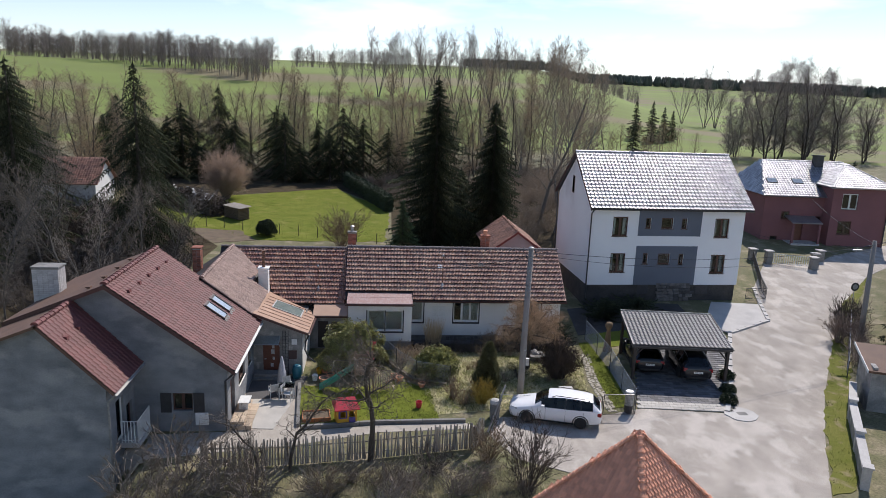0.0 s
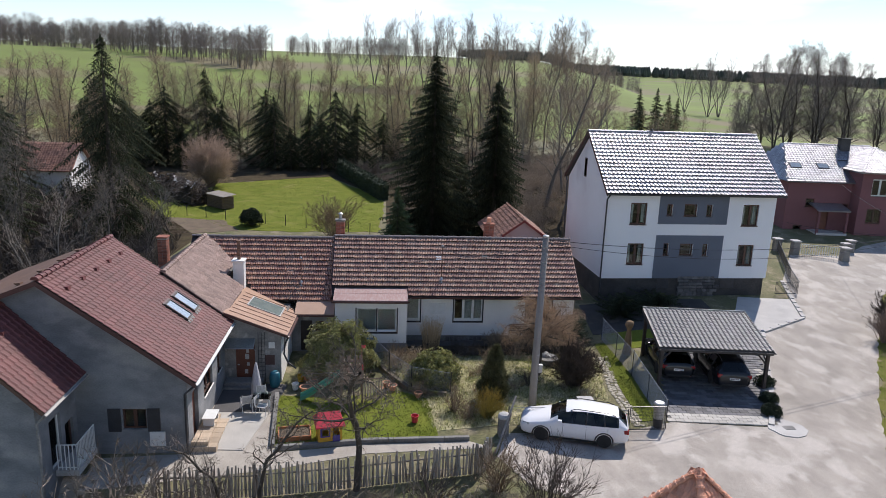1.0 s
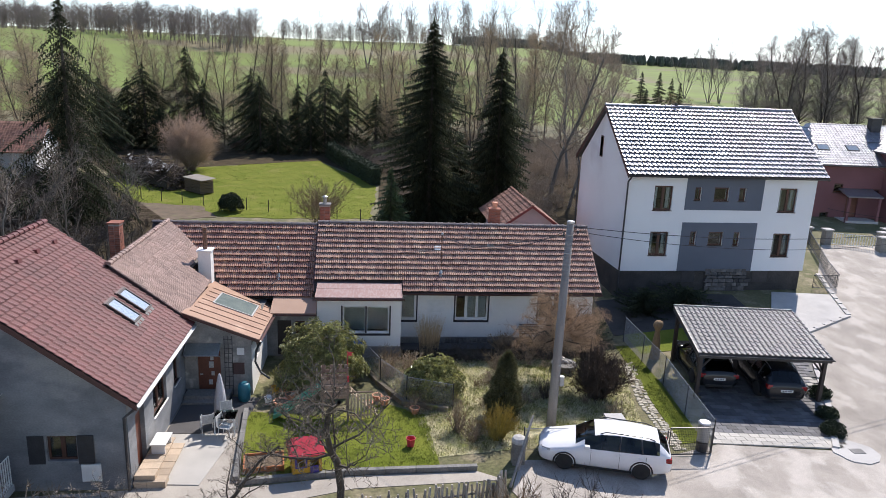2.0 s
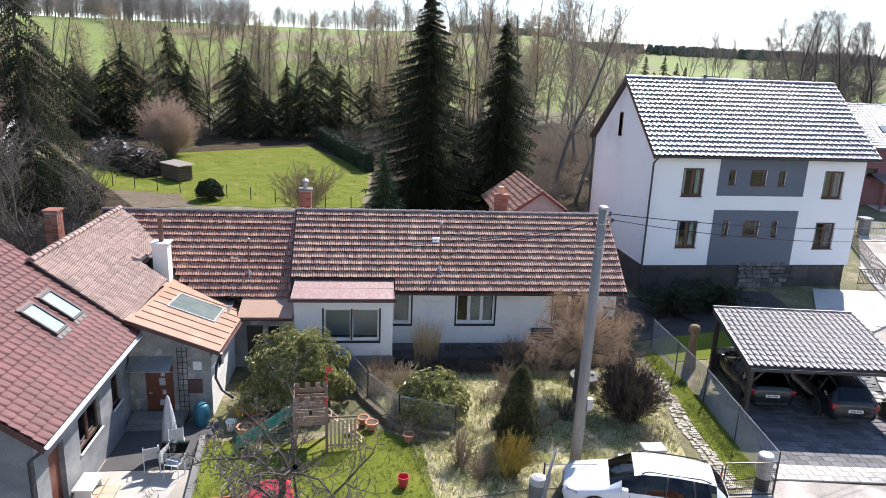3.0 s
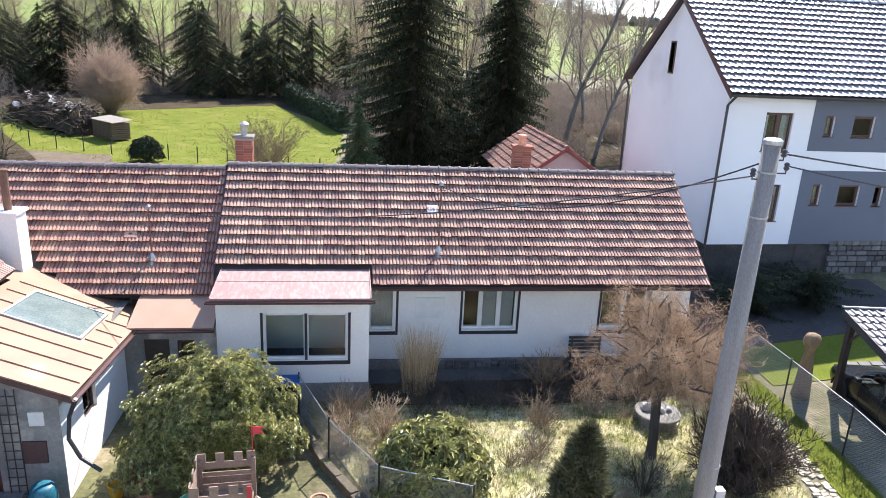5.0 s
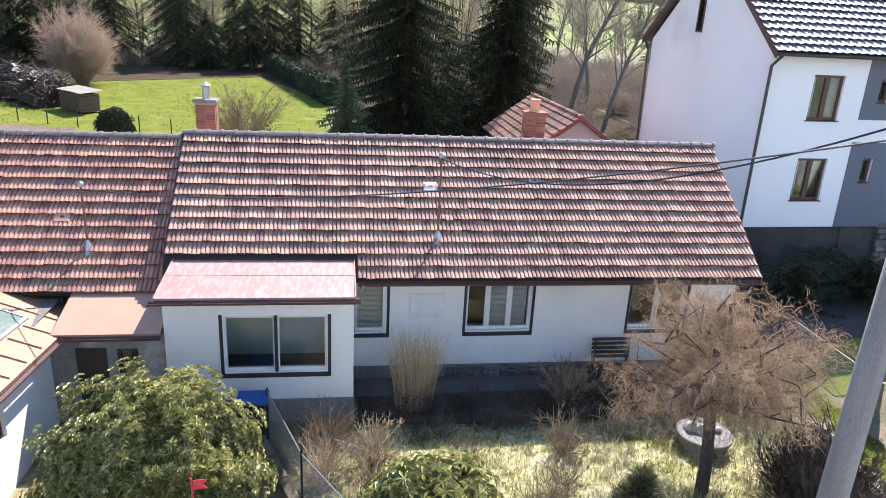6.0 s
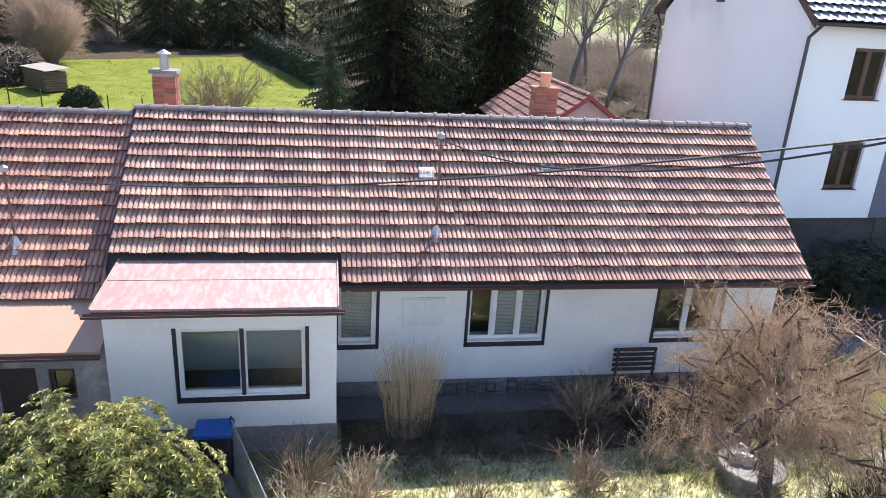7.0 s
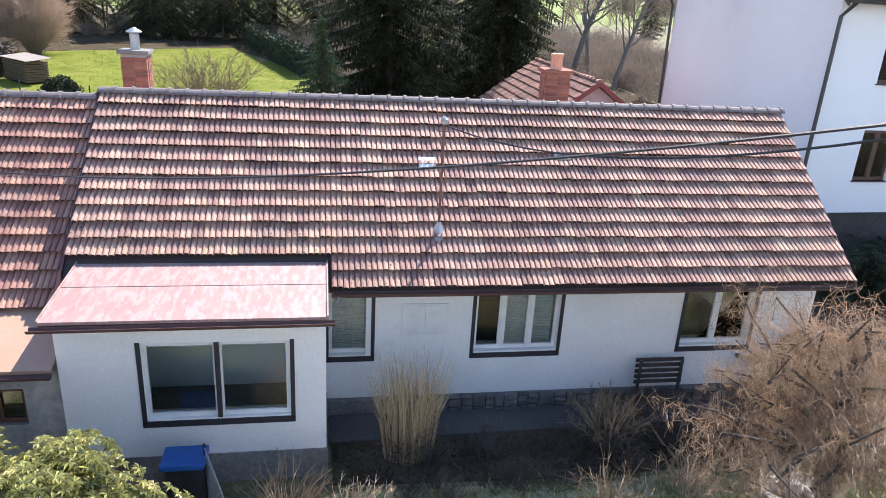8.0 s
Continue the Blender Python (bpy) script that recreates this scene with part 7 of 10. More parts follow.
birch = bare_tree("bare_tree", (20.4, 24.0), 27, 13.5, 0.15, M_BARK_PALE, M_TWIG_BACK, "leaning birch with pale bark beside the white house", kids=(26, 9, 7), crown=0.25, spread=38, lift=0.15, curl=0.09, ratio=(0.27, 0.5, 0.5), twig=0.01, lean=0.2)
put_copy(birch, 23.5, 36, 1.05, 60)
put_copy(tall, 17.0, 38, 0.75, 160)
dense = bare_tree("bare_tree", (88, 104), 28, 21.0, 0.2, M_BARK, M_TWIG_HAZED, "tall dense leafless alder beyond the red house", group="tall alders beyond the red house", kids=(34, 11, 9), crown=0.06, spread=52, lift=0.25, curl=0.1, ratio=(0.26, 0.5, 0.55), twig=0.015, stems=2)
for x, y, s, a in ((93, 108, 1.05, 100), (97, 104, 0.95, 230), (101, 110, 1.05, 150), (105, 105, 0.9, 60), (84, 110, 0.7, 330), (109, 112, 0.95, 200), (90, 113, 0.9, 20), (113, 106, 0.75, 70), (80, 105, 0.45, 160), (118, 112, 0.7, 10), (99, 116, 1.0, 45), (106, 117, 0.95, 300)):
    put_copy(dense, x, y, s, a)
left_tree = bare_tree("bare_tree", (-27, 14), 25, 11.5, 0.1, M_BARK_PALE, M_TWIG_PALE, "tangled leafless tree in the shaded garden", group="leafless garden trees", kids=(20, 8, 6), crown=0.12, spread=44, lift=0.3, curl=0.12, ratio=(0.33, 0.5, 0.5), twig=0.012)
for x, y, s, a in ((-22.5, 8.5, 1.0, 40), (-25, 4, 0.85, 150), (-19, 4.5, 0.7, 260), (-30, 8, 1.0, 300), (-17, 11, 0.8, 80), (-33, 12, 1.1, 10), (-28, 1, 0.8, 210), (-22, 20, 0.85, 130), (-15.5, 19.5, 0.6, 20), (-35, 24, 1.1, 190), (-30, 28, 0.9, 60), (-40, 18, 1.1, 340), (-24, 11, 0.75, 5), (-20.5, 12.5, 0.7, 175), (-26.5, 18, 0.95, 95), (-31, 3, 0.9, 35), (-36, 6, 1.0, 250), (-18, 0.5, 0.55, 310), (-23, 0, 0.65, 140), (-28, 10, 0.8, 222), (-33, 19, 1.0, 111), (-38, 12, 1.05, 44), (-21, 26, 0.6, 77), (-16.5, 15.5, 0.6, 199)):
    put_copy(left_tree, x, y, s, a)


def undergrowth(name, spots, seed, material, label, low=0.6, high=1.8):
    """Many small twiggy bushes, too many to count."""
    rngn = np.random.RandomState(seed)
    kits = []
    for k in range(5):
        KV, KF = [], []
        for q in range(46):
            a, o = rngn.uniform(0, 6.28), rngn.rand() ** 0.6
            tip = np.array([math.cos(a) * o * 0.75, math.sin(a) * o * 0.75, rngn.uniform(0.4, 1.0)])
            root = tip * np.array([0.25, 0.25, 0.0])
            bend = root + (tip - root) * 0.5 + rngn.normal(0, 0.14, 3)
            stalk(KV, KF, [root, bend, tip], [0.011, 0.008, 0.004], 2)
            for q2 in range(4):
                f = rngn.rand()
                c0 = bend + (tip - bend) * f
                stalk(KV, KF, [c0, c0 + (tip - bend) * 0.3 + rngn.normal(0, 0.16, 3)], [0.006, 0.003], 2)
        kits.append((np.array(KV), KF))
    V, F, n = [], [], 0
    for x, y in spots(rngn):
        kv, kf = kits[rngn.randint(0, 5)]
        s, a = rngn.uniform(low, high), rngn.uniform(0, 6.28)
        rot = np.array([[math.cos(a), -math.sin(a), 0], [math.sin(a), math.cos(a), 0], [0, 0, 1]])
        V.append(kv @ rot.T * s + np.array([x, y, ground_z(x, y)]))
        F += [tuple(i + n for i in f) for f in kf]
        n += len(kv)
    tagged(data_part(name, np.concatenate(V), F, material), label, "undergrowth", kind="stuff")


def strewn(poly, count):
    x0, x1, y0, y1 = min(p[0] for p in poly), max(p[0] for p in poly), min(p[1] for p in poly), max(p[1] for p in poly)

    def spots(rngn):
        out = []
        while len(out) < count:
            p = (rngn.uniform(x0, x1), rngn.uniform(y0, y1))
            if inside(p, poly):
                out.append(p)
        return out
    return spots


undergrowth("garden_undergrowth", strewn([(-15, 2), (-14, 21), (-20, 27), (-28, 42), (-48, 44), (-48, -4), (-19, -2)], 420), 36, M_TWIG, "tangled leafless undergrowth of the shaded garden", 0.8, 2.4)
undergrowth("grove_undergrowth", strewn([(-40, 60), (-4, 63), (4, 46), (6, 30), (16, 26), (26, 40), (34, 76), (-44, 84)], 520), 37, M_TWIG_BACK, "brown leafless undergrowth below the trees", 0.6, 2.0)

undergrowth("slope_undergrowth", strewn([(13, 22), (24, 18), (34, 32), (40, 68), (22, 66)], 260), 35, M_TWIG_BACK, "brown leafless undergrowth behind the garden house", 0.7, 2.2)
# shrubs of the back garden
twig_bush("round_shrub", (-18.6, 47.5), 31, 6.4, 3.3, M_TWIG_SHRUB, "large round tan-brown leafless shrub", 330, (10, 5), 0.014, base=0.12)
twig_bush("bare_shrub", (-1.7, 22.5), 32, 4.4, 2.7, M_TWIG_TAN, "pale leafless shrub on the lawn", 110, (8, 5), 0.009)
leafy_bush("yew_bush", (-10.0, 26.9), 33, 1.1, 1.1, 1.75, 900, 0.18, M_LEAF_DARK, "small dark evergreen bush on the lawn", rosette=5)
hb = thing("hedge", (0, 52, 0.5), label="clipped dark green hedge beside the lawn", category="hedge")
rngn = np.random.RandomState(34)
HV, HF = [], []
for k in range(6200):
    s = rngn.rand() if k < 5400 else rngn.choice((0.0, 1.0)) + rngn.normal(0, 0.004)
    c = np.array([-3.2 + 6.3 * s, 60.5 - 19.5 * s, 0])
    face = rngn.randint(0, 3)
    off = rngn.uniform(-0.6, 0.6) if face == 1 or k >= 5400 else (-0.6 if face == 0 else 0.6)
    zz = 2.0 if face == 1 and k < 5400 else rngn.uniform(0, 2.0)
    p = c + np.array([0.95, 0.31, 0]) * (off + rngn.normal(0, 0.07)) + np.array([0, 0, ground_z(c[0], c[1]) + zz + rngn.normal(0, 0.06)])
    b = len(HV)
    d1, d2 = rngn.normal(0, 0.12, 3), rngn.normal(0, 0.12, 3)
    HV += [p, p + d1, p + d2]
    HF.append((b, b + 1, b + 2))
for s0 in range(12):
    s = s0 / 12
    b = len(HV)
    for ss in (s, s + 1 / 12):
        c = np.array([-3.2 + 6.3 * ss, 60.5 - 19.5 * ss, 0])
        g = ground_z(c[0], c[1])
        for off, zz in ((-0.5, -0.1), (-0.5, 1.92), (0.5, 1.92), (0.5, -0.1)):
            HV.append(c + np.array([0.95, 0.31, 0]) * off + np.array([0, 0, g + zz]))
    HF += [(b, b + 1, b + 5, b + 4), (b + 1, b + 2, b + 6, b + 5), (b + 2, b + 3, b + 7, b + 6)]
    if s0 in (0, 11):
        HF.append((b, b + 1, b + 2, b + 3) if s0 == 0 else (b + 4, b + 5, b + 6, b + 7))
data_part("leaves", HV, HF, M_LEAF_DARK, hb, kind="stuff")

# front garden
leafy_bush("rhododendron", (0.6, -7.6), 41, 1.8, 1.5, 2.7, 5600, 0.11, M_LEAF, "large dome-shaped rhododendron with glossy leaves", rosette=8, lumps=0.42)
leafy_bush("evergreen_bush", (5.5, -8.9), 42, 1.35, 1.1, 1.75, 620, 0.2, M_LEAF, "broad evergreen bush in the garden", rosette=7)
twig_bush("dark_bush", (12.7, -9.2), 43, 2.2, 1.35, M_TWIG_DARK, "dense dark brown leafless bush", 230, (9, 6), 0.01)
cone_bush("juniper", (8.2, -10.7), 44, 0.85, 2.7, 5200, M_NEEDLE_GARDEN, "cone-shaped dark green garden juniper")
spruce("juniper", (14.0, -3.0), 45, 4.6, 3.4, M_NEEDLE, "low spreading juniper beside the wall", bare=0.01, droop=0.0, step=0.3, rag=1.2, size=0.36, taper=2.5)
spruce("juniper", (18.6, 0.6), 47, 4.0, 4.4, M_NEEDLE, "low spreading conifer at the foot of the white house", bare=0.01, droop=0.0, step=0.3, rag=1.2, size=0.4, taper=2.5)
spruce("juniper", (21.2, 0.8), 48, 3.4, 4.8, M_NEEDLE, "low dark conifer at the foot of the white house", bare=0.01, droop=0.0, step=0.3, rag=1.2, size=0.4, taper=2.5)
contorted_tree("contorted_willow", (11.2, -7.8), 51, 4.6, 1.7, 2.35, 0.75, M_TWIG_WILLOW, "contorted willow with a wide crown of crooked brown twigs", lean=(0.15, 0.5), limbs=44, twig=0.0036)
twig_bush("forsythia", (7.7, -12.6), 52, 1.5, 0.9, M_TWIG_YELLOW, "forsythia with yellow-green twigs", 110, (5, 4), 0.008)
twig_bush("bare_shrub", (6.2, -12.0), 53, 1.4, 0.6, M_TWIG_TAN, "tan leafless shrub in the garden", 60, (4, 3), 0.007)
twig_bush("bare_shrub", (3.6, -5.9), 54, 1.3, 0.9, M_TWIG_TAN, "dry leafless shrub below the bay", 80, (4, 3), 0.006)
twig_bush("bare_shrub", (9.4, -4.3), 55, 1.35, 0.8, M_TWIG_TAN, "tan leafless shrub before the cottage wall", 90, (5, 4), 0.007)
twig_bush("bare_shrub", (13.9, -5.2), 56, 1.7, 1.0, M_TWIG, "dry leafless shrub beside the willow", 80, (4, 3), 0.007)
for k, (x, y, h, r) in enumerate(((4.6, -6.3, 1.0, 0.8), (3.6, -7.0, 1.1, 0.8), (4.4, -8.2, 0.8, 0.6))):
    twig_bush("bare_shrub", (x, y), 190 + k, h, r, M_TWIG_STRAW, "low straw-coloured leafless shrub in dry grass", 60, (6, 4), 0.007, curl=0.3)
twig_bush("bare_shrub", (4.6, -7.3), 57, 0.9, 0.7, M_TWIG_TAN, "low dry shrub in the garden", 60, (4, 3), 0.006)
twig_bush("bare_shrub", (10.4, -9.2), 58, 1.2, 0.7, M_TWIG, "low leafless shrub near the pole", 55, (4, 3), 0.006)
twig_bush("bare_shrub", (2.0, -6.3), 59, 0.9, 0.5, M_TWIG, "thin leafless shrub below the bay", 35, (4, 3), 0.006)
fruit = bare_tree("fruit_tree", (1.85, -18.4), 61, 7.6, 0.14, M_BARK, M_TWIG_PALE, "leafless fruit tree at the picket fence", kids=(12, 8, 7, 3), crown=0.35, spread=60, lift=0.25, curl=0.17, ratio=(0.36, 0.5, 0.5, 0.5), twig=0.009)
for x, y, s, a in ((-1.6, -19.2, 0.62, 80), (-2.9, -19.6, 0.5, 310)):
    put_copy(fruit, x, y, s, a)
for k, (x, y, h) in enumerate(((-6.9, -19.8, 3.0), (-5.0, -20.4, 2.6), (-8.4, -21.4, 2.6), (-6.4, -22.0, 2.2), (-3.6, -21.2, 2.0))):
    twig_bush("bare_shrub", (x + 0.7, y), 170 + k, h, 2.0, M_TWIG_PALE, "spreading grey leafless shrub beside the house", 24, (8, 6), 0.016, curl=0.4)
twig_bush("bare_shrub", (8.6, -20.8), 62, 3.4, 1.6, M_TWIG, "tall leafless shrub beside the lane", 60, (6, 5), 0.01)
twig_bush("bare_shrub", (7.2, -18.6), 63, 2.0, 1.2, M_TWIG_TAN, "leafless shrub at the end of the fence", 80, (5, 4), 0.009)
twig_bush("bare_shrub", (4.6, -19.6), 64, 1.5, 1.2, M_TWIG, "low leafless shrub before the fence", 80, (5, 4), 0.008)
twig_bush("bare_shrub", (0.0, -21.0), 65, 1.4, 1.2, M_TWIG_TAN, "low leafless shrub before the fence", 80, (5, 4), 0.008)
twig_bush("bare_shrub", (33.6, -4.3), 66, 2.2, 1.2, M_TWIG_RED, "reddish leafless shrub beside the lane", 90, (5, 4), 0.012)
twig_bush("bare_shrub", (35.8, -1.5), 67, 2.4, 1.2, M_TWIG, "leafless shrub beside the lane", 90, (5, 4), 0.012)
# dry reeds
rd = thing("ornamental_reeds", (5.65, -4.2, ground_z(5.65, -4.2)), label="clump of tall dry straw-coloured reeds", category="ornamental grass")
V, F = [], []
rngn = np.random.RandomState(71)
for k in range(420):
    a, o = rngn.uniform(0, 6.28), math.sqrt(rngn.rand())
    b0 = np.array([math.cos(a) * o * 0.45, math.sin(a) * o * 0.3, 0])
    tipv = b0 * 1.7 + np.array([rngn.normal(0, 0.08), rngn.normal(0, 0.08), rngn.uniform(1.35, 2.1)])
    mid = b0 * 1.25 + np.array([0, 0, tipv[2] * 0.55])
    stalk(V, F, [b0, mid, tipv], [0.006, 0.005, 0.0015], 3)
data_part("clump", V, F, M_REED, rd, local=True, kind="stuff")


def grass(name, poly, count, seed, h, material, label, away=()):
    """Blades of grass strewn over a piece of ground."""
    rngn = np.random.RandomState(seed)
    x0, x1, y0, y1 = min(p[0] for p in poly), max(p[0] for p in poly), min(p[1] for p in poly), max(p[1] for p in poly)
    V, F = [], []
    made = 0
    while made < count:
        x, y = rngn.uniform(x0, x1), rngn.uniform(y0, y1)
        if not inside((x, y), poly) or noise.noise(Vector((x * 0.8, y * 0.8, seed))) < rngn.uniform(-0.7, 0.25):
            made += 0.3
            continue
        z = ground_z(x, y) + 0.03
        for q in range(4):
            a, ln = rngn.uniform(0, 6.28), h * rngn.uniform(0.5, 1.3)
            d = np.array([math.cos(a), math.sin(a), 0])
            p = np.array([x, y, z]) + rngn.normal(0, 0.04, 3) * (1, 1, 0)
            w = np.array([-d[1], d[0], 0]) * 0.008
            b = len(V)
            V += [p - w, p + w, p + d * ln * rngn.uniform(0.3, 0.8) + np.array([0, 0, ln * 0.75])]
            F.append((b, b + 1, b + 2))
        made += 1
    tagged(data_part(name, V, F, material), label, "grass", kind="stuff")


grass("dry_grass", GARDEN, 7500, 81, 0.2, M_DRY_BLADE, "dry tousled grass of the front garden")
grass("garden_grass", GARDEN, 6500, 82, 0.15, M_GRASS_BLADE, "green grass of the front garden")
grass("lawn_grass", [(-2.2, -10.2), (-1.7, -15.1), (2.2, -14.7), (5.3, -14.5), (5.0, -10.6), (3.4, -9.6), (0.6, -10.6)], 3500, 83, 0.09, M_GRASS_BLADE, "grass of the small play lawn")
grass("verge_grass", [(21.65, -21.8), (24.55, -16.9), (27.95, -11.6), (32.35, -5.5), (38.65, 2.9), (37.9, 0.5), (30.4, -10.2), (26, -16.9), (23.1, -21.4)], 2500, 84, 0.13, M_GRASS_BLADE, "grass of the roadside verge")
grass("strip_grass", [(15.55, -3.6), (16.2, -3.6), (16.2, -8), (15.9, -13.0), (14.9, -13.2), (15.1, -9.7)], 1600, 85, 0.1, M_GRASS_BLADE, "grass of the strip along the fence")
grass("rough_grass", [(-9, -24), (12, -24), (8, -18.6), (-4.5, -20)], 5000, 86, 0.25, M_DRY_BLADE, "rough dry grass before the picket fence")
undergrowth("garden_brush", strewn([(2.6, -5.8), (4.4, -9.4), (5.4, -13.6), (8.2, -13.2), (13.4, -13.0), (14.7, -6.5), (14.4, -5.3), (9, -5.4), (4.4, -5.3)], 26), 38, M_TWIG_TAN, "dry tangled brush of the front garden", 0.35, 0.95)
undergrowth("wall_brush", strewn([(4.4, -4.2), (13.8, -3.6), (14.0, -5.2), (4.6, -5.6)], 60), 39, M_TWIG, "dry stalks in the shaded bed along the wall", 0.35, 0.8)
undergrowth("roadside_brush", strewn([(-9, -23), (10, -23), (8.4, -19.2), (5, -18.9), (-4.5, -19.6)], 36), 40, M_TWIG_PALE, "dry leafless brush before the picket fence", 0.6, 1.5)
grass("back_lawn_grass", LAWN, 9000, 87, 0.14, M_GRASS_BLADE, "grass of the back lawn")

# far woods: many trees too small to count
rngn = np.random.RandomState(91)
kits = []
for q in range(4):
    TV, TF = [], []
    bend = rngn.normal(0, 0.35, 2)
    stalk(TV, TF, [np.array([0, 0, -0.3]), np.array([bend[0], bend[1], 6]), np.array([bend[1], bend[0], 12.4])], [0.13, 0.09, 0.03], 4)
    for k in range(58):
        f = (k + rngn.rand()) / 58
        z = 1.8 + 10.2 * f
        a = 2.4 * k + rngn.uniform(-0.5, 0.5)
        ln = (0.35 + math.sin(math.pi * min(1, f * 0.95 + 0.12)) ** 0.8) * rngn.uniform(1.5, 3.6)
        tilt = rngn.uniform(0.55, 1.0)
        o = unit(np.array([math.cos(a) * tilt, math.sin(a) * tilt, rngn.uniform(0.45, 0.95)]))
        p = np.array([0, 0, z])
        m = p + o * ln * 0.5 + rngn.normal(0, 0.12, 3)
        e = p + o * ln + rngn.normal(0, 0.3, 3)
        stalk(TV, TF, [p, m, e], [0.05, 0.035, 0.014], 2)
        for q2 in range(4):
            c0 = m + (e - m) * rngn.rand()
            stalk(TV, TF, [c0, c0 + unit(o + rngn.normal(0, 0.75, 3)) * ln * rngn.uniform(0.25, 0.5)], [0.026, 0.01], 2)
    kits.append((np.array(TV), TF))
V, F, n = [], [], 0
for k in range(1040):
    kv, kf = kits[k % 4]
    if k < 500:
        x = rngn.uniform(-195, -46)
        y = 238 - 0.78 * (x + 52) + 60 * rngn.rand() ** 1.4
        s = rngn.uniform(0.75, 1.1) + 0.3 * noise.noise(Vector((x * 0.06, y * 0.06, 3)))
    elif k < 820:
        x = rngn.uniform(-50, 150)
        y = rngn.uniform(330, 380)
        s = rngn.uniform(0.55, 0.95) + 0.35 * noise.noise(Vector((x * 0.05, y * 0.05, 5)))
    else:
        x, y, s = rngn.uniform(-360, -180), rngn.uniform(338, 385), rngn.uniform(1.0, 1.5)
    if rngn.rand() < 0.28:
        s *= rngn.uniform(0.3, 0.6)
    a = rngn.uniform(0, 6.28)
    rot = np.array([[math.cos(a), -math.sin(a), 0], [math.sin(a), math.cos(a), 0], [0, 0, 1]])
    V.append(kv @ rot.T * s + np.array([x, y, ground_z(x, y)]))
    F += [tuple(i + n for i in f) for f in kf]
    n += len(kv)
tagged(data_part("hilltop_wood", np.concatenate(V), F, M_TWIG_HAZED), "leafless wood along the hilltop", "wood", kind="stuff")
V, F, n = [], [], 0
for k in range(190):
    kv, kf = kits[k % 4]
    x, y = rngn.uniform(-110, 75), rngn.uniform(90, 122)
    if k > 160:
        x, y = -55 + (k - 160) * 0.9 + rngn.normal(0, 3), 238 + rngn.normal(0, 3)
    elif -12 < x < 2:
        continue
    s, a = rngn.uniform(0.15, 0.55), rngn.uniform(0, 6.28)
    rot = np.array([[math.cos(a), -math.sin(a), 0], [math.sin(a), math.cos(a), 0], [0, 0, 1]])
    V.append(kv @ rot.T * s + np.array([x, y, ground_z(x, y)]))
    F += [tuple(i + n for i in f) for f in kf]
    n += len(kv)
tagged(data_part("field_edge_scrub", np.concatenate(V), F, M_TWIG_TAN), "tan leafless scrub along the foot of the field", "scrub", kind="stuff")
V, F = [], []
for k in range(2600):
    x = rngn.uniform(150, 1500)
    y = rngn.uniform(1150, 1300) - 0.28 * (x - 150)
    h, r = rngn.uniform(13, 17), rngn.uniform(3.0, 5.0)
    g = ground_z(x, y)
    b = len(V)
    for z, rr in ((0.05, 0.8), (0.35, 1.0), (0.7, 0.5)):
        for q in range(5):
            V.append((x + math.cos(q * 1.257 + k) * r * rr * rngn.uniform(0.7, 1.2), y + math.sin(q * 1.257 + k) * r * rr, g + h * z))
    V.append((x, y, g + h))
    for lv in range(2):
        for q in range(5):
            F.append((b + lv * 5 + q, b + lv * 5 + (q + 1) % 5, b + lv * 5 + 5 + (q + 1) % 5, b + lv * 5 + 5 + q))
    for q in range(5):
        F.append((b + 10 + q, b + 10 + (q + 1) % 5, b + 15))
# needle tone lightened as painted haze over the far ridge
tagged(data_part("far_forest", V, F, mat("hazed_forest_needles", (0.085, 0.095, 0.07), (0.06, 0.07, 0.052), 0.95, 0.05, 2, 0, rnd=0.3)), "dark conifer forest on the far ridge", "forest", kind="stuff")


# ---- cars ----
M_CAR_WHITE = mat("white_car_paint", (0.82, 0.82, 0.82), (0.78, 0.78, 0.79), 0.22, 0.6, 10, 0.0, fine_amt=0.02)
M_CAR_BLACK = mat("black_car_paint", (0.012, 0.013, 0.016), (0.016, 0.017, 0.02), 0.2, 0.6, 10, 0.0, fine_amt=0.05)
M_TYRE = mat("tyre_rubber", (0.018, 0.018, 0.018), (0.028, 0.027, 0.026), 0.85, 4, 40, 0.2)
M_RIM = mat("dark_alloy", (0.12, 0.12, 0.13), (0.09, 0.09, 0.1), 0.35, 4, 30, 0.0, metal=0.8)
M_LAMP_RED = mat("red_lamp_glass", (0.28, 0.012, 0.014), (0.22, 0.01, 0.012), 0.15, 4, 20, 0)
M_LAMP_CLEAR = mat("clear_lamp_glass", (0.5, 0.52, 0.54), (0.4, 0.42, 0.44), 0.1, 4, 20, 0)
M_PLATE = mat("plate_white", (0.75, 0.75, 0.73), (0.7, 0.7, 0.68), 0.5, 4, 20, 0)


def loft(bm, rows, close=True):
    rings = [[bm.verts.new(p) for p in r] for r in rows]
    for a, b in zip(rings, rings[1:]):
        for k in range(len(a) - 1):
            bm.faces.new((a[k], a[k + 1], b[k + 1], b[k]))
    if close:
        bm.faces.new(rings[0][::-1])
        bm.faces.new(rings[-1])


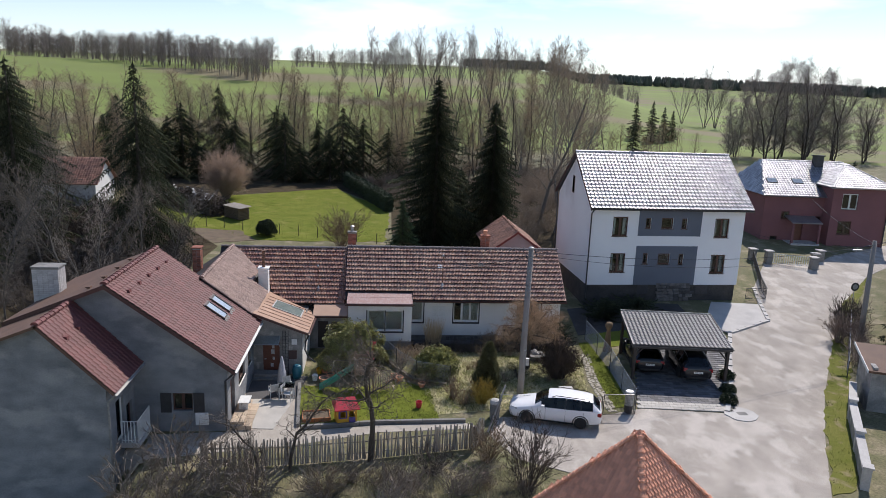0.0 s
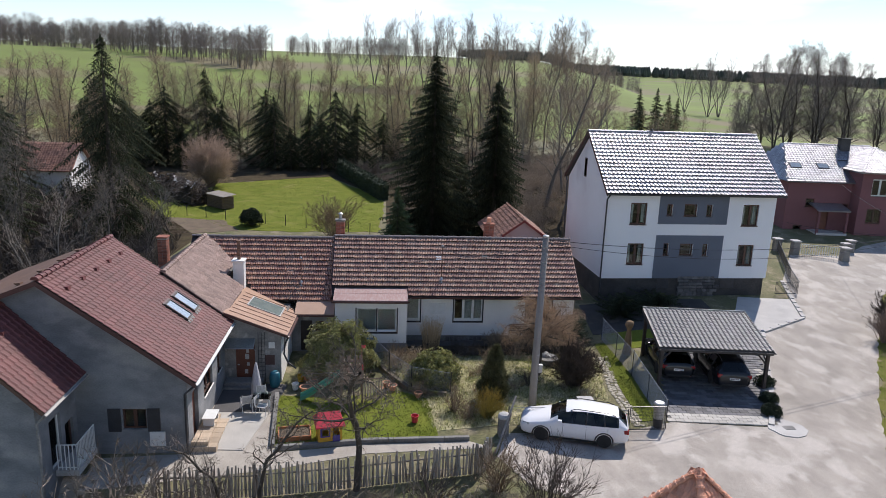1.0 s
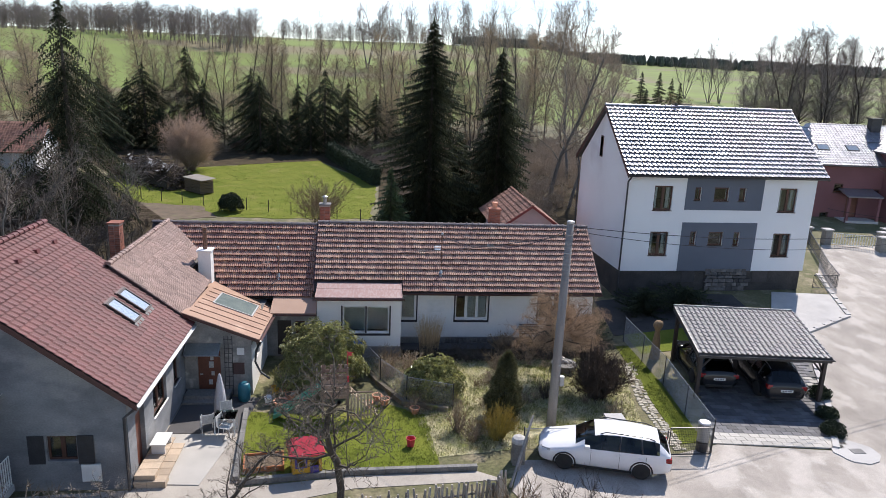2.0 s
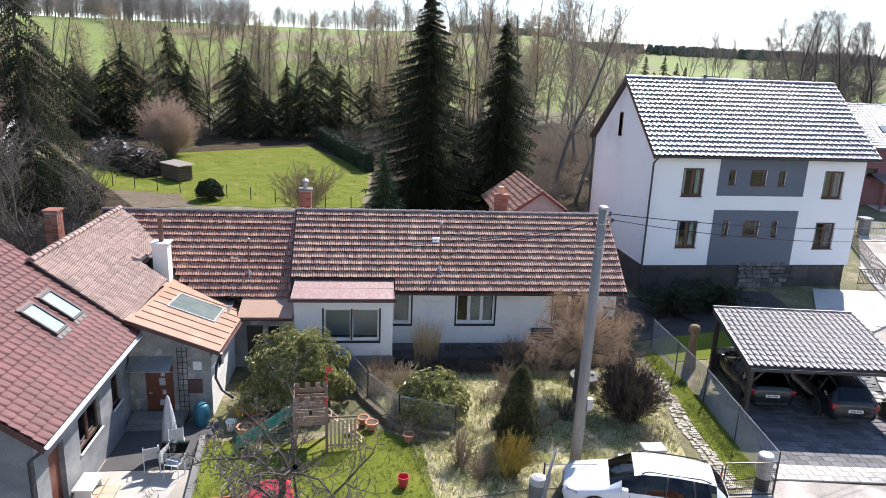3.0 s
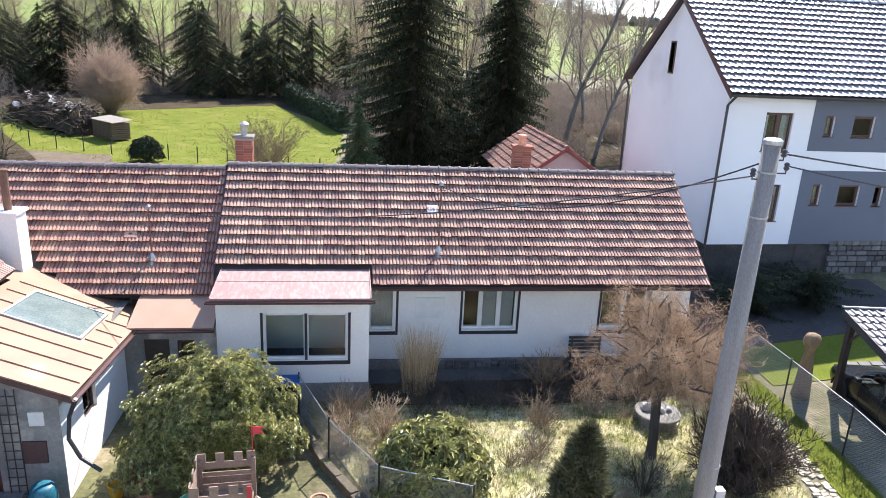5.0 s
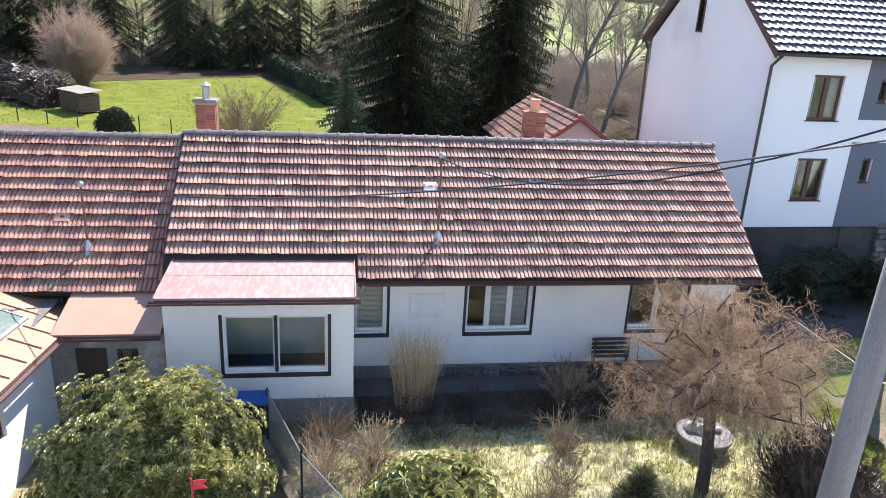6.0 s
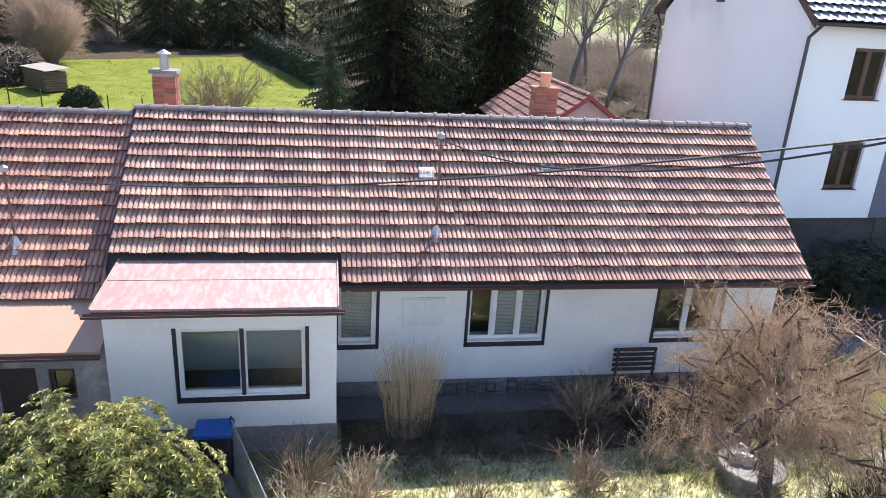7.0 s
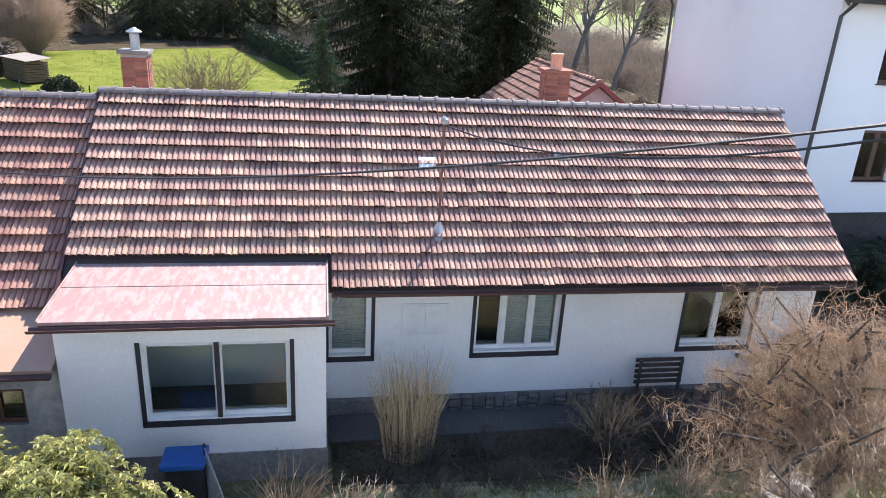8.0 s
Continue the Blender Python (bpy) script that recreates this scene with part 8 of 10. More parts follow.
def estate_car(at, yaw, paint, label, long=4.66, high=1.0):
    """A five-door estate; x runs from its nose (0) to its tail, z from the road."""
    g = ground_z(at[0], at[1]) + 0.06
    car = thing("car", (at[0], at[1], g), yaw, label, "car")
    c = long / 2
    HWD = 0.9

    def P(name, bm, m, parent=None, lab="", smooth=False):
        bm.transform(Matrix.Translation((-c, 0, 0)) @ Matrix.Diagonal((1, 1, high, 1)))
        return part(name, bm, m, parent or car, lab, smooth, local=True)

    # stations along the car: x, half width, underside, shoulder, half width and height of the top
    stations = ((0.0, 0.46, 0.34, 0.5, 0.4, 0.56), (0.05, 0.66, 0.26, 0.58, 0.52, 0.64), (0.18, 0.78, 0.22, 0.65, 0.6, 0.72), (0.4, 0.85, 0.2, 0.72, 0.66, 0.79), (0.75, 0.885, 0.2, 0.79, 0.68, 0.88), (1.1, 0.9, 0.2, 0.86, 0.69, 0.95),
                (1.3, 0.9, 0.2, 0.9, 0.69, 1.0), (1.62, 0.905, 0.2, 0.92, 0.655, 1.2), (1.95, 0.905, 0.2, 0.93, 0.625, 1.375), (2.2, 0.905, 0.2, 0.935, 0.615, 1.43), (2.6, 0.907, 0.2, 0.94, 0.615, 1.46), (3.1, 0.907, 0.2, 0.95, 0.61, 1.455),
                (3.6, 0.905, 0.2, 0.965, 0.6, 1.43), (4.0, 0.895, 0.21, 0.98, 0.585, 1.39), (4.2, 0.88, 0.23, 0.985, 0.57, 1.345), (4.42, 0.85, 0.26, 0.98, 0.6, 1.14), (4.56, 0.81, 0.3, 0.95, 0.63, 1.0), (4.63, 0.76, 0.34, 0.86, 0.6, 0.9), (4.66, 0.68, 0.4, 0.74, 0.5, 0.78))
    rings = []
    for x, hw, z0, sh, rw, rz in stations:
        side_y, side_z = (hw * 0.95 + rw) / 2 + 0.02, (sh + rz - 0.03) / 2
        half = [(hw * 0.86, z0), (hw * 0.97, z0 + 0.1), (hw, z0 + (sh - z0) * 0.5), (hw * 0.99, sh - 0.1), (hw * 0.95, sh), (side_y, side_z), (rw, rz - 0.03), (rw * 0.88, rz), (rw * 0.5, rz + 0.015), (0, rz + 0.02)]
        rings.append([(x, -y, z) for y, z in half] + [(x, y, z) for y, z in half[-2::-1]])
    bm, gm = bmesh.new(), bmesh.new()
    for i, (ra, rb) in enumerate(zip(rings, rings[1:])):
        x = (ra[0][0] + rb[0][0]) / 2
        for k in range(len(ra) - 1):
            row = min(k, len(ra) - 2 - k)
            pane = (row in (4, 5) and 1.75 < x < 4.15) or (row >= 6 and (1.3 < x < 1.98 or 4.25 < x < 4.5))
            to = gm if pane else bm
            to.faces.new([to.verts.new(q) for q in (ra[k], ra[k + 1], rb[k + 1], rb[k])])
    for r, flip in ((rings[0], 1), (rings[-1], 0)):
        bm.faces.new([bm.verts.new(q) for q in (r[::-1] if flip else r)])
    for q in (bm, gm):
        bmesh.ops.remove_doubles(q, verts=q.verts, dist=1e-4)
    body = P("body", bm, paint, smooth=True)
    P("cabin_glass", gm, CAR_GLASS, None, "tinted glass of the cabin", True)
    bm = bmesh.new()
    box(bm, 1.4, 4.2, -0.55, 0.55, 0.45, 0.75)
    for x in (2.25, 3.2):
        for y in (-0.38, 0.38):
            box(bm, x, x + 0.16, y - 0.22, y + 0.22, 0.6, 1.15, None, 0.04)
    P("interior", bm, M_TYRE)
    for s in (-1, 1):
        for x0, w0, z0, x1, w1, z1 in ((2.82, 0.885, 0.95, 2.86, 0.63, 1.43), (3.62, 0.88, 0.97, 3.56, 0.615, 1.41)):
            bm = bmesh.new()
            tube(bm, [(x0, s * w0, z0), ((x0 + x1) / 2, s * ((w0 + w1) / 2 + 0.012), (z0 + z1) / 2), (x1, s * w1, z1)], 0.03, 6)
            P("pillar", bm, M_METAL_DARK, body, smooth=True)
        bm = bmesh.new()
        tube(bm, [(2.15, s * 0.58, 1.42), (2.35, s * 0.575, 1.5), (3.8, s * 0.56, 1.46), (4.05, s * 0.55, 1.38)], 0.018, 6)
        P("roof_rail", bm, M_METAL_DARK, body)
        bm = bmesh.new()
        box(bm, 1.62, 1.8, s * 0.9 - 0.08, s * 0.9 + 0.08, 0.94, 1.06, None, 0.03)
        P("mirror", bm, paint)
        for x in (0.95, 3.63):
            bm = bmesh.new()
            mm = Matrix.Translation((x, s * 0.81, 0.32)) @ Matrix.Rotation(math.pi / 2, 4, "X")
            lathe(bm, ((0.2, -0.1), (0.3, -0.1), (0.32, -0.07), (0.32, 0.07), (0.3, 0.1), (0.2, 0.1)), n=20)
            bm.transform(mm)
            wheel = P("wheel", bm, M_TYRE, None, "wheel with dark alloy rim")
            bm = bmesh.new()
            for k in range(10):
                box(bm, 0.03, 0.21, -0.016, 0.016, -0.02, 0.02, Matrix.Translation((0, 0, -s * 0.07)) @ Matrix.Rotation(k * math.pi / 5, 4, "Z"))
            lathe(bm, ((0.06, -s * 0.09), (0.06, -s * 0.06)), n=10)
            bm.transform(mm)
            P("rim", bm, M_RIM, wheel)
            bm = bmesh.new()
            pts = [(x + math.cos(a) * 0.385, s * 0.9, 0.3 + math.sin(a) * 0.385) for a in [math.pi * k / 10 for k in range(11)]]
            tube(bm, pts, 0.03, 6)
            P("wheel_arch", bm, M_TYRE)
        bm = bmesh.new()
        loft(bm, [[(0.1, s * 0.5, 0.58), (0.09, s * 0.5, 0.68)], [(0.14, s * 0.68, 0.6), (0.14, s * 0.68, 0.71)], [(0.42, s * 0.868, 0.66), (0.42, s * 0.85, 0.74)]], False)
        P("headlight", bm, M_LAMP_CLEAR)
        bm = bmesh.new()
        box(bm, 4.4, 4.64, s * 0.72 - 0.12, s * 0.72 + 0.12, 0.72, 0.9, None, 0.03)
        P("tail_light", bm, M_LAMP_RED)
        for x in (2.7, 3.5):
            bm = bmesh.new()
            box(bm, x, x + 0.2, s * 0.91 - 0.012, s * 0.91 + 0.012, 0.8, 0.83, None, 0.006)
            P("door_handle", bm, paint)
        bm = bmesh.new()
        for x in (1.85, 2.84, 3.75):
            box(bm, x, x + 0.01, s * 0.906 - 0.003, s * 0.906 + 0.003, 0.3, 0.9)
        P("door_gap", bm, M_TYRE, body)
        bm = bmesh.new()
        box(bm, 1.3, 3.3, s * 0.895 - 0.02, s * 0.895 + 0.02, 0.2, 0.27)
        P("sill_strip", bm, M_TYRE)
    bm = bmesh.new()
    box(bm, -0.015, 0.06, -0.42, 0.42, 0.5, 0.6, None, 0.015)
    P("grille", bm, M_METAL_DARK)
    bm = bmesh.new()
    box(bm, 0.0, 0.1, -0.6, 0.6, 0.27, 0.36, None, 0.02)
    box(bm, 4.55, 4.67, -0.6, 0.6, 0.3, 0.42, None, 0.02)
    P("bumper_insert", bm, M_TYRE)
    bm = bmesh.new()
    box(bm, 4.655, 4.672, -0.26, 0.26, 0.62, 0.73, None, 0.004)
    plate = P("number_plate", bm, M_PLATE)
    bm = bmesh.new()
    for y in (-0.16, -0.06, 0.06, 0.16):
        box(bm, 4.673, 4.675, y - 0.035, y + 0.035, 0.65, 0.7)
    P("plate_bars", bm, M_TYRE, plate)
    return car


estate_car((11.28, -14.42), -16.2 + 0, M_CAR_WHITE, "white estate car parked beside the garden fence")
estate_car((18.6, -6.9), -98, M_CAR_BLACK, "black estate car parked under the carport", 4.4)
estate_car((21.0, -8.3), -99, M_CAR_BLACK, "dark car with red tail lights under the carport", 4.5, 1.05)

# ---- pole, wires, masts ----
pole = thing("utility_pole", (9.8, -12.5, -0.85), label="tall round concrete utility pole with wires", category="pole")
bm = bmesh.new()
tube(bm, [(9.8, -12.5, -1.2), (9.85, -12.45, 3), (9.93, -12.42, 7.8)], [0.19, 0.165, 0.13], 16)
part("shaft", bm, M_POLE, pole, smooth=True)
bm = bmesh.new()
lathe(bm, ((0.145, 0), (0.145, 0.06), (0.1, 0.09)), (9.93, -12.42, 7.74), 16)
part("cap", bm, M_GALV, pole)
for z in (0.4, 1.0, 1.6, 2.2, 6.6, 7.3):
    bm = bmesh.new()
    lathe(bm, ((0.172 - z * 0.005, 0), (0.178 - z * 0.005, 0.005), (0.178 - z * 0.005, 0.025), (0.172 - z * 0.005, 0.03)), (9.82 + z * 0.014, -12.48 + z * 0.008, z), 16)
    part("band", bm, M_GALV, pole)
bm = bmesh.new()
box(bm, 9.98, 10.16, -12.6, -12.44, 1.35, 1.75, None, 0.02)
part("junction_box", bm, M_GALV, pole, "grey junction box")
for dx, dy, z in ((0.22, 0.0, 7.5), (-0.22, 0.02, 7.2), (0.3, 0.0, 7.3)):
    bm = bmesh.new()
    tube(bm, [(9.93, -12.42, z), (9.93 + dx, -12.42 + dy, z), (9.93 + dx, -12.42 + dy, z + 0.1)], 0.014, 6)
    lathe(bm, ((0.03, 0), (0.045, 0.03), (0.03, 0.06), (0.045, 0.09), (0.02, 0.12)), (9.93 + dx, -12.42 + dy, z + 0.05), 10)
    part("insulator", bm, M_METAL_DARK, pole)


def mast(at, h, label):
    t = thing("roof_mast", at, label=label, category="mast")
    bm = bmesh.new()
    tube(bm, [at, (at[0], at[1], at[2] + h)], 0.026, 8)
    part("pipe", bm, M_RUST, t)
    bm = bmesh.new()
    lathe(bm, ((0.2, -0.12), (0.05, 0.16), (0.035, 0.2)), at, 4)
    part("flashing", bm, M_GALV, t, "lead flashing at its foot")
    bm = bmesh.new()
    lathe(bm, ((0.035, 0), (0.07, 0.02), (0.07, 0.1), (0.03, 0.14)), (at[0], at[1], at[2] + h), 10)
    part("head", bm, M_GALV, t)
    bm = bmesh.new()
    tube(bm, [(at[0] - 0.12, at[1], at[2] + h - 0.12), (at[0] + 0.14, at[1], at[2] + h - 0.12)], 0.012, 6)
    part("bracket", bm, M_RUST, t)
    return t


mast((6.27, -2.6, 2.9), 2.0, "rusty steel service mast on the tiled roof")
mast((-1.9, -2.5, 2.6), 1.45, "rusty steel service mast on the lower roof")


def wire(a, b, sag, r, label, name="cable"):
    a, b = Vector(a), Vector(b)
    bm = bmesh.new()
    pts = []
    for k in range(25):
        s = k / 24
        p = a.lerp(b, s)
        p.z -= sag * 4 * s * (1 - s)
        pts.append(p)
    tube(bm, pts, r, 5)
    tagged(part(name, bm, M_BLACK_PAINT), label, "cable")


wire((9.93, -12.42, 7.5), (6.27, -2.6, 4.9), 0.7, 0.013, "black service cable from the pole to the mast")
wire((9.75, -12.4, 7.25), (-1.9, -2.5, 4.0), 0.4, 0.013, "black service cable from the pole to the lower mast")
wire((10.15, -12.42, 7.6), (35.1, -4.04, 6.5), 0.7, 0.014, "twisted black overhead cable across the lane")
wire((10.22, -12.42, 7.42), (35.1, -4.04, 6.3), 1.0, 0.012, "thin overhead cable across the lane")
wire((35.1, -4.04, 6.6), (44.5, 19.0, 7.0), 0.4, 0.012, "thin cable to the red house")
wire((35.1, -4.04, 6.4), (31.3, 4.0, 5.5), 0.3, 0.012, "thin cable to the white house")
p2 = thing("utility_pole", (35.1, -4.3, -0.4), label="grey concrete pole with street lamp and wires", category="pole")
bm = bmesh.new()
tube(bm, [(35.1, -4.3, -0.8), (35.1, -4.05, 6.8)], [0.19, 0.13], 14)
part("shaft", bm, M_POLE, p2, smooth=True)
bm = bmesh.new()
tube(bm, [(34.4, -4.05, 6.4), (35.9, -4.05, 6.7)], 0.03, 6)
part("crossarm", bm, M_METAL_DARK, p2)
bm = bmesh.new()
tube(bm, [(35.1, -4.05, 6.0), (34.2, -4.1, 6.15)], 0.025, 6)
box(bm, 33.6, 34.3, -4.2, -4.0, 6.1, 6.2, None, 0.03)
part("street_lamp", bm, M_GALV, p2, "flat grey street lamp")
sg = thing("round_sign", (38, 1.0, 0.1), label="round traffic sign seen from behind on a post", category="sign")
bm = bmesh.new()
tube(bm, [(38, 1.0, 0.0), (38, 1.0, 2.5)], 0.03, 8)
part("post", bm, M_GALV, sg)
bm = bmesh.new()
lathe(bm, ((0.32, -0.01), (0.33, 0), (0.32, 0.01)), n=20)
bm.transform(pose(38, 0.96, 2.2, 90, 0, 0))
part("plate", bm, M_METAL_DARK, sg)
bm = bmesh.new()
lathe(bm, ((0.2, -0.013), (0.2, 0.013)), n=20)
bm.transform(pose(38, 0.955, 2.2, 90, 0, 0))
part("plate_back", bm, M_GALV, sg)
# vents in the cottage roof
for x, y, m, lab in ((6.18, -1.35, M_PLATE, "white roof vent tile with a dark opening"), (9.0, -1.14, M_PLINTH, "grey metal roof vent tile"), (-2.6, -1.9, M_TILE_LEFT, "raised clay vent tile")):
    z = RZ + SL * y if x > 0 else left_z(y)
    t = thing("vent_tile", (x, y, z), label=lab, category="roof vent")
    mm = Matrix.Translation((x, y, z + 0.07)) @ Matrix.Rotation(math.atan(SL), 4, "X")
    bm = bmesh.new()
    box(bm, -0.17, 0.17, -0.14, 0.14, 0, 0.05, mm, 0.012)
    part("cover", bm, m, t)
    bm = bmesh.new()
    box(bm, -0.04, 0.04, -0.03, 0.03, 0.051, 0.056, mm)
    part("opening", bm, M_BLACK_PAINT, t)

# ---- fences ----
pf = thing("picket_fence", (1.5, -18, -0.85), label="weathered picket fence of split wooden stakes", category="fence")
line = [Vector((-5.4, -18.9, 0)), Vector((-1.8, -18.75, 0)), Vector((2.0, -18.25, 0)), Vector((6.7, -17.4, 0)), Vector((7.3, -16.6, 0))]
rng = random.Random(9)
pick = []
for k in range(4):
    bm = bmesh.new()
    w, h = 0.04 + 0.006 * k, 1.15 + 0.05 * k
    tube(bm, [(0, 0, 0), (0.008 * (k - 1), 0.004, h * 0.5), (0.01 * (1 - k), 0, h)], [w, w * 0.9, w * 0.6], 5)
    me = bpy.data.meshes.new("stake")
    bm.to_mesh(me)
    bm.free()
    me.materials.append(M_WOOD_STAKE)
    pick.append(me)
for a, b in zip(line, line[1:]):
    n = int((b - a).length / 0.118)
    d = (b - a).normalized()
    for k in range(n):
        p = a.lerp(b, (k + rng.uniform(-0.2, 0.2)) / n)
        ob = new("stake", rng.choice(pick))
        ob.parent = pf
        ob.matrix_basis = ORIGIN[pf.name].inverted() @ pose(p.x, p.y, ground_z(p.x, p.y) + 0.05, rng.gauss(0, 2), rng.gauss(0, 3), rng.uniform(0, 360))
    for z in (0.35, 0.9):
        bm = bmesh.new()
        o = d.cross(Vector((0, 0, 1))) * -0.06
        tube(bm, [(a + o).to_tuple()[:2] + (ground_z(a.x, a.y) + z,), (b + o).to_tuple()[:2] + (ground_z(b.x, b.y) + z - 0.03,)], 0.035, 6)
        part("rail", bm, M_WOOD_OLD, pf)
    bm = bmesh.new()
    tube(bm, [(a.x, a.y + 0.12, ground_z(a.x, a.y) - 0.1), (a.x, a.y + 0.12, ground_z(a.x, a.y) + 1.1)], 0.06, 7)
    part("post", bm, M_WOOD_OLD, pf)


def mesh_fence(name, pts, h, label, step=0.07, post_every=2.4, lean=0.0):
    """Chain-link fence: posts, top rail, woven wires."""
    t = thing(name, (*pts[0], ground_z(*pts[0])), label=label, category="fence")
    V, F = [], []
    for a, b in zip(pts, pts[1:]):
        a, b = np.array(a, float), np.array(b, float)
        ln = float(np.linalg.norm(b - a))
        u = (b - a) / ln
        n = int((ln + h) / step)
        za, zb = ground_z(*a), ground_z(*b)
        for k in range(n):
            s = k * step - h
            for sg in (0, 1):
                s0, s1, h0, h1 = (s, s + h, 0.05, h) if sg == 0 else (s + h, s, 0.05, h)
                lo, hi = min(s0, s1), max(s0, s1)
                c0, c1 = max(0, lo), min(ln, hi)
                if c1 <= c0:
                    continue
                q = []
                for c in (c0, c1):
                    f = (c - s0) / (s1 - s0)
                    p = a + u * c
                    q.append(np.array([p[0], p[1], za + (zb - za) * c / ln + h0 + (h1 - h0) * f]))
                stalk(V, F, q, [0.0028, 0.0028], 3)
        m = max(1, round(ln / post_every))
        for k in range(m + 1):
            p = a + u * ln * k / m
            g = ground_z(p[0], p[1])
            bm = bmesh.new()
            tube(bm, [(p[0], p[1], g - 0.1), (p[0], p[1], g + h + 0.06)], 0.024, 7)
            part("post", bm, M_METAL_DARK, t)
        bm = bmesh.new()
        tube(bm, [(a[0], a[1], za + h), (b[0], b[1], zb + h)], 0.012, 5)
        part("top_rail", bm, M_GALV, t)
    data_part("wire_mesh", V, F, M_GALV, t, kind="stuff")
    return t


mesh_fence("chain_link_fence", [(16.15, -3.0), (16.25, -8.1), (15.75, -13.9)], 1.4, "galvanised chain-link fence between the gardens", 0.06)
mesh_fence("garden_fence", [(8.5, -13.6), (10.8, -13.7), (13.9, -14.0)], 1.0, "low chain-link fence along the lane", 0.07)
mesh_fence("inner_fence", [(2.35, -5.3), (3.2, -7.6), (4.3, -9.5), (6.2, -10.3)], 1.2, "chain-link fence above the garden wall", 0.07)
gate = thing("metal_gate", (14.8, -14.05, -0.85), label="low black metal gate with wire mesh", category="gate")
bm = bmesh.new()
tube(bm, [(13.95, -14.08, -0.75), (15.6, -14.08, -0.75), (15.6, -14.08, 0.35), (13.95, -14.08, 0.35), (13.95, -14.08, -0.75)], 0.025, 6)
gf_ = part("gate_frame", bm, M_METAL_DARK, gate)
V, F = [], []
for k in range(24):
    stalk(V, F, [np.array([13.97 + k * 0.069, -14.08, -0.74]), np.array([13.97 + k * 0.069, -14.08, 0.34])], [0.004, 0.004], 3)
for k in range(15):
    stalk(V, F, [np.array([13.96, -14.08, -0.72 + k * 0.072]), np.array([15.6, -14.08, -0.72 + k * 0.072])], [0.004, 0.004], 3)
data_part("mesh_infill", V, F, M_METAL_DARK, gate, kind="stuff")
gp_ = thing("gate_pillar", (8.15, -14.3, -0.85), label="short grey rendered gate pillar with rounded top", category="pillar")
bm = bmesh.new()
box(bm, 7.93, 8.37, -14.52, -14.08, -0.9, 0.0, None, 0.03)
part("shaft", bm, M_PLINTH, gp_)
bm = bmesh.new()
lathe(bm, ((0.27, 0), (0.27, 0.07), (0.22, 0.18), (0.1, 0.24)), (8.15, -14.3, 0.0), 14)
part("cap", bm, M_CONCRETE, gp_)
for a, b, lab in (((7.55, -16.0), (8.75, -13.75), "long weathered pole leaning along the fence end"),):
    lp = thing("leaning_pole", (*a, -0.85), label=lab, category="pole")
    bm = bmesh.new()
    tube(bm, [(a[0], a[1], -0.75), (b[0], b[1], 0.75)], 0.045, 7)
    part("timber", bm, M_WOOD_OLD, lp)
    bm = bmesh.new()
    tube(bm, [(a[0] + 0.5, a[1] + 1.1, -0.85), (a[0] + 0.9, a[1] + 1.6, 0.25)], 0.035, 7)
    part("prop", bm, M_WOOD_OLD, lp)
bin_ = thing("waste_bin", (15.45, -13.7, -0.85), label="pale grey cylindrical waste bin behind the gate", category="bin")
bm = bmesh.new()
lathe(bm, ((0.21, 0.45), (0.22, 0.5), (0.24, 1.15), (0.25, 1.2), (0.2, 1.24)), (15.45, -13.7, -0.85), 18)
part("drum", bm, M_GALV, bin_)
bm = bmesh.new()
lathe(bm, ((0.2, 0.0), (0.21, 0.1), (0.23, 0.44)), (15.45, -13.7, -0.85), 18)
part("base", bm, M_METAL_DARK, bin_)
mb = thing("meter_pillar", (12.3, -12.6, -0.85), label="small concrete meter pillar with dark door", category="meter pillar")
bm = bmesh.new()
box(bm, 12.0, 12.62, -12.78, -12.4, -0.9, 0.0, None, 0.02)
part("case", bm, M_CONCRETE, mb)
bm = bmesh.new()
box(bm, 11.94, 12.68, -12.86, -12.34, 0.0, 0.07, None, 0.015)
part("lid", bm, M_CONCRETE, mb)
bm = bmesh.new()
box(bm, 12.06, 12.56, -12.8, -12.781, -0.62, -0.1)
dr = part("door", bm, M_METAL_DARK, mb)
bm = bmesh.new()
box(bm, 12.22, 12.42, -12.81, -12.801, -0.34, -0.2)
part("notice", bm, M_PLATE, dr)

# ---- carport paving, kerbs, drain patch ----
kb = tagged(new("kerb"), "pale concrete kerb stones along the lane", "kerb", kind="structure")
ORIGIN[kb.name] = Matrix.Identity(4)
for a, b in (((20.95, -13.75), (22.6, -10.9)), ((22.6, -10.9), (24.35, -7.2)), ((24.35, -7.2), (26.45, -2.95)), ((26.45, -2.95), (30.55, -0.62)), ((30.55, -0.62), (31.7, 2.7)), ((31.7, 2.7), (33.1, 6.4))):
    a, b = Vector(a), Vector(b)
    n = max(1, round((b - a).length / 1.0))
    ang = math.degrees(math.atan2((b - a).y, (b - a).x))
    for k in range(n):
        p = a.lerp(b, (k + 0.5) / n)
        bm = bmesh.new()
        box(bm, -(b - a).length / n / 2 + 0.006, (b - a).length / n / 2 - 0.006, -0.13, 0.13, -0.1, 0.13, None, 0.012)
        bm.transform(pose(p.x, p.y, ground_z(p.x, p.y), 0, 0, ang))
        part("kerb_stone", bm, M_CONCRETE, kb)
dp = thing("drain_patch", (21.6, -14.1, -0.85), label="pale round concrete patch with a drain cover", category="drain")
bm = bmesh.new()
bm.faces.new([bm.verts.new((21.55 + math.cos(k * 0.314) * 0.85 * (1 + 0.08 * math.sin(k * 2.1)), -14.05 + math.sin(k * 0.314) * 0.85 * (1 + 0.06 * math.cos(k * 3)), -0.78)) for k in range(20)])
got = bmesh.ops.extrude_face_region(bm, geom=bm.faces[:])
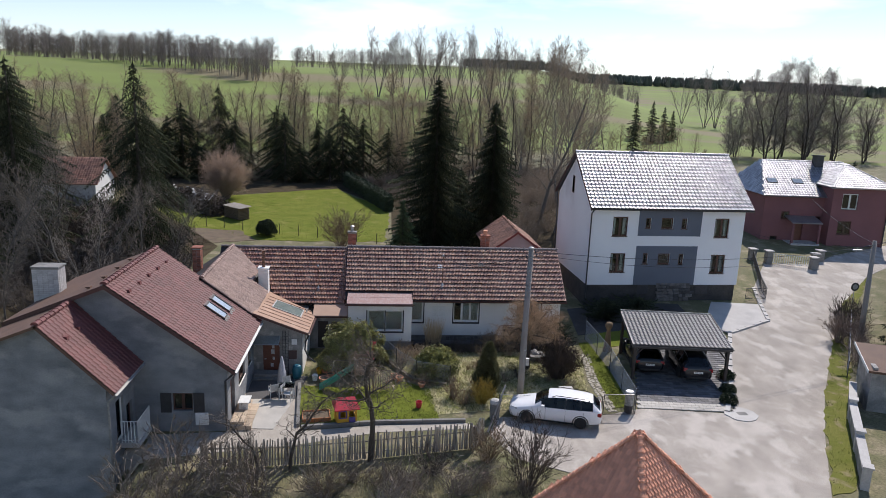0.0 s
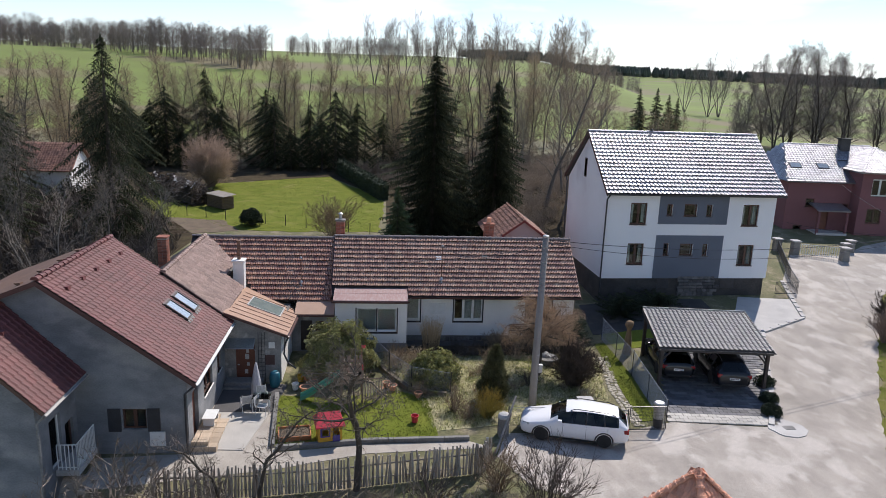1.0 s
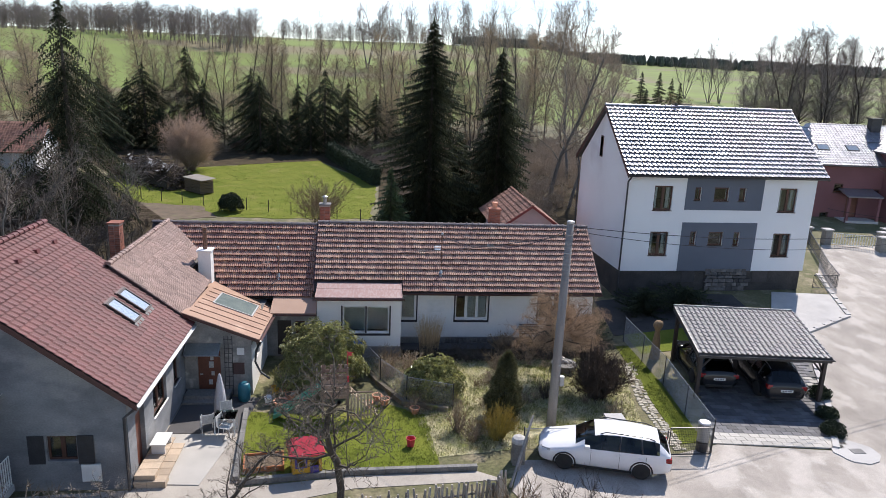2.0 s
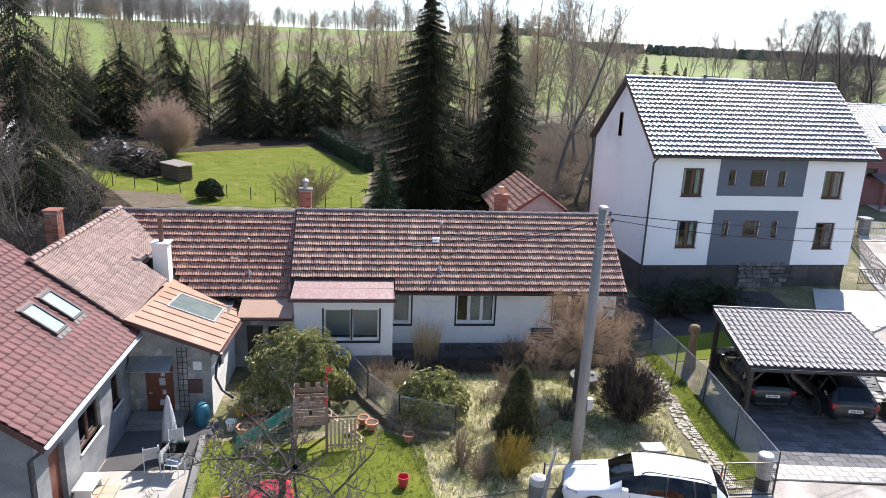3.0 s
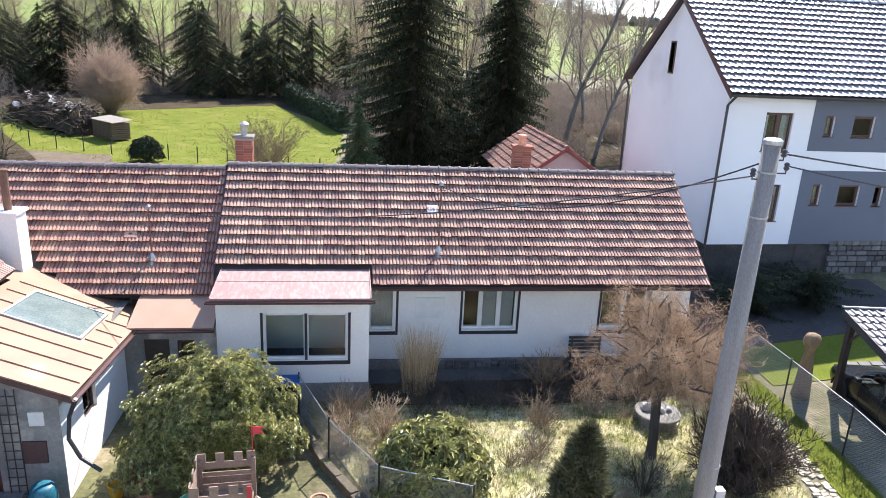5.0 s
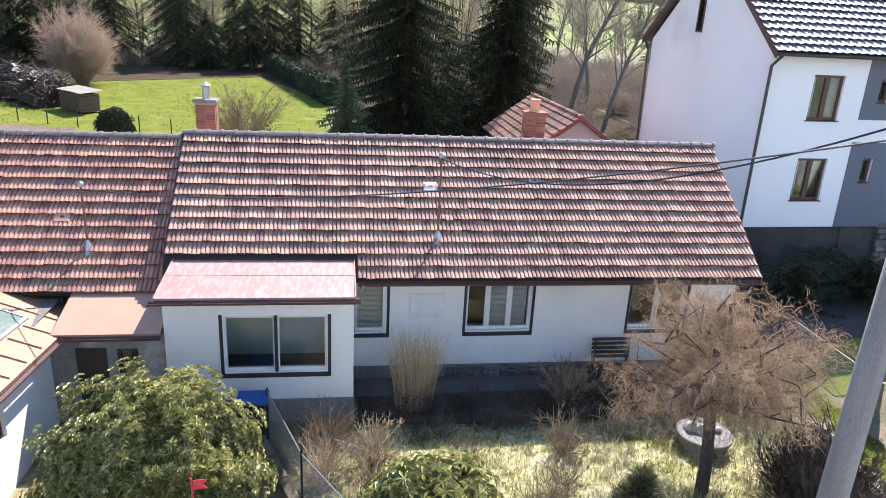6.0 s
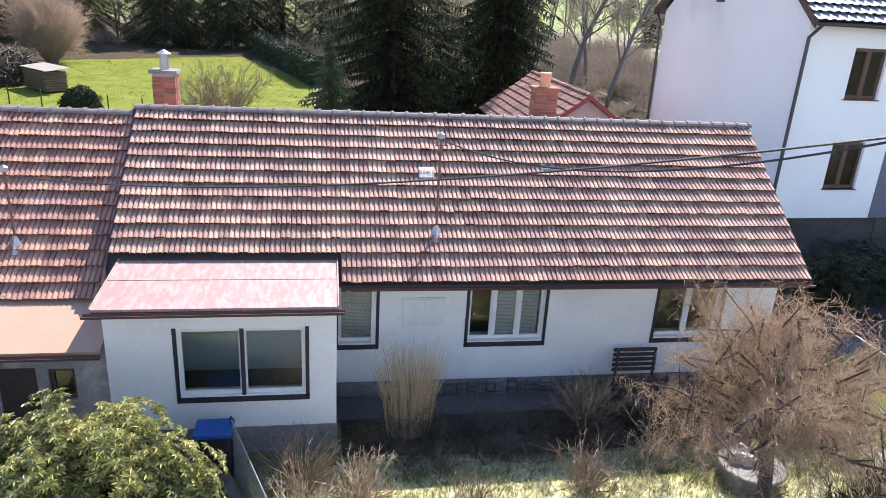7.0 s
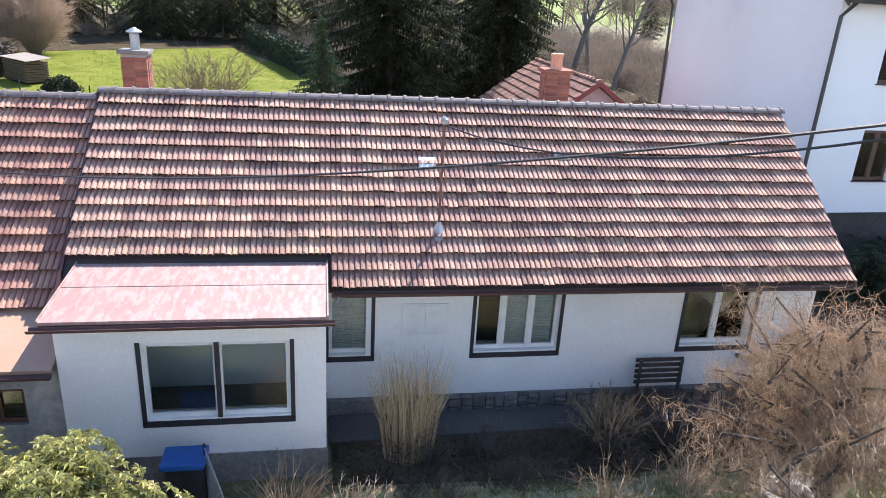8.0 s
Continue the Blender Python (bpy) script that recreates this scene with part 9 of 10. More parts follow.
for v in got["geom"]:
    if isinstance(v, bmesh.types.BMVert):
        v.co.z -= 0.15
part("slab", bm, M_CONCRETE, dp)
bm = bmesh.new()
box(bm, 21.4, 21.9, -14.2, -13.85, -0.79, -0.765, None, 0.006)
part("grate", bm, M_PLINTH, dp)
pav = tagged(new("carport_paving"), "dark paving under the carport with a pale front band", "paving", kind="structure")
ORIGIN[pav.name] = Matrix.Identity(4)
pv_u, pv_v = (Vector((20.9, -13.7, 0)) - Vector((16.25, -13.2, 0))).normalized(), Vector((0.33, 1.0, 0)).normalized()
single_done, V, F = 0, [], []
me_p = {}
for pale in (0, 1):
    bm = bmesh.new()
    box(bm, 0.008, 0.392, 0.008, 0.292, -0.06, 0.0, None, 0.008)
    me = bpy.data.meshes.new("paver")
    bm.to_mesh(me)
    bm.free()
    me.materials.append(M_PAVER_PALE if pale else M_PAVER)
    me_p[pale] = me
for j in range(34):
    for i in range(14):
        p = Vector((16.15, -13.25, 0)) + pv_u * (i * 0.4 + (0.2 if j % 2 else 0)) + pv_v * (j * 0.3)
        if p.x > 22.4 + (p.y + 10.9) * 0.45:
            continue
        z = ground_z(p.x, p.y) + 0.07
        pale = 1 if j < 3 or i > 12 else 0
        if single_done < 290:
            ob = new("paver", me_p[pale])
            ob.parent = pav
            ob.matrix_basis = Matrix.Translation((p.x, p.y, z)) @ Matrix.Rotation(math.atan2(pv_u.y, pv_u.x), 4, "Z")
            single_done += 1
        else:
            b = len(V)
            for du, dv in ((0.008, 0.008), (0.392, 0.008), (0.392, 0.292), (0.008, 0.292)):
                q = p + pv_u * du + pv_v * dv
                V += [(q.x, q.y, z), (q.x, q.y, z - 0.06)]
            F += [(b, b + 2, b + 4, b + 6)] + [(b + 2 * k, b + 2 * k + 1, b + (2 * k + 3) % 8, b + (2 * k + 2) % 8) for k in range(4)]
data_part("pavers", V, F, M_PAVER, pav, kind="stuff")
sheet("paving_bed", [(16.2, -13.2), (20.9, -13.75), (22.5, -10.9), (24.3, -7.2), (25.5, -4.6), (19.4, -3.9)], 0.025, M_PLINTH, "sand bed between the pavers", "paving")

# carved trunk, planter, bench, box
st = thing("carved_trunk", (17.0, -5.16, -0.75), label="upright carved wooden trunk with a rounded head", category="garden sculpture")
bm = bmesh.new()
lathe(bm, ((0.3, -0.1), (0.25, 0.3), (0.19, 1.0), (0.13, 1.5), (0.15, 1.62), (0.22, 1.75), (0.24, 1.9), (0.19, 2.02), (0.08, 2.07)), (17.0, -5.16, -0.75), 14)
for v in bm.verts:
    v.co += noise.noise_vector(v.co * 3) * 0.035
me_ = part("trunk", bm, mat("honey_wood", (0.3, 0.2, 0.11), (0.2, 0.13, 0.07), 0.85, 3, 20, 0.4, streak=(4, 4, 0.6)), st, smooth=True)
pl = thing("garden_well", (12.05, -6.2, -0.85), label="round concrete well ring with a broken slab on it", category="well")
bm = bmesh.new()
lathe(bm, ((0.52, -0.1), (0.52, 0.28), (0.1, 0.29)), (12.05, -6.2, -0.85), 24)
part("ring", bm, M_PLINTH, pl, smooth=False)
bm = bmesh.new()
lathe(bm, ((0.61, 0.295), (0.62, 0.31), (0.62, 0.36), (0.6, 0.375), (0.1, 0.375)), (12.05, -6.2, -0.85), 24)
part("lid", bm, M_PLINTH, pl, smooth=False)
rng = random.Random(77)
for k in range(5):
    bm = bmesh.new()
    bmesh.ops.create_icosphere(bm, subdivisions=2, radius=rng.uniform(0.08, 0.17))
    for v in bm.verts:
        v.co += noise.noise_vector(v.co * 5 + Vector((k, 0, 0))) * 0.08
    bm.transform(Matrix.Translation((12.05 + rng.uniform(-0.35, 0.35), -6.2 + rng.uniform(-0.1, 0.4), -0.42)))
    part("rock", bm, M_CONCRETE, pl)
bench = thing("garden_bench", (10.95, -3.1, -0.85), label="dark slatted garden bench against the wall", category="bench")
for k in range(5):
    bm = bmesh.new()
    box(bm, 10.45, 11.5, -2.98 - 0.012 * k, -2.95 - 0.012 * k, 0.22 - k * 0.12, 0.3 - k * 0.12, None, 0.006)
    part("back_slat", bm, M_WOOD_DARK, bench)
for k in range(4):
    bm = bmesh.new()
    box(bm, 10.45, 11.5, -3.15 - 0.1 * k, -3.07 - 0.1 * k, -0.42, -0.39, None, 0.006)
    part("seat_slat", bm, M_WOOD_DARK, bench)
for x in (10.5, 11.4):
    for y in (-3.05, -3.42):
        bm = bmesh.new()
        box(bm, x, x + 0.05, y - 0.025, y + 0.025, -0.9, -0.4 if y < -3.2 else 0.3)
        part("leg", bm, M_METAL_DARK, bench)
bb = thing("blue_box", (2.05, -5.25, -0.85), label="blue plastic tub with lid below the bay window", category="storage box")
M_BLUE = mat("blue_plastic", (0.02, 0.11, 0.36), (0.018, 0.09, 0.3), 0.45, 3, 30, 0.05)
bm = bmesh.new()
box(bm, 1.78, 2.32, -5.5, -5.1, -0.85, 0.12, None, 0.03)
part("tub", bm, M_METAL_DARK, bb)
bm = bmesh.new()
box(bm, 1.72, 2.38, -5.56, -5.04, 0.12, 0.22, None, 0.03)
part("lid", bm, M_BLUE, bb)
gw_ = thing("garden_edging", (3.6, -8.0, -0.85), label="low mossy dark concrete edging below the wire fence", category="edging")
M_EDGING = mat("mossy_concrete", (0.2, 0.165, 0.12), (0.13, 0.11, 0.08), 0.95, 2.0, 18, 0.6, stain=(0.2, 0.2, 0.06), stain_scale=1.6, stain_at=0.56, rnd=0.15)
pts = [Vector((2.2, -5.5, 0)), Vector((3.1, -7.7, 0)), Vector((4.15, -9.7, 0)), Vector((6.0, -10.4, 0))]
for a, b in zip(pts, pts[1:]):
    n = int((b - a).length / 0.75)
    for k in range(n):
        p = a.lerp(b, (k + 0.5) / n)
        half = (b - a).length / n / 2
        bm = bmesh.new()
        box(bm, -half + 0.01, half - 0.01, -0.1, 0.1, -0.1, 0.24, None, 0.025)
        for v in bm.verts:
            v.co += noise.noise_vector(v.co * 3 + p) * 0.025
        bm.transform(pose(p.x, p.y, -0.86, 0, 0, math.degrees(math.atan2((b - a).y, (b - a).x))))
        part("edging_stone", bm, M_EDGING, gw_)
cb = thing("lawn_edging", (2.4, -15.0, -0.85), label="low concrete edging wall of the play lawn", category="edging")
for a, b in (((-1.6, -15.35), (2.2, -14.85)), ((2.2, -14.85), (6.6, -14.72)), ((-2.25, -10.2), (-1.75, -15.2))):
    a, b = Vector(a), Vector(b)
    n = max(1, round((b - a).length / 1.0))
    for k in range(n):
        p = a.lerp(b, (k + 0.5) / n)
        bm = bmesh.new()
        box(bm, -(b - a).length / n / 2 + 0.006, (b - a).length / n / 2 - 0.006, -0.09, 0.09, -0.1, 0.2, None, 0.012)
        bm.transform(pose(p.x, p.y, ground_z(p.x, p.y), 0, 0, math.degrees(math.atan2((b - a).y, (b - a).x))))
        part("edging_stone", bm, M_PLINTH, cb)
# stepping path beside the grass strip
M_PATH_STONE = mat("pale_path_stone", (0.44, 0.4, 0.33), (0.36, 0.33, 0.26), 0.93, 2, 30, 0.4, rnd=0.25)
sp = tagged(new("garden_path"), "pale stone path beside the grass strip", "path", kind="structure")
ORIGIN[sp.name] = Matrix.Identity(4)
rng = random.Random(44)
for k in range(58):
    s = k / 57
    p = Vector((15.45, -5.6, 0)).lerp(Vector((14.75, -9.7, 0)), min(1, s * 1.9)) if s < 0.53 else Vector((14.75, -9.7, 0)).lerp(Vector((14.65, -13.6, 0)), (s - 0.53) / 0.47)
    for q in (-0.2, 0.0, 0.2):
        if rng.random() < 0.12:
            continue
        bm = bmesh.new()
        lx, ly = rng.uniform(0.07, 0.1), rng.uniform(0.045, 0.065)
        box(bm, -lx, lx, -ly, ly, -0.06, rng.uniform(0.01, 0.03), None, 0.012)
        bm.transform(pose(p.x + q + rng.uniform(-0.04, 0.04), p.y + rng.uniform(-0.03, 0.03), ground_z(p.x, p.y) + 0.02, 0, 0, rng.uniform(-25, 25)))
        part("flagstone", bm, M_PATH_STONE, sp)

# ---- play things ----
M_P_RED = mat("red_plastic", (0.6, 0.05, 0.07), (0.52, 0.04, 0.06), 0.4, 2, 20, 0.03, fine_amt=0.05)
M_P_YELLOW = mat("yellow_plastic", (0.62, 0.36, 0.03), (0.55, 0.3, 0.025), 0.4, 2, 20, 0.03, fine_amt=0.05)
M_P_VIOLET = mat("violet_plastic", (0.07, 0.05, 0.26), (0.055, 0.04, 0.21), 0.4, 2, 20, 0.03, fine_amt=0.05)
M_P_GREEN = mat("green_plastic", (0.1, 0.32, 0.22), (0.085, 0.27, 0.19), 0.4, 2, 20, 0.03, fine_amt=0.05)
ph = thing("playhouse", (0.55, -14.6, ground_z(0.55, -14.6) + 0.05), 12, "plastic playhouse with red roof and yellow walls", "playhouse")
bm = bmesh.new()
wall_panel(bm, (-0.5, -0.45), (0.5, -0.45), 0, 0.85, 0.05, [(0.12, 0.42, 0.4, 0.72), (0.6, 0.9, 0.0, 0.72)])
wall_panel(bm, (0.5, -0.45), (0.5, 0.45), 0, 0.85, 0.05, [(0.25, 0.65, 0.35, 0.7)])
wall_panel(bm, (0.5, 0.45), (-0.5, 0.45), 0, 0.85, 0.05)
wall_panel(bm, (-0.5, 0.45), (-0.5, -0.45), 0, 0.85, 0.05, [(0.25, 0.65, 0.35, 0.7)])
part("wall", bm, M_P_YELLOW, ph, local=True)
bm = bmesh.new()
loft(bm, [[(-0.62, -0.58, 0.82), (-0.62, -0.58, 0.88), (-0.45, 0, 1.3), (-0.62, 0.58, 0.88), (-0.62, 0.58, 0.82)], [(0.62, -0.58, 0.82), (0.62, -0.58, 0.88), (0.45, 0, 1.3), (0.62, 0.58, 0.88), (0.62, 0.58, 0.82)]])
part("roof", bm, M_P_RED, ph, "bright red roof", local=True)
bm = bmesh.new()
box(bm, 0.1, 0.4, -0.5, -0.46, 0.0, 0.42, None, 0.01)
part("door", bm, M_P_VIOLET, ph, "violet half door", local=True)
bm = bmesh.new()
for a, b, c, d in ((-0.42, -0.34, 0.36, 0.76), (-0.06, 0.0, 0.36, 0.76), (-0.34, -0.06, 0.72, 0.77), (-0.34, -0.06, 0.36, 0.41)):
    box(bm, a, b, -0.475, -0.455, c, d)
part("window_frame", bm, M_P_VIOLET, ph, local=True)
tw = thing("play_tower", (1.35, -10.6, -0.85), 4, "wooden castle play tower with battlements and red flag", "play tower")


def tp(name, bm, m, lab=""):
    return part(name, bm, m, tw, lab, local=True)


M_TOWER = mat("play_tower_wood", (0.3, 0.215, 0.165), (0.23, 0.165, 0.125), 0.85, 2, 25, 0.25, rnd=0.2)
for x in (-0.5, 0.5):
    for y in (-0.5, 0.5):
        bm = bmesh.new()
        box(bm, x - 0.045, x + 0.045, y - 0.045, y + 0.045, 0, 1.9, None, 0.008)
        tp("post", bm, M_TOWER)
bm = bmesh.new()
box(bm, -0.5, 0.5, -0.5, 0.5, 1.15, 1.2)
tp("platform", bm, M_TOWER)
for y in (-0.53, 0.53):
    for k in range(5):
        z = 1.02 + k * 0.165
        bm = bmesh.new()
        box(bm, -0.54, 0.54, y - 0.012, y + 0.012, z, z + (0.15 if k != 3 else 0.09), None, 0.006)
        tp("board", bm, M_TOWER)
    for x in (-0.54, -0.2, 0.14, 0.38):
        bm = bmesh.new()
        box(bm, x, x + 0.16, y - 0.013, y + 0.013, 1.83, 2.02, None, 0.006)
        tp("merlon", bm, M_TOWER)
for k in range(5):
    bm = bmesh.new()
    box(bm, -0.557, -0.533, -0.51, 0.51, 1.02 + k * 0.165, 1.17 + k * 0.165, None, 0.006)
    tp("board", bm, M_TOWER)
for y in (-0.51, -0.1, 0.33):
    bm = bmesh.new()
    box(bm, -0.558, -0.532, y, y + 0.18, 1.83, 2.02, None, 0.006)
    tp("merlon", bm, M_TOWER)
bm = bmesh.new()
box(bm, -0.06, 0.04, -0.547, -0.535, 1.4, 1.55)
tp("loophole", bm, M_TYRE)
for k in range(6):
    bm = bmesh.new()
    box(bm, 0.55, 1.5, -0.47 + k * 0.0, -0.44, 0.2 + k * 0.2, 0.26 + k * 0.2)
    if k in (0, 5):
        tp("rail", bm, M_TOWER)
    else:
        bm.free()
for k in range(7):
    bm = bmesh.new()
    x = 0.6 + k * 0.13
    box(bm, x, x + 0.07, -0.48, -0.455, 0.1, 1.15, None, 0.006)
    tp("picket", bm, M_WOOD_PALE)
for s in (-0.2, 0.2):
    bm = bmesh.new()
    tube(bm, [(0.55, s, 1.2), (1.75, s, 0.0)], 0.035, 6)
    tp("ladder_rail", bm, M_WOOD_PALE)
for k in range(6):
    bm = bmesh.new()
    f = (k + 0.5) / 6
    tube(bm, [(0.55 + 1.2 * f, -0.24, 1.2 - 1.2 * f), (0.55 + 1.2 * f, 0.24, 1.2 - 1.2 * f)], 0.022, 6)
    tp("rung", bm, M_WOOD_PALE)
bm = bmesh.new()
rows = []
for k in range(9):
    s = k / 8
    x, z = -0.55 - 1.9 * s, 1.2 * (1 - s) ** 1.15 + 0.12
    rows.append([(x, -0.26, z + 0.16), (x, -0.24, z + 0.02), (x, 0, z - 0.02), (x, 0.24, z + 0.02), (x, 0.26, z + 0.16), (x, 0.28, z + 0.16), (x, 0.25, z - 0.03), (x, 0, z - 0.06), (x, -0.25, z - 0.03), (x, -0.28, z + 0.16)])
loft(bm, rows)
tp("slide", bm, M_P_GREEN, "faded green plastic slide")
bm = bmesh.new()
tube(bm, [(0.5, 0.5, 2.0), (0.5, 0.5, 2.6)], 0.014, 6)
prism(bm, [(0.52, 0.5, 2.4), (0.72, 0.5, 2.41), (0.65, 0.5, 2.48), (0.73, 0.5, 2.56), (0.52, 0.5, 2.56)], (0, 0.01, 0))
tp("flag", bm, M_P_RED, "small red flag")
bm = bmesh.new()
box(bm, 0.46, 0.53, -0.58, -0.55, 1.75, 2.0)
tp("pennant", bm, M_P_RED, "red pennant")
sb = thing("sandbox", (-0.95, -14.2, -0.85), 8, "low orange plank sandbox", "sandbox")
for a, b, c, d in ((-0.7, 0.7, -0.5, -0.45), (-0.7, 0.7, 0.45, 0.5), (-0.7, -0.65, -0.45, 0.45), (0.65, 0.7, -0.45, 0.45)):
    bm = bmesh.new()
    box(bm, a, b, c, d, 0, 0.24, None, 0.01)
    part("plank", bm, mat("orange_plank", (0.48, 0.17, 0.06), (0.4, 0.14, 0.05), 0.7, 2, 25, 0.2), sb, local=True)
bm = bmesh.new()
box(bm, -0.65, 0.65, -0.45, 0.45, 0.0, 0.16)
part("sand", bm, M_DIRT, sb, local=True)
for x, y, m, lab in ((4.3, -13.1, M_P_RED, "red plastic bucket on the grass"), (-1.45, -9.6, M_PLATE, "white plastic bucket beside the wall"), (-1.3, -8.6, M_P_YELLOW, "yellow plastic bucket beside the wall")):
    t = thing("bucket", (x, y, -0.85), label=lab, category="bucket")
    bm = bmesh.new()
    lathe(bm, ((0.13, 0.02), (0.17, 0.32), (0.185, 0.33), (0.185, 0.35), (0.16, 0.35), (0.12, 0.06)), (x, y, -0.82), 14)
    part("pail", bm, m, t)
    bm = bmesh.new()
    tube(bm, [(x - 0.17, y, -0.5), (x - 0.1, y - 0.02, -0.36), (x + 0.1, y - 0.02, -0.36), (x + 0.17, y, -0.5)], 0.008, 5)
    part("handle", bm, M_GALV, t)
rng = random.Random(12)
for x, y, r in ((-0.9, -10.0, 0.28), (-0.6, -9.2, 0.22), (-1.0, -8.4, 0.2), (3.05, -9.3, 0.2), (3.35, -9.7, 0.22), (2.7, -9.9, 0.18), (4.6, -10.5, 0.2)):
    t = thing("flower_pot", (x, y, -0.85), label="round terracotta flower pot with soil", category="flower pot")
    bm = bmesh.new()
    lathe(bm, ((r * 0.6, 0), (r * 0.95, r * 1.1), (r * 1.08, r * 1.12), (r * 1.08, r * 1.35), (r * 0.9, r * 1.35), (r * 0.85, r * 1.15)), (x, y, -0.82), 14)
    part("pot", bm, M_TILE_ORANGE, t)
    bm = bmesh.new()
    lathe(bm, ((r * 0.86, 0), (r * 0.86, 0.01)), (x, y, -0.82 + r * 1.16), 14)
    part("soil", bm, M_DIRT, t)

# ---- yard beside the wing ----
um = thing("parasol", (-3.1, -10.9, -0.85), label="closed pale grey garden parasol on a stand", category="parasol")
bm = bmesh.new()
tube(bm, [(-3.1, -10.9, -0.85), (-3.1, -10.9, 1.15)], 0.022, 8)
part("pole", bm, M_GALV, um)
bm = bmesh.new()
lathe(bm, ((0.2, 0.35), (0.21, 0.55), (0.17, 1.1), (0.12, 1.5), (0.05, 1.95), (0.02, 2.02)), (-3.1, -10.9, -0.85), 12)
for i, v in enumerate(bm.verts):
    a = math.atan2(v.co.y + 10.9, v.co.x + 3.1)
    f = 1 + 0.25 * math.cos(a * 6)
    v.co.x, v.co.y = -3.1 + (v.co.x + 3.1) * f, -10.9 + (v.co.y + 10.9) * f
part("canopy", bm, mat("grey_canvas", (0.5, 0.5, 0.52), (0.42, 0.42, 0.45), 0.9, 3, 30, 0.15), um, smooth=True)
bm = bmesh.new()
lathe(bm, ((0.28, 0), (0.28, 0.06), (0.06, 0.1)), (-3.1, -10.9, -0.78), 16)
part("stand", bm, M_CONCRETE, um)
for x, y, a in ((-2.75, -11.4, 20), (-3.4, -11.9, 200), (-2.6, -12.3, 75)):
    ch = thing("garden_chair", (x, y, -0.76), a, "white metal garden chair on the patio", "chair", "garden chairs")
    bm = bmesh.new()
    for s in (-0.22, 0.22):
        tube(bm, [(s, -0.22, 0), (s, -0.24, 0.6), (s, 0.1, 0.64), (s, 0.24, 0.44), (s, 0.3, 0.9)], 0.014, 6)
        tube(bm, [(s, 0.26, 0), (s, 0.2, 0.44), (s, -0.22, 0.42)], 0.014, 6)
    part("frame", bm, M_FRAME_WHITE, ch, local=True)
    bm = bmesh.new()
    box(bm, -0.22, 0.22, -0.22, 0.22, 0.41, 0.43, None, 0.006)
    part("seat", bm, M_CURTAIN, ch, local=True)
    bm = bmesh.new()
    box(bm, -0.22, 0.22, 0.25, 0.27, 0.5, 0.88, Matrix.Rotation(-0.08, 4, "X"), 0.006)
    part("backrest", bm, M_CURTAIN, ch, local=True)
tb = thing("glass_table", (-2.7, -11.9, -0.76), label="glass garden table on a metal frame", category="table")
bm = bmesh.new()
box(bm, -3.1, -2.3, -12.25, -11.55, -0.06, -0.04)
part("tabletop", bm, glass_mat("table_glass", (0.75, 0.85, 0.82)), tb)
for x in (-3.05, -2.35):
    for y in (-12.2, -11.6):
        bm = bmesh.new()
        tube(bm, [(x, y, -0.78), (x, y, -0.06)], 0.018, 6)
        part("leg", bm, M_FRAME_WHITE, tb)
tr = thing("wall_trellis", (-3.2, -8.7, -0.85), label="dark wire trellis standing against the wall", category="trellis")
for x in (-3.36, -3.2, -3.04):
    bm = bmesh.new()
    tube(bm, [(x, -8.68, -0.85), (x, -8.66, 1.85)], 0.014, 5)
    part("upright", bm, M_METAL_DARK, tr)
for k in range(12):
    bm = bmesh.new()
    tube(bm, [(-3.38, -8.69, -0.6 + k * 0.21), (-3.02, -8.69, -0.6 + k * 0.21)], 0.012, 5)
    part("crossbar", bm, M_METAL_DARK, tr)
br_ = thing("water_barrel", (-2.5, -9.2, -0.85), label="teal plastic water barrel against the wall", category="barrel")
bm = bmesh.new()
lathe(bm, ((0.22, 0), (0.26, 0.2), (0.27, 0.45), (0.26, 0.6), (0.23, 0.75), (0.18, 0.8)), (-2.5, -9.2, -0.83), 16)
part("drum", bm, mat("teal_plastic", (0.02, 0.15, 0.2), (0.018, 0.12, 0.17), 0.45, 3, 20, 0.05), br_, smooth=True)
dk = thing("wooden_steps", (-4.3, -14.4, -0.85), label="pale wooden terrace steps beside the house", category="steps")
for lev, (x1, y0) in enumerate(((-3.95, -15.5), (-4.3, -15.4))):
    for k in range(6):
        bm = bmesh.new()
        box(bm, -4.96, x1, y0 + k * 0.42, y0 + 0.4 + k * 0.42, -0.85 if k == 0 else -0.66 + lev * 0.18, -0.6 + lev * 0.18, None, 0.008)
        part("board", bm, M_WOOD_PALE, dk)
wt = thing("white_bench", (-4.55, -13.6, -0.4), label="white painted bench on the wooden steps", category="bench")
bm = bmesh.new()
box(bm, -4.85, -4.3, -14.1, -13.2, -0.1, -0.05, None, 0.01)
part("seat", bm, M_FRAME_WHITE, wt)
for y in (-14.05, -13.3):
    bm = bmesh.new()
    box(bm, -4.8, -4.35, y, y + 0.06, -0.43, -0.1)
    part("leg", bm, M_FRAME_WHITE, wt)

# ---- back garden: log store, scrap heap ----
M_WOOD_LOG = mat("brown_weathered_timber", (0.2, 0.14, 0.09), (0.11, 0.078, 0.052), 0.9, 3, 24, 0.4, streak=(1, 5, 5))
lg = thing("log_store", (-14.8, 35.2, 0.15), -46, "stack of sawn timber under a pale sheet", "log store")
for j in range(8):
    bm = bmesh.new()
    box(bm, -1.5 + 0.03 * (j % 3), 1.5 - 0.04 * (j % 2), -0.75 + 0.02 * (j % 2), 0.75, j * 0.16 + 0.04, j * 0.16 + 0.17, None, 0.01)
    part("timber", bm, M_WOOD_LOG, lg, local=True)
bm = bmesh.new()
wave = [(-1.7 + k * 0.12, 1.38 + 0.05 * (k % 2)) for k in range(31)]
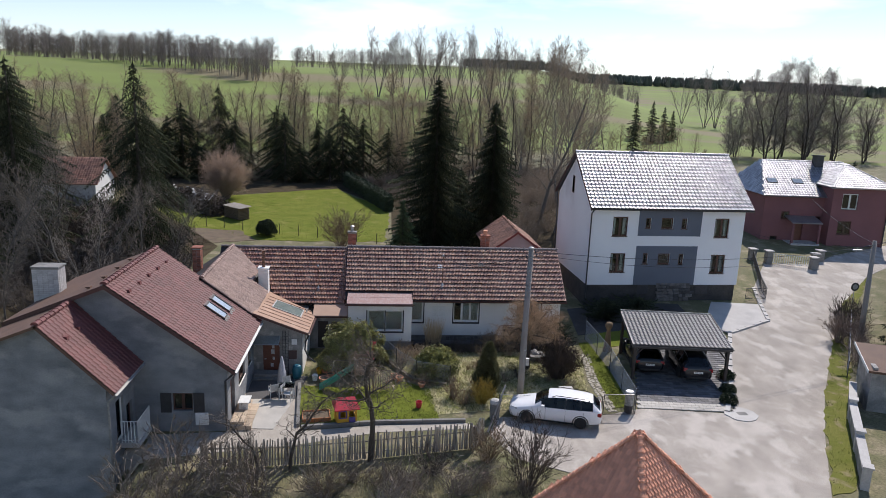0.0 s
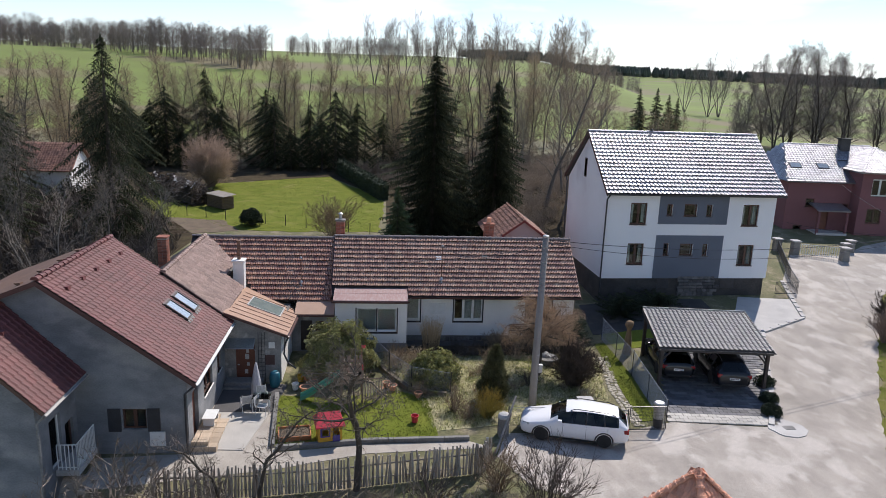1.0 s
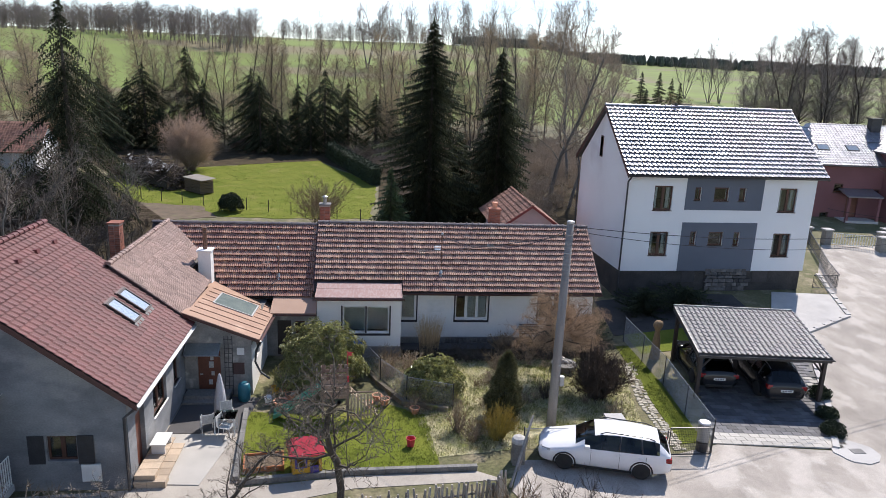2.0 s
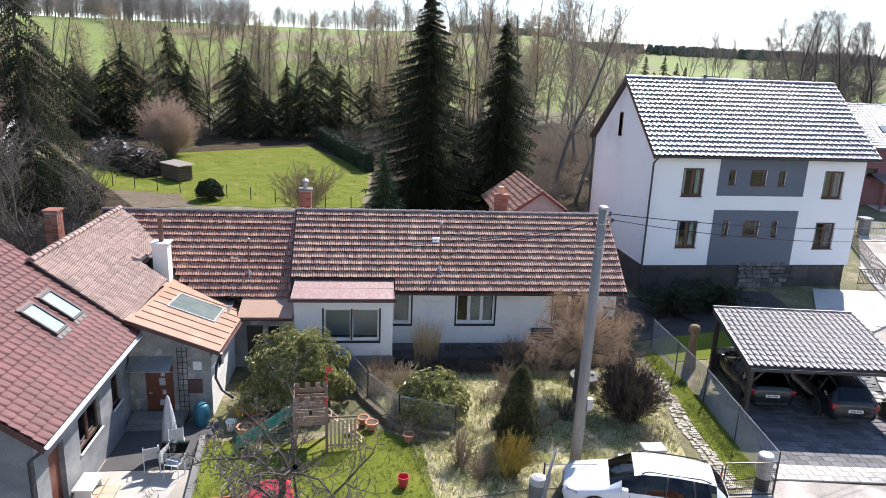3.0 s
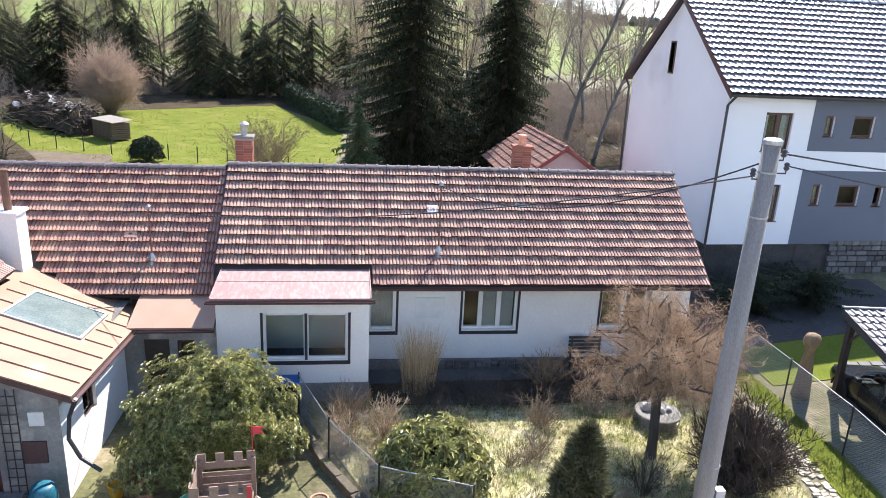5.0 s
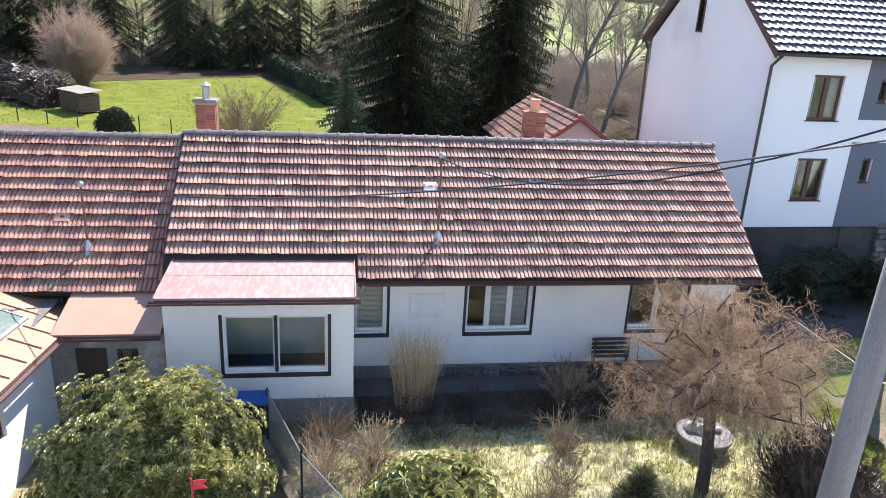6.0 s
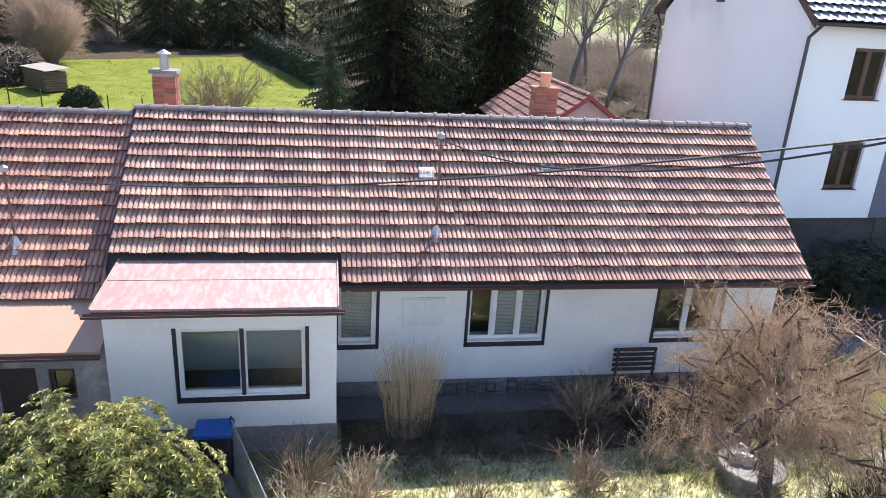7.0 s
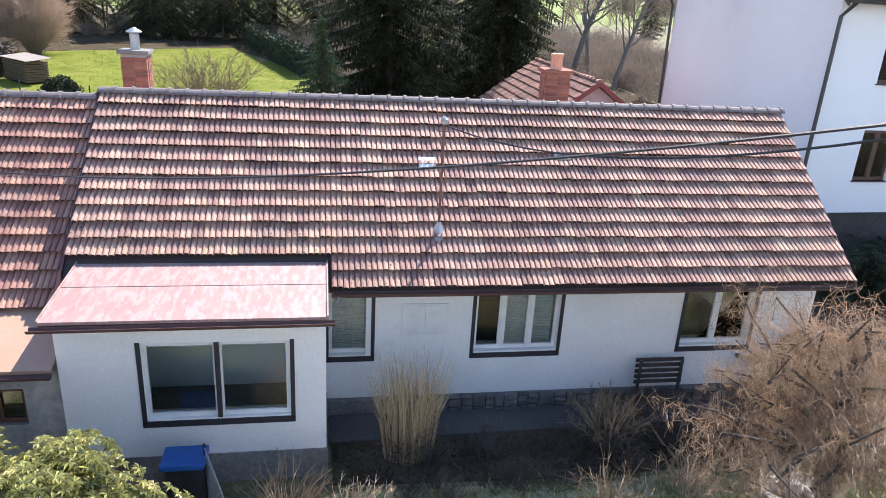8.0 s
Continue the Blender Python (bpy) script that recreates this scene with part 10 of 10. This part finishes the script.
prism(bm, [(x, -0.8, z) for x, z in wave] + [(x, -0.8, z - 0.02) for x, z in reversed(wave)], (0, 1.6, 0.16))
part("cover_sheet", bm, M_WOOD_STAKE, lg, "pale corrugated cover sheet", local=True)
rng = random.Random(21)
sc = thing("scrap_heap", (-20.5, 40.2, 0.4), label="heap of dark brush and scrap with pale sheeting", category="scrap heap")
HEAP_A, HEAP_B = np.array([-25.2, 44.6, 0.0]), np.array([-16.6, 36.6, 0.0])
heap_dir = unit(HEAP_B - HEAP_A)
heap_out = np.array([heap_dir[1], -heap_dir[0], 0.0])
TVs, TFs = [], []
rr_ = np.random.RandomState(3)


def heap_top(s, w):
    """Height of the heap at a share s of its length, w metres from its middle line."""
    return max(0.1, (1.2 + 1.1 * math.sin(math.pi * (0.12 + 0.76 * s)) + 0.35 * math.sin(17 * s)) * (1 - (w / 2.1) ** 2))


for k in range(2600):
    s, w = rr_.rand(), rr_.normal(0, 0.85)
    p = HEAP_A + (HEAP_B - HEAP_A) * s + heap_out * w
    p[2] = ground_z(p[0], p[1]) + heap_top(s, min(abs(w), 2.0)) * rr_.uniform(0.1, 1.05)
    d = unit(rr_.normal(0, 1, 3) * (1, 1, 0.45))
    stalk(TVs, TFs, [p, p + d * rr_.uniform(0.4, 1.3)], [0.05, 0.02], 3)
data_part("brush", TVs, TFs, M_TWIG_DARK, sc, kind="stuff")
bm = bmesh.new()
ring = []
for i in range(13):
    s = i / 12
    row = []
    for j in range(7):
        w = -1.9 + 3.8 * j / 6
        p = HEAP_A + (HEAP_B - HEAP_A) * s + heap_out * w
        lump = 0.3 * noise.noise(Vector((i * 0.9, j * 1.1, 4.0)))
        row.append(bm.verts.new((p[0], p[1], ground_z(p[0], p[1]) + 0.85 * heap_top(s, abs(w)) * (0.05 if i in (0, 12) else 1) + lump)))
    ring.append(row)
for ra, rb in zip(ring, ring[1:]):
    for j in range(6):
        bm.faces.new((ra[j], ra[j + 1], rb[j + 1], rb[j]))
part("mound", bm, M_SOIL_AND_SHADE, sc)
for k in range(15):
    s, w = rng.uniform(0.1, 0.95), rng.uniform(-1.2, 1.3)
    bm = bmesh.new()
    box(bm, -0.55, 0.55, -0.28, 0.28, 0, 0.04, None, 0.01)
    bmesh.ops.subdivide_edges(bm, edges=bm.edges[:], cuts=2, use_grid_fill=True)
    for v in bm.verts:
        v.co += noise.noise_vector(v.co * 2.2 + Vector((k, 2, 0))) * 0.22
    p = HEAP_A + (HEAP_B - HEAP_A) * s + heap_out * w
    bm.transform(pose(p[0], p[1], ground_z(p[0], p[1]) + heap_top(s, abs(w)) * 0.9, rng.uniform(-45, 45), rng.uniform(-45, 45), rng.uniform(0, 180)))
    part("sheeting", bm, M_CONCRETE if k % 3 else M_CURTAIN, sc)
wf = thing("paddock_fence", (-14, 27, -0.2), label="thin wire fence on wooden posts across the lawn", category="fence")
for k in range(13):
    x, y = -23.5 + 2.1 * k, 33.0 - 0.75 * k
    bm = bmesh.new()
    tube(bm, [(x, y, ground_z(x, y)), (x, y, ground_z(x, y) + 1.15)], 0.04, 6)
    part("post", bm, M_BARK, wf)
oh = thing("neighbour_house", (-26, 22, -0.5), label="small brick-red roofed house behind the trees", category="house")
bm = bmesh.new()
wall_panel(bm, (-33, 24), (-26, 24), -1, 2.6, 0.3)
wall_panel(bm, (-26, 24), (-26, 30), -1, 2.6, 0.3, top=[(0, 2.6), (6, 2.6), (3, 5.0)])
wall_panel(bm, (-26, 30), (-33, 30), -1, 2.6, 0.3)
part("wall", bm, M_RENDER_WHITE, oh)
bm = bmesh.new()
slab(bm, [(-33.4, 23.6, 2.3), (-25.6, 23.6, 2.3), (-25.6, 27, 5.2), (-33.4, 27, 5.2)], 0.1)
slab(bm, [(-33.4, 30.4, 2.3), (-33.4, 27, 5.2), (-25.6, 27, 5.2), (-25.6, 30.4, 2.3)], 0.1)
orf = part("roof", bm, M_TILE_SHED, oh)
tile_roof(orf, (-33.4, 23.6, 2.31), (1, 0, 0), np.array([0, 3.4, 2.9]), 7.8, 4.47, ROMAN, 0.35, M_TILE_SHED, seed=71)
oh.location += Vector((-6.6, 16.4, 0.7))

# ---- right side of the lane ----
rw = thing("retaining_wall", (25.5, -17.5, -0.85), label="grey garden wall with pale stone coping", category="wall")
pts = [(29.2, -12.0), (27.4, -14.6), (25.4, -18.0), (23.5, -21.2)]
for k, (a, b) in enumerate(zip(pts, pts[1:])):
    a, b = Vector((*a, 0)), Vector((*b, 0))
    ang = math.degrees(math.atan2((b - a).y, (b - a).x))
    ln = (b - a).length
    bm = bmesh.new()
    box(bm, 0, ln, -0.12, 0.12, -1.0, 0.0 + 0.05 * (2 - k))
    bm.transform(pose(a.x, a.y, 0, 0, 0, ang))
    part("wall_panel", bm, M_RENDER_GREY, rw)
    bm = bmesh.new()
    box(bm, 0.0, ln, -0.2, 0.2, 0.002 + 0.05 * (2 - k), 0.08 + 0.05 * (2 - k), None, 0.012)
    bm.transform(pose(a.x, a.y, 0, 0, 0, ang))
    part("coping", bm, M_CONCRETE, rw)
    bm = bmesh.new()
    box(bm, -0.17, 0.17, -0.17, 0.17, -1.0, 0.2 + 0.05 * (2 - k))
    box(bm, -0.23, 0.23, -0.23, 0.23, 0.2 + 0.05 * (2 - k), 0.27 + 0.05 * (2 - k))
    bm.transform(pose(b.x, b.y, 0, 0, 0, ang))
    part("pier", bm, M_CONCRETE, rw)
gs = thing("grey_garage", (31.5, -12.5, -0.85), label="small grey rendered outbuilding with felt roof", category="outbuilding")
bm = bmesh.new()
wall_panel(bm, (30.1, -11.0), (29.0, -13.6), -1, 1.7, 0.25)
wall_panel(bm, (29.0, -13.6), (35.0, -16.0), -1, 1.5, 0.25)
wall_panel(bm, (36.0, -13.4), (30.1, -11.0), -1, 1.7, 0.25)
part("wall", bm, M_RENDER_GREY, gs)
bm = bmesh.new()
slab(bm, [(29.9, -10.7, 2.1), (28.7, -13.7, 1.55), (35.2, -16.3, 1.55), (36.4, -13.2, 2.1)], 0.14)
part("roof", bm, M_BROWN_ROOF, gs)
bm = bmesh.new()
prism(bm, [(29.88, -10.7, 1.95), (28.68, -13.7, 1.4), (28.68, -13.7, 1.58), (29.88, -10.7, 2.13)], (-0.03, 0.01, 0))
part("verge_board", bm, M_FRAME_WHITE, gs)
hd = thing("roadside_hedge", (34.5, -3.5, -0.3), label="ragged brown hedge behind a wire fence", category="hedge")
V, F = [], []
rr_ = np.random.RandomState(8)
for k in range(1500):
    s = rr_.rand()
    p = np.array([31.2 + 6.5 * s, -8.6 + 9.4 * s, 0]) + np.array([rr_.normal(0.5, 0.35), rr_.normal(-0.3, 0.35), 0])
    p[2] = ground_z(p[0], p[1]) + rr_.rand() * 1.3
    stalk(V, F, [p, p + unit(rr_.normal(0, 1, 3) + np.array([0, 0, 0.8])) * rr_.uniform(0.2, 0.7)], [0.014, 0.006], 3)
data_part("brush", V, F, M_TWIG_RED, hd, kind="stuff")
mesh_fence("roadside_fence", [(30.6, -9.6), (34.5, -4.0), (37.4, 0.2)], 1.1, "old wire fence beside the verge", 0.12)
spruce("cypress", (38.5, -4.5), 111, 3.6, 1.6, M_NEEDLE, "dark cypress beside the lane", bare=0.01, droop=-0.1, step=0.18)
spruce("cypress", (41.5, -1.5), 112, 4.0, 1.8, M_NEEDLE, "broad dark cypress beside the lane", bare=0.01, droop=-0.1, step=0.2)
spruce("cypress", (36.5, -7.5), 113, 3.2, 1.6, M_NEEDLE, "dark cypress behind the wire fence", bare=0.01, droop=-0.1, step=0.18)
for x, y, h in ((37.0, 14.1, 1.0), (38.1, 13.2, 1.1), (41.4, 11.4, 1.1), (42.3, 12.6, 1.1), (43.6, 13.9, 1.0)):
    t = thing("gate_pier", (x, y, ground_z(x, y)), label="short dark stone gate pier with pale cap", category="gate pier", group="gate piers of the red house")
    bm = bmesh.new()
    g = ground_z(x, y)
    box(bm, x - 0.28, x + 0.28, y - 0.28, y + 0.28, g - 0.1, g + h, None, 0.02)
    part("shaft", bm, M_PLINTH, t)
    bm = bmesh.new()
    box(bm, x - 0.36, x + 0.36, y - 0.36, y + 0.36, g + h, g + h + 0.1, None, 0.02)
    part("cap", bm, M_CONCRETE, t)
for a, b, lab in (((38.3, 13.0), (41.3, 11.6), "white sliding gate of the red house"), ((31.0, 3.7), (32.6, 3.7), "light metal gate beside the white house")):
    t = thing("yard_gate", (*a, ground_z(*a)), label=lab, category="gate")
    g = ground_z(*a)
    bm = bmesh.new()
    tube(bm, [(*a, g + 0.1), (*a, g + 0.95), (*b, g + 0.95), (*b, g + 0.1), (*a, g + 0.1)], 0.025, 6)
    part("gate_frame", bm, M_FRAME_WHITE if lab[0] == "w" else M_METAL_DARK, t)
    n = 18
    for k in range(1, n):
        x, y = a[0] + (b[0] - a[0]) * k / n, a[1] + (b[1] - a[1]) * k / n
        bm = bmesh.new()
        tube(bm, [(x, y, g + 0.1), (x, y, g + 0.95)], 0.012 if lab[0] != "w" else 0.03, 5)
        part("bar", bm, M_FRAME_WHITE if lab[0] == "w" else M_METAL_DARK, t)
rl = thing("yard_railing", (33, 4.5, 0.3), label="black metal railing beside the lane", category="railing")
for a, b in (((32.7, 3.7), (33.6, 6.2)), ((33.6, 6.2), (36.9, 13.8))):
    ga, gb = ground_z(*a), ground_z(*b)
    for z in (0.2, 1.0):
        bm = bmesh.new()
        tube(bm, [(*a, ga + z), (*b, gb + z)], 0.025, 6)
        part("rail", bm, M_METAL_DARK, rl)
    n = int((Vector(a) - Vector(b)).length / 0.16)
    for k in range(n + 1):
        x, y = a[0] + (b[0] - a[0]) * k / n, a[1] + (b[1] - a[1]) * k / n
        bm = bmesh.new()
        g = ga + (gb - ga) * k / n
        tube(bm, [(x, y, g + 0.05), (x, y, g + 1.0)], 0.012, 4)
        part("bar", bm, M_METAL_DARK, rl)
for x, y, s in ((22.9, -9.6, 0.5), (22.2, -11.3, 0.45), (21.6, -12.6, 0.5)):
    leafy_bush("edging_shrub", (x, y), int(x * 10), s, s, s * 1.1, 160, 0.14, M_LEAF_DARK, "small dark shrub on the kerb edge", rosette=5)
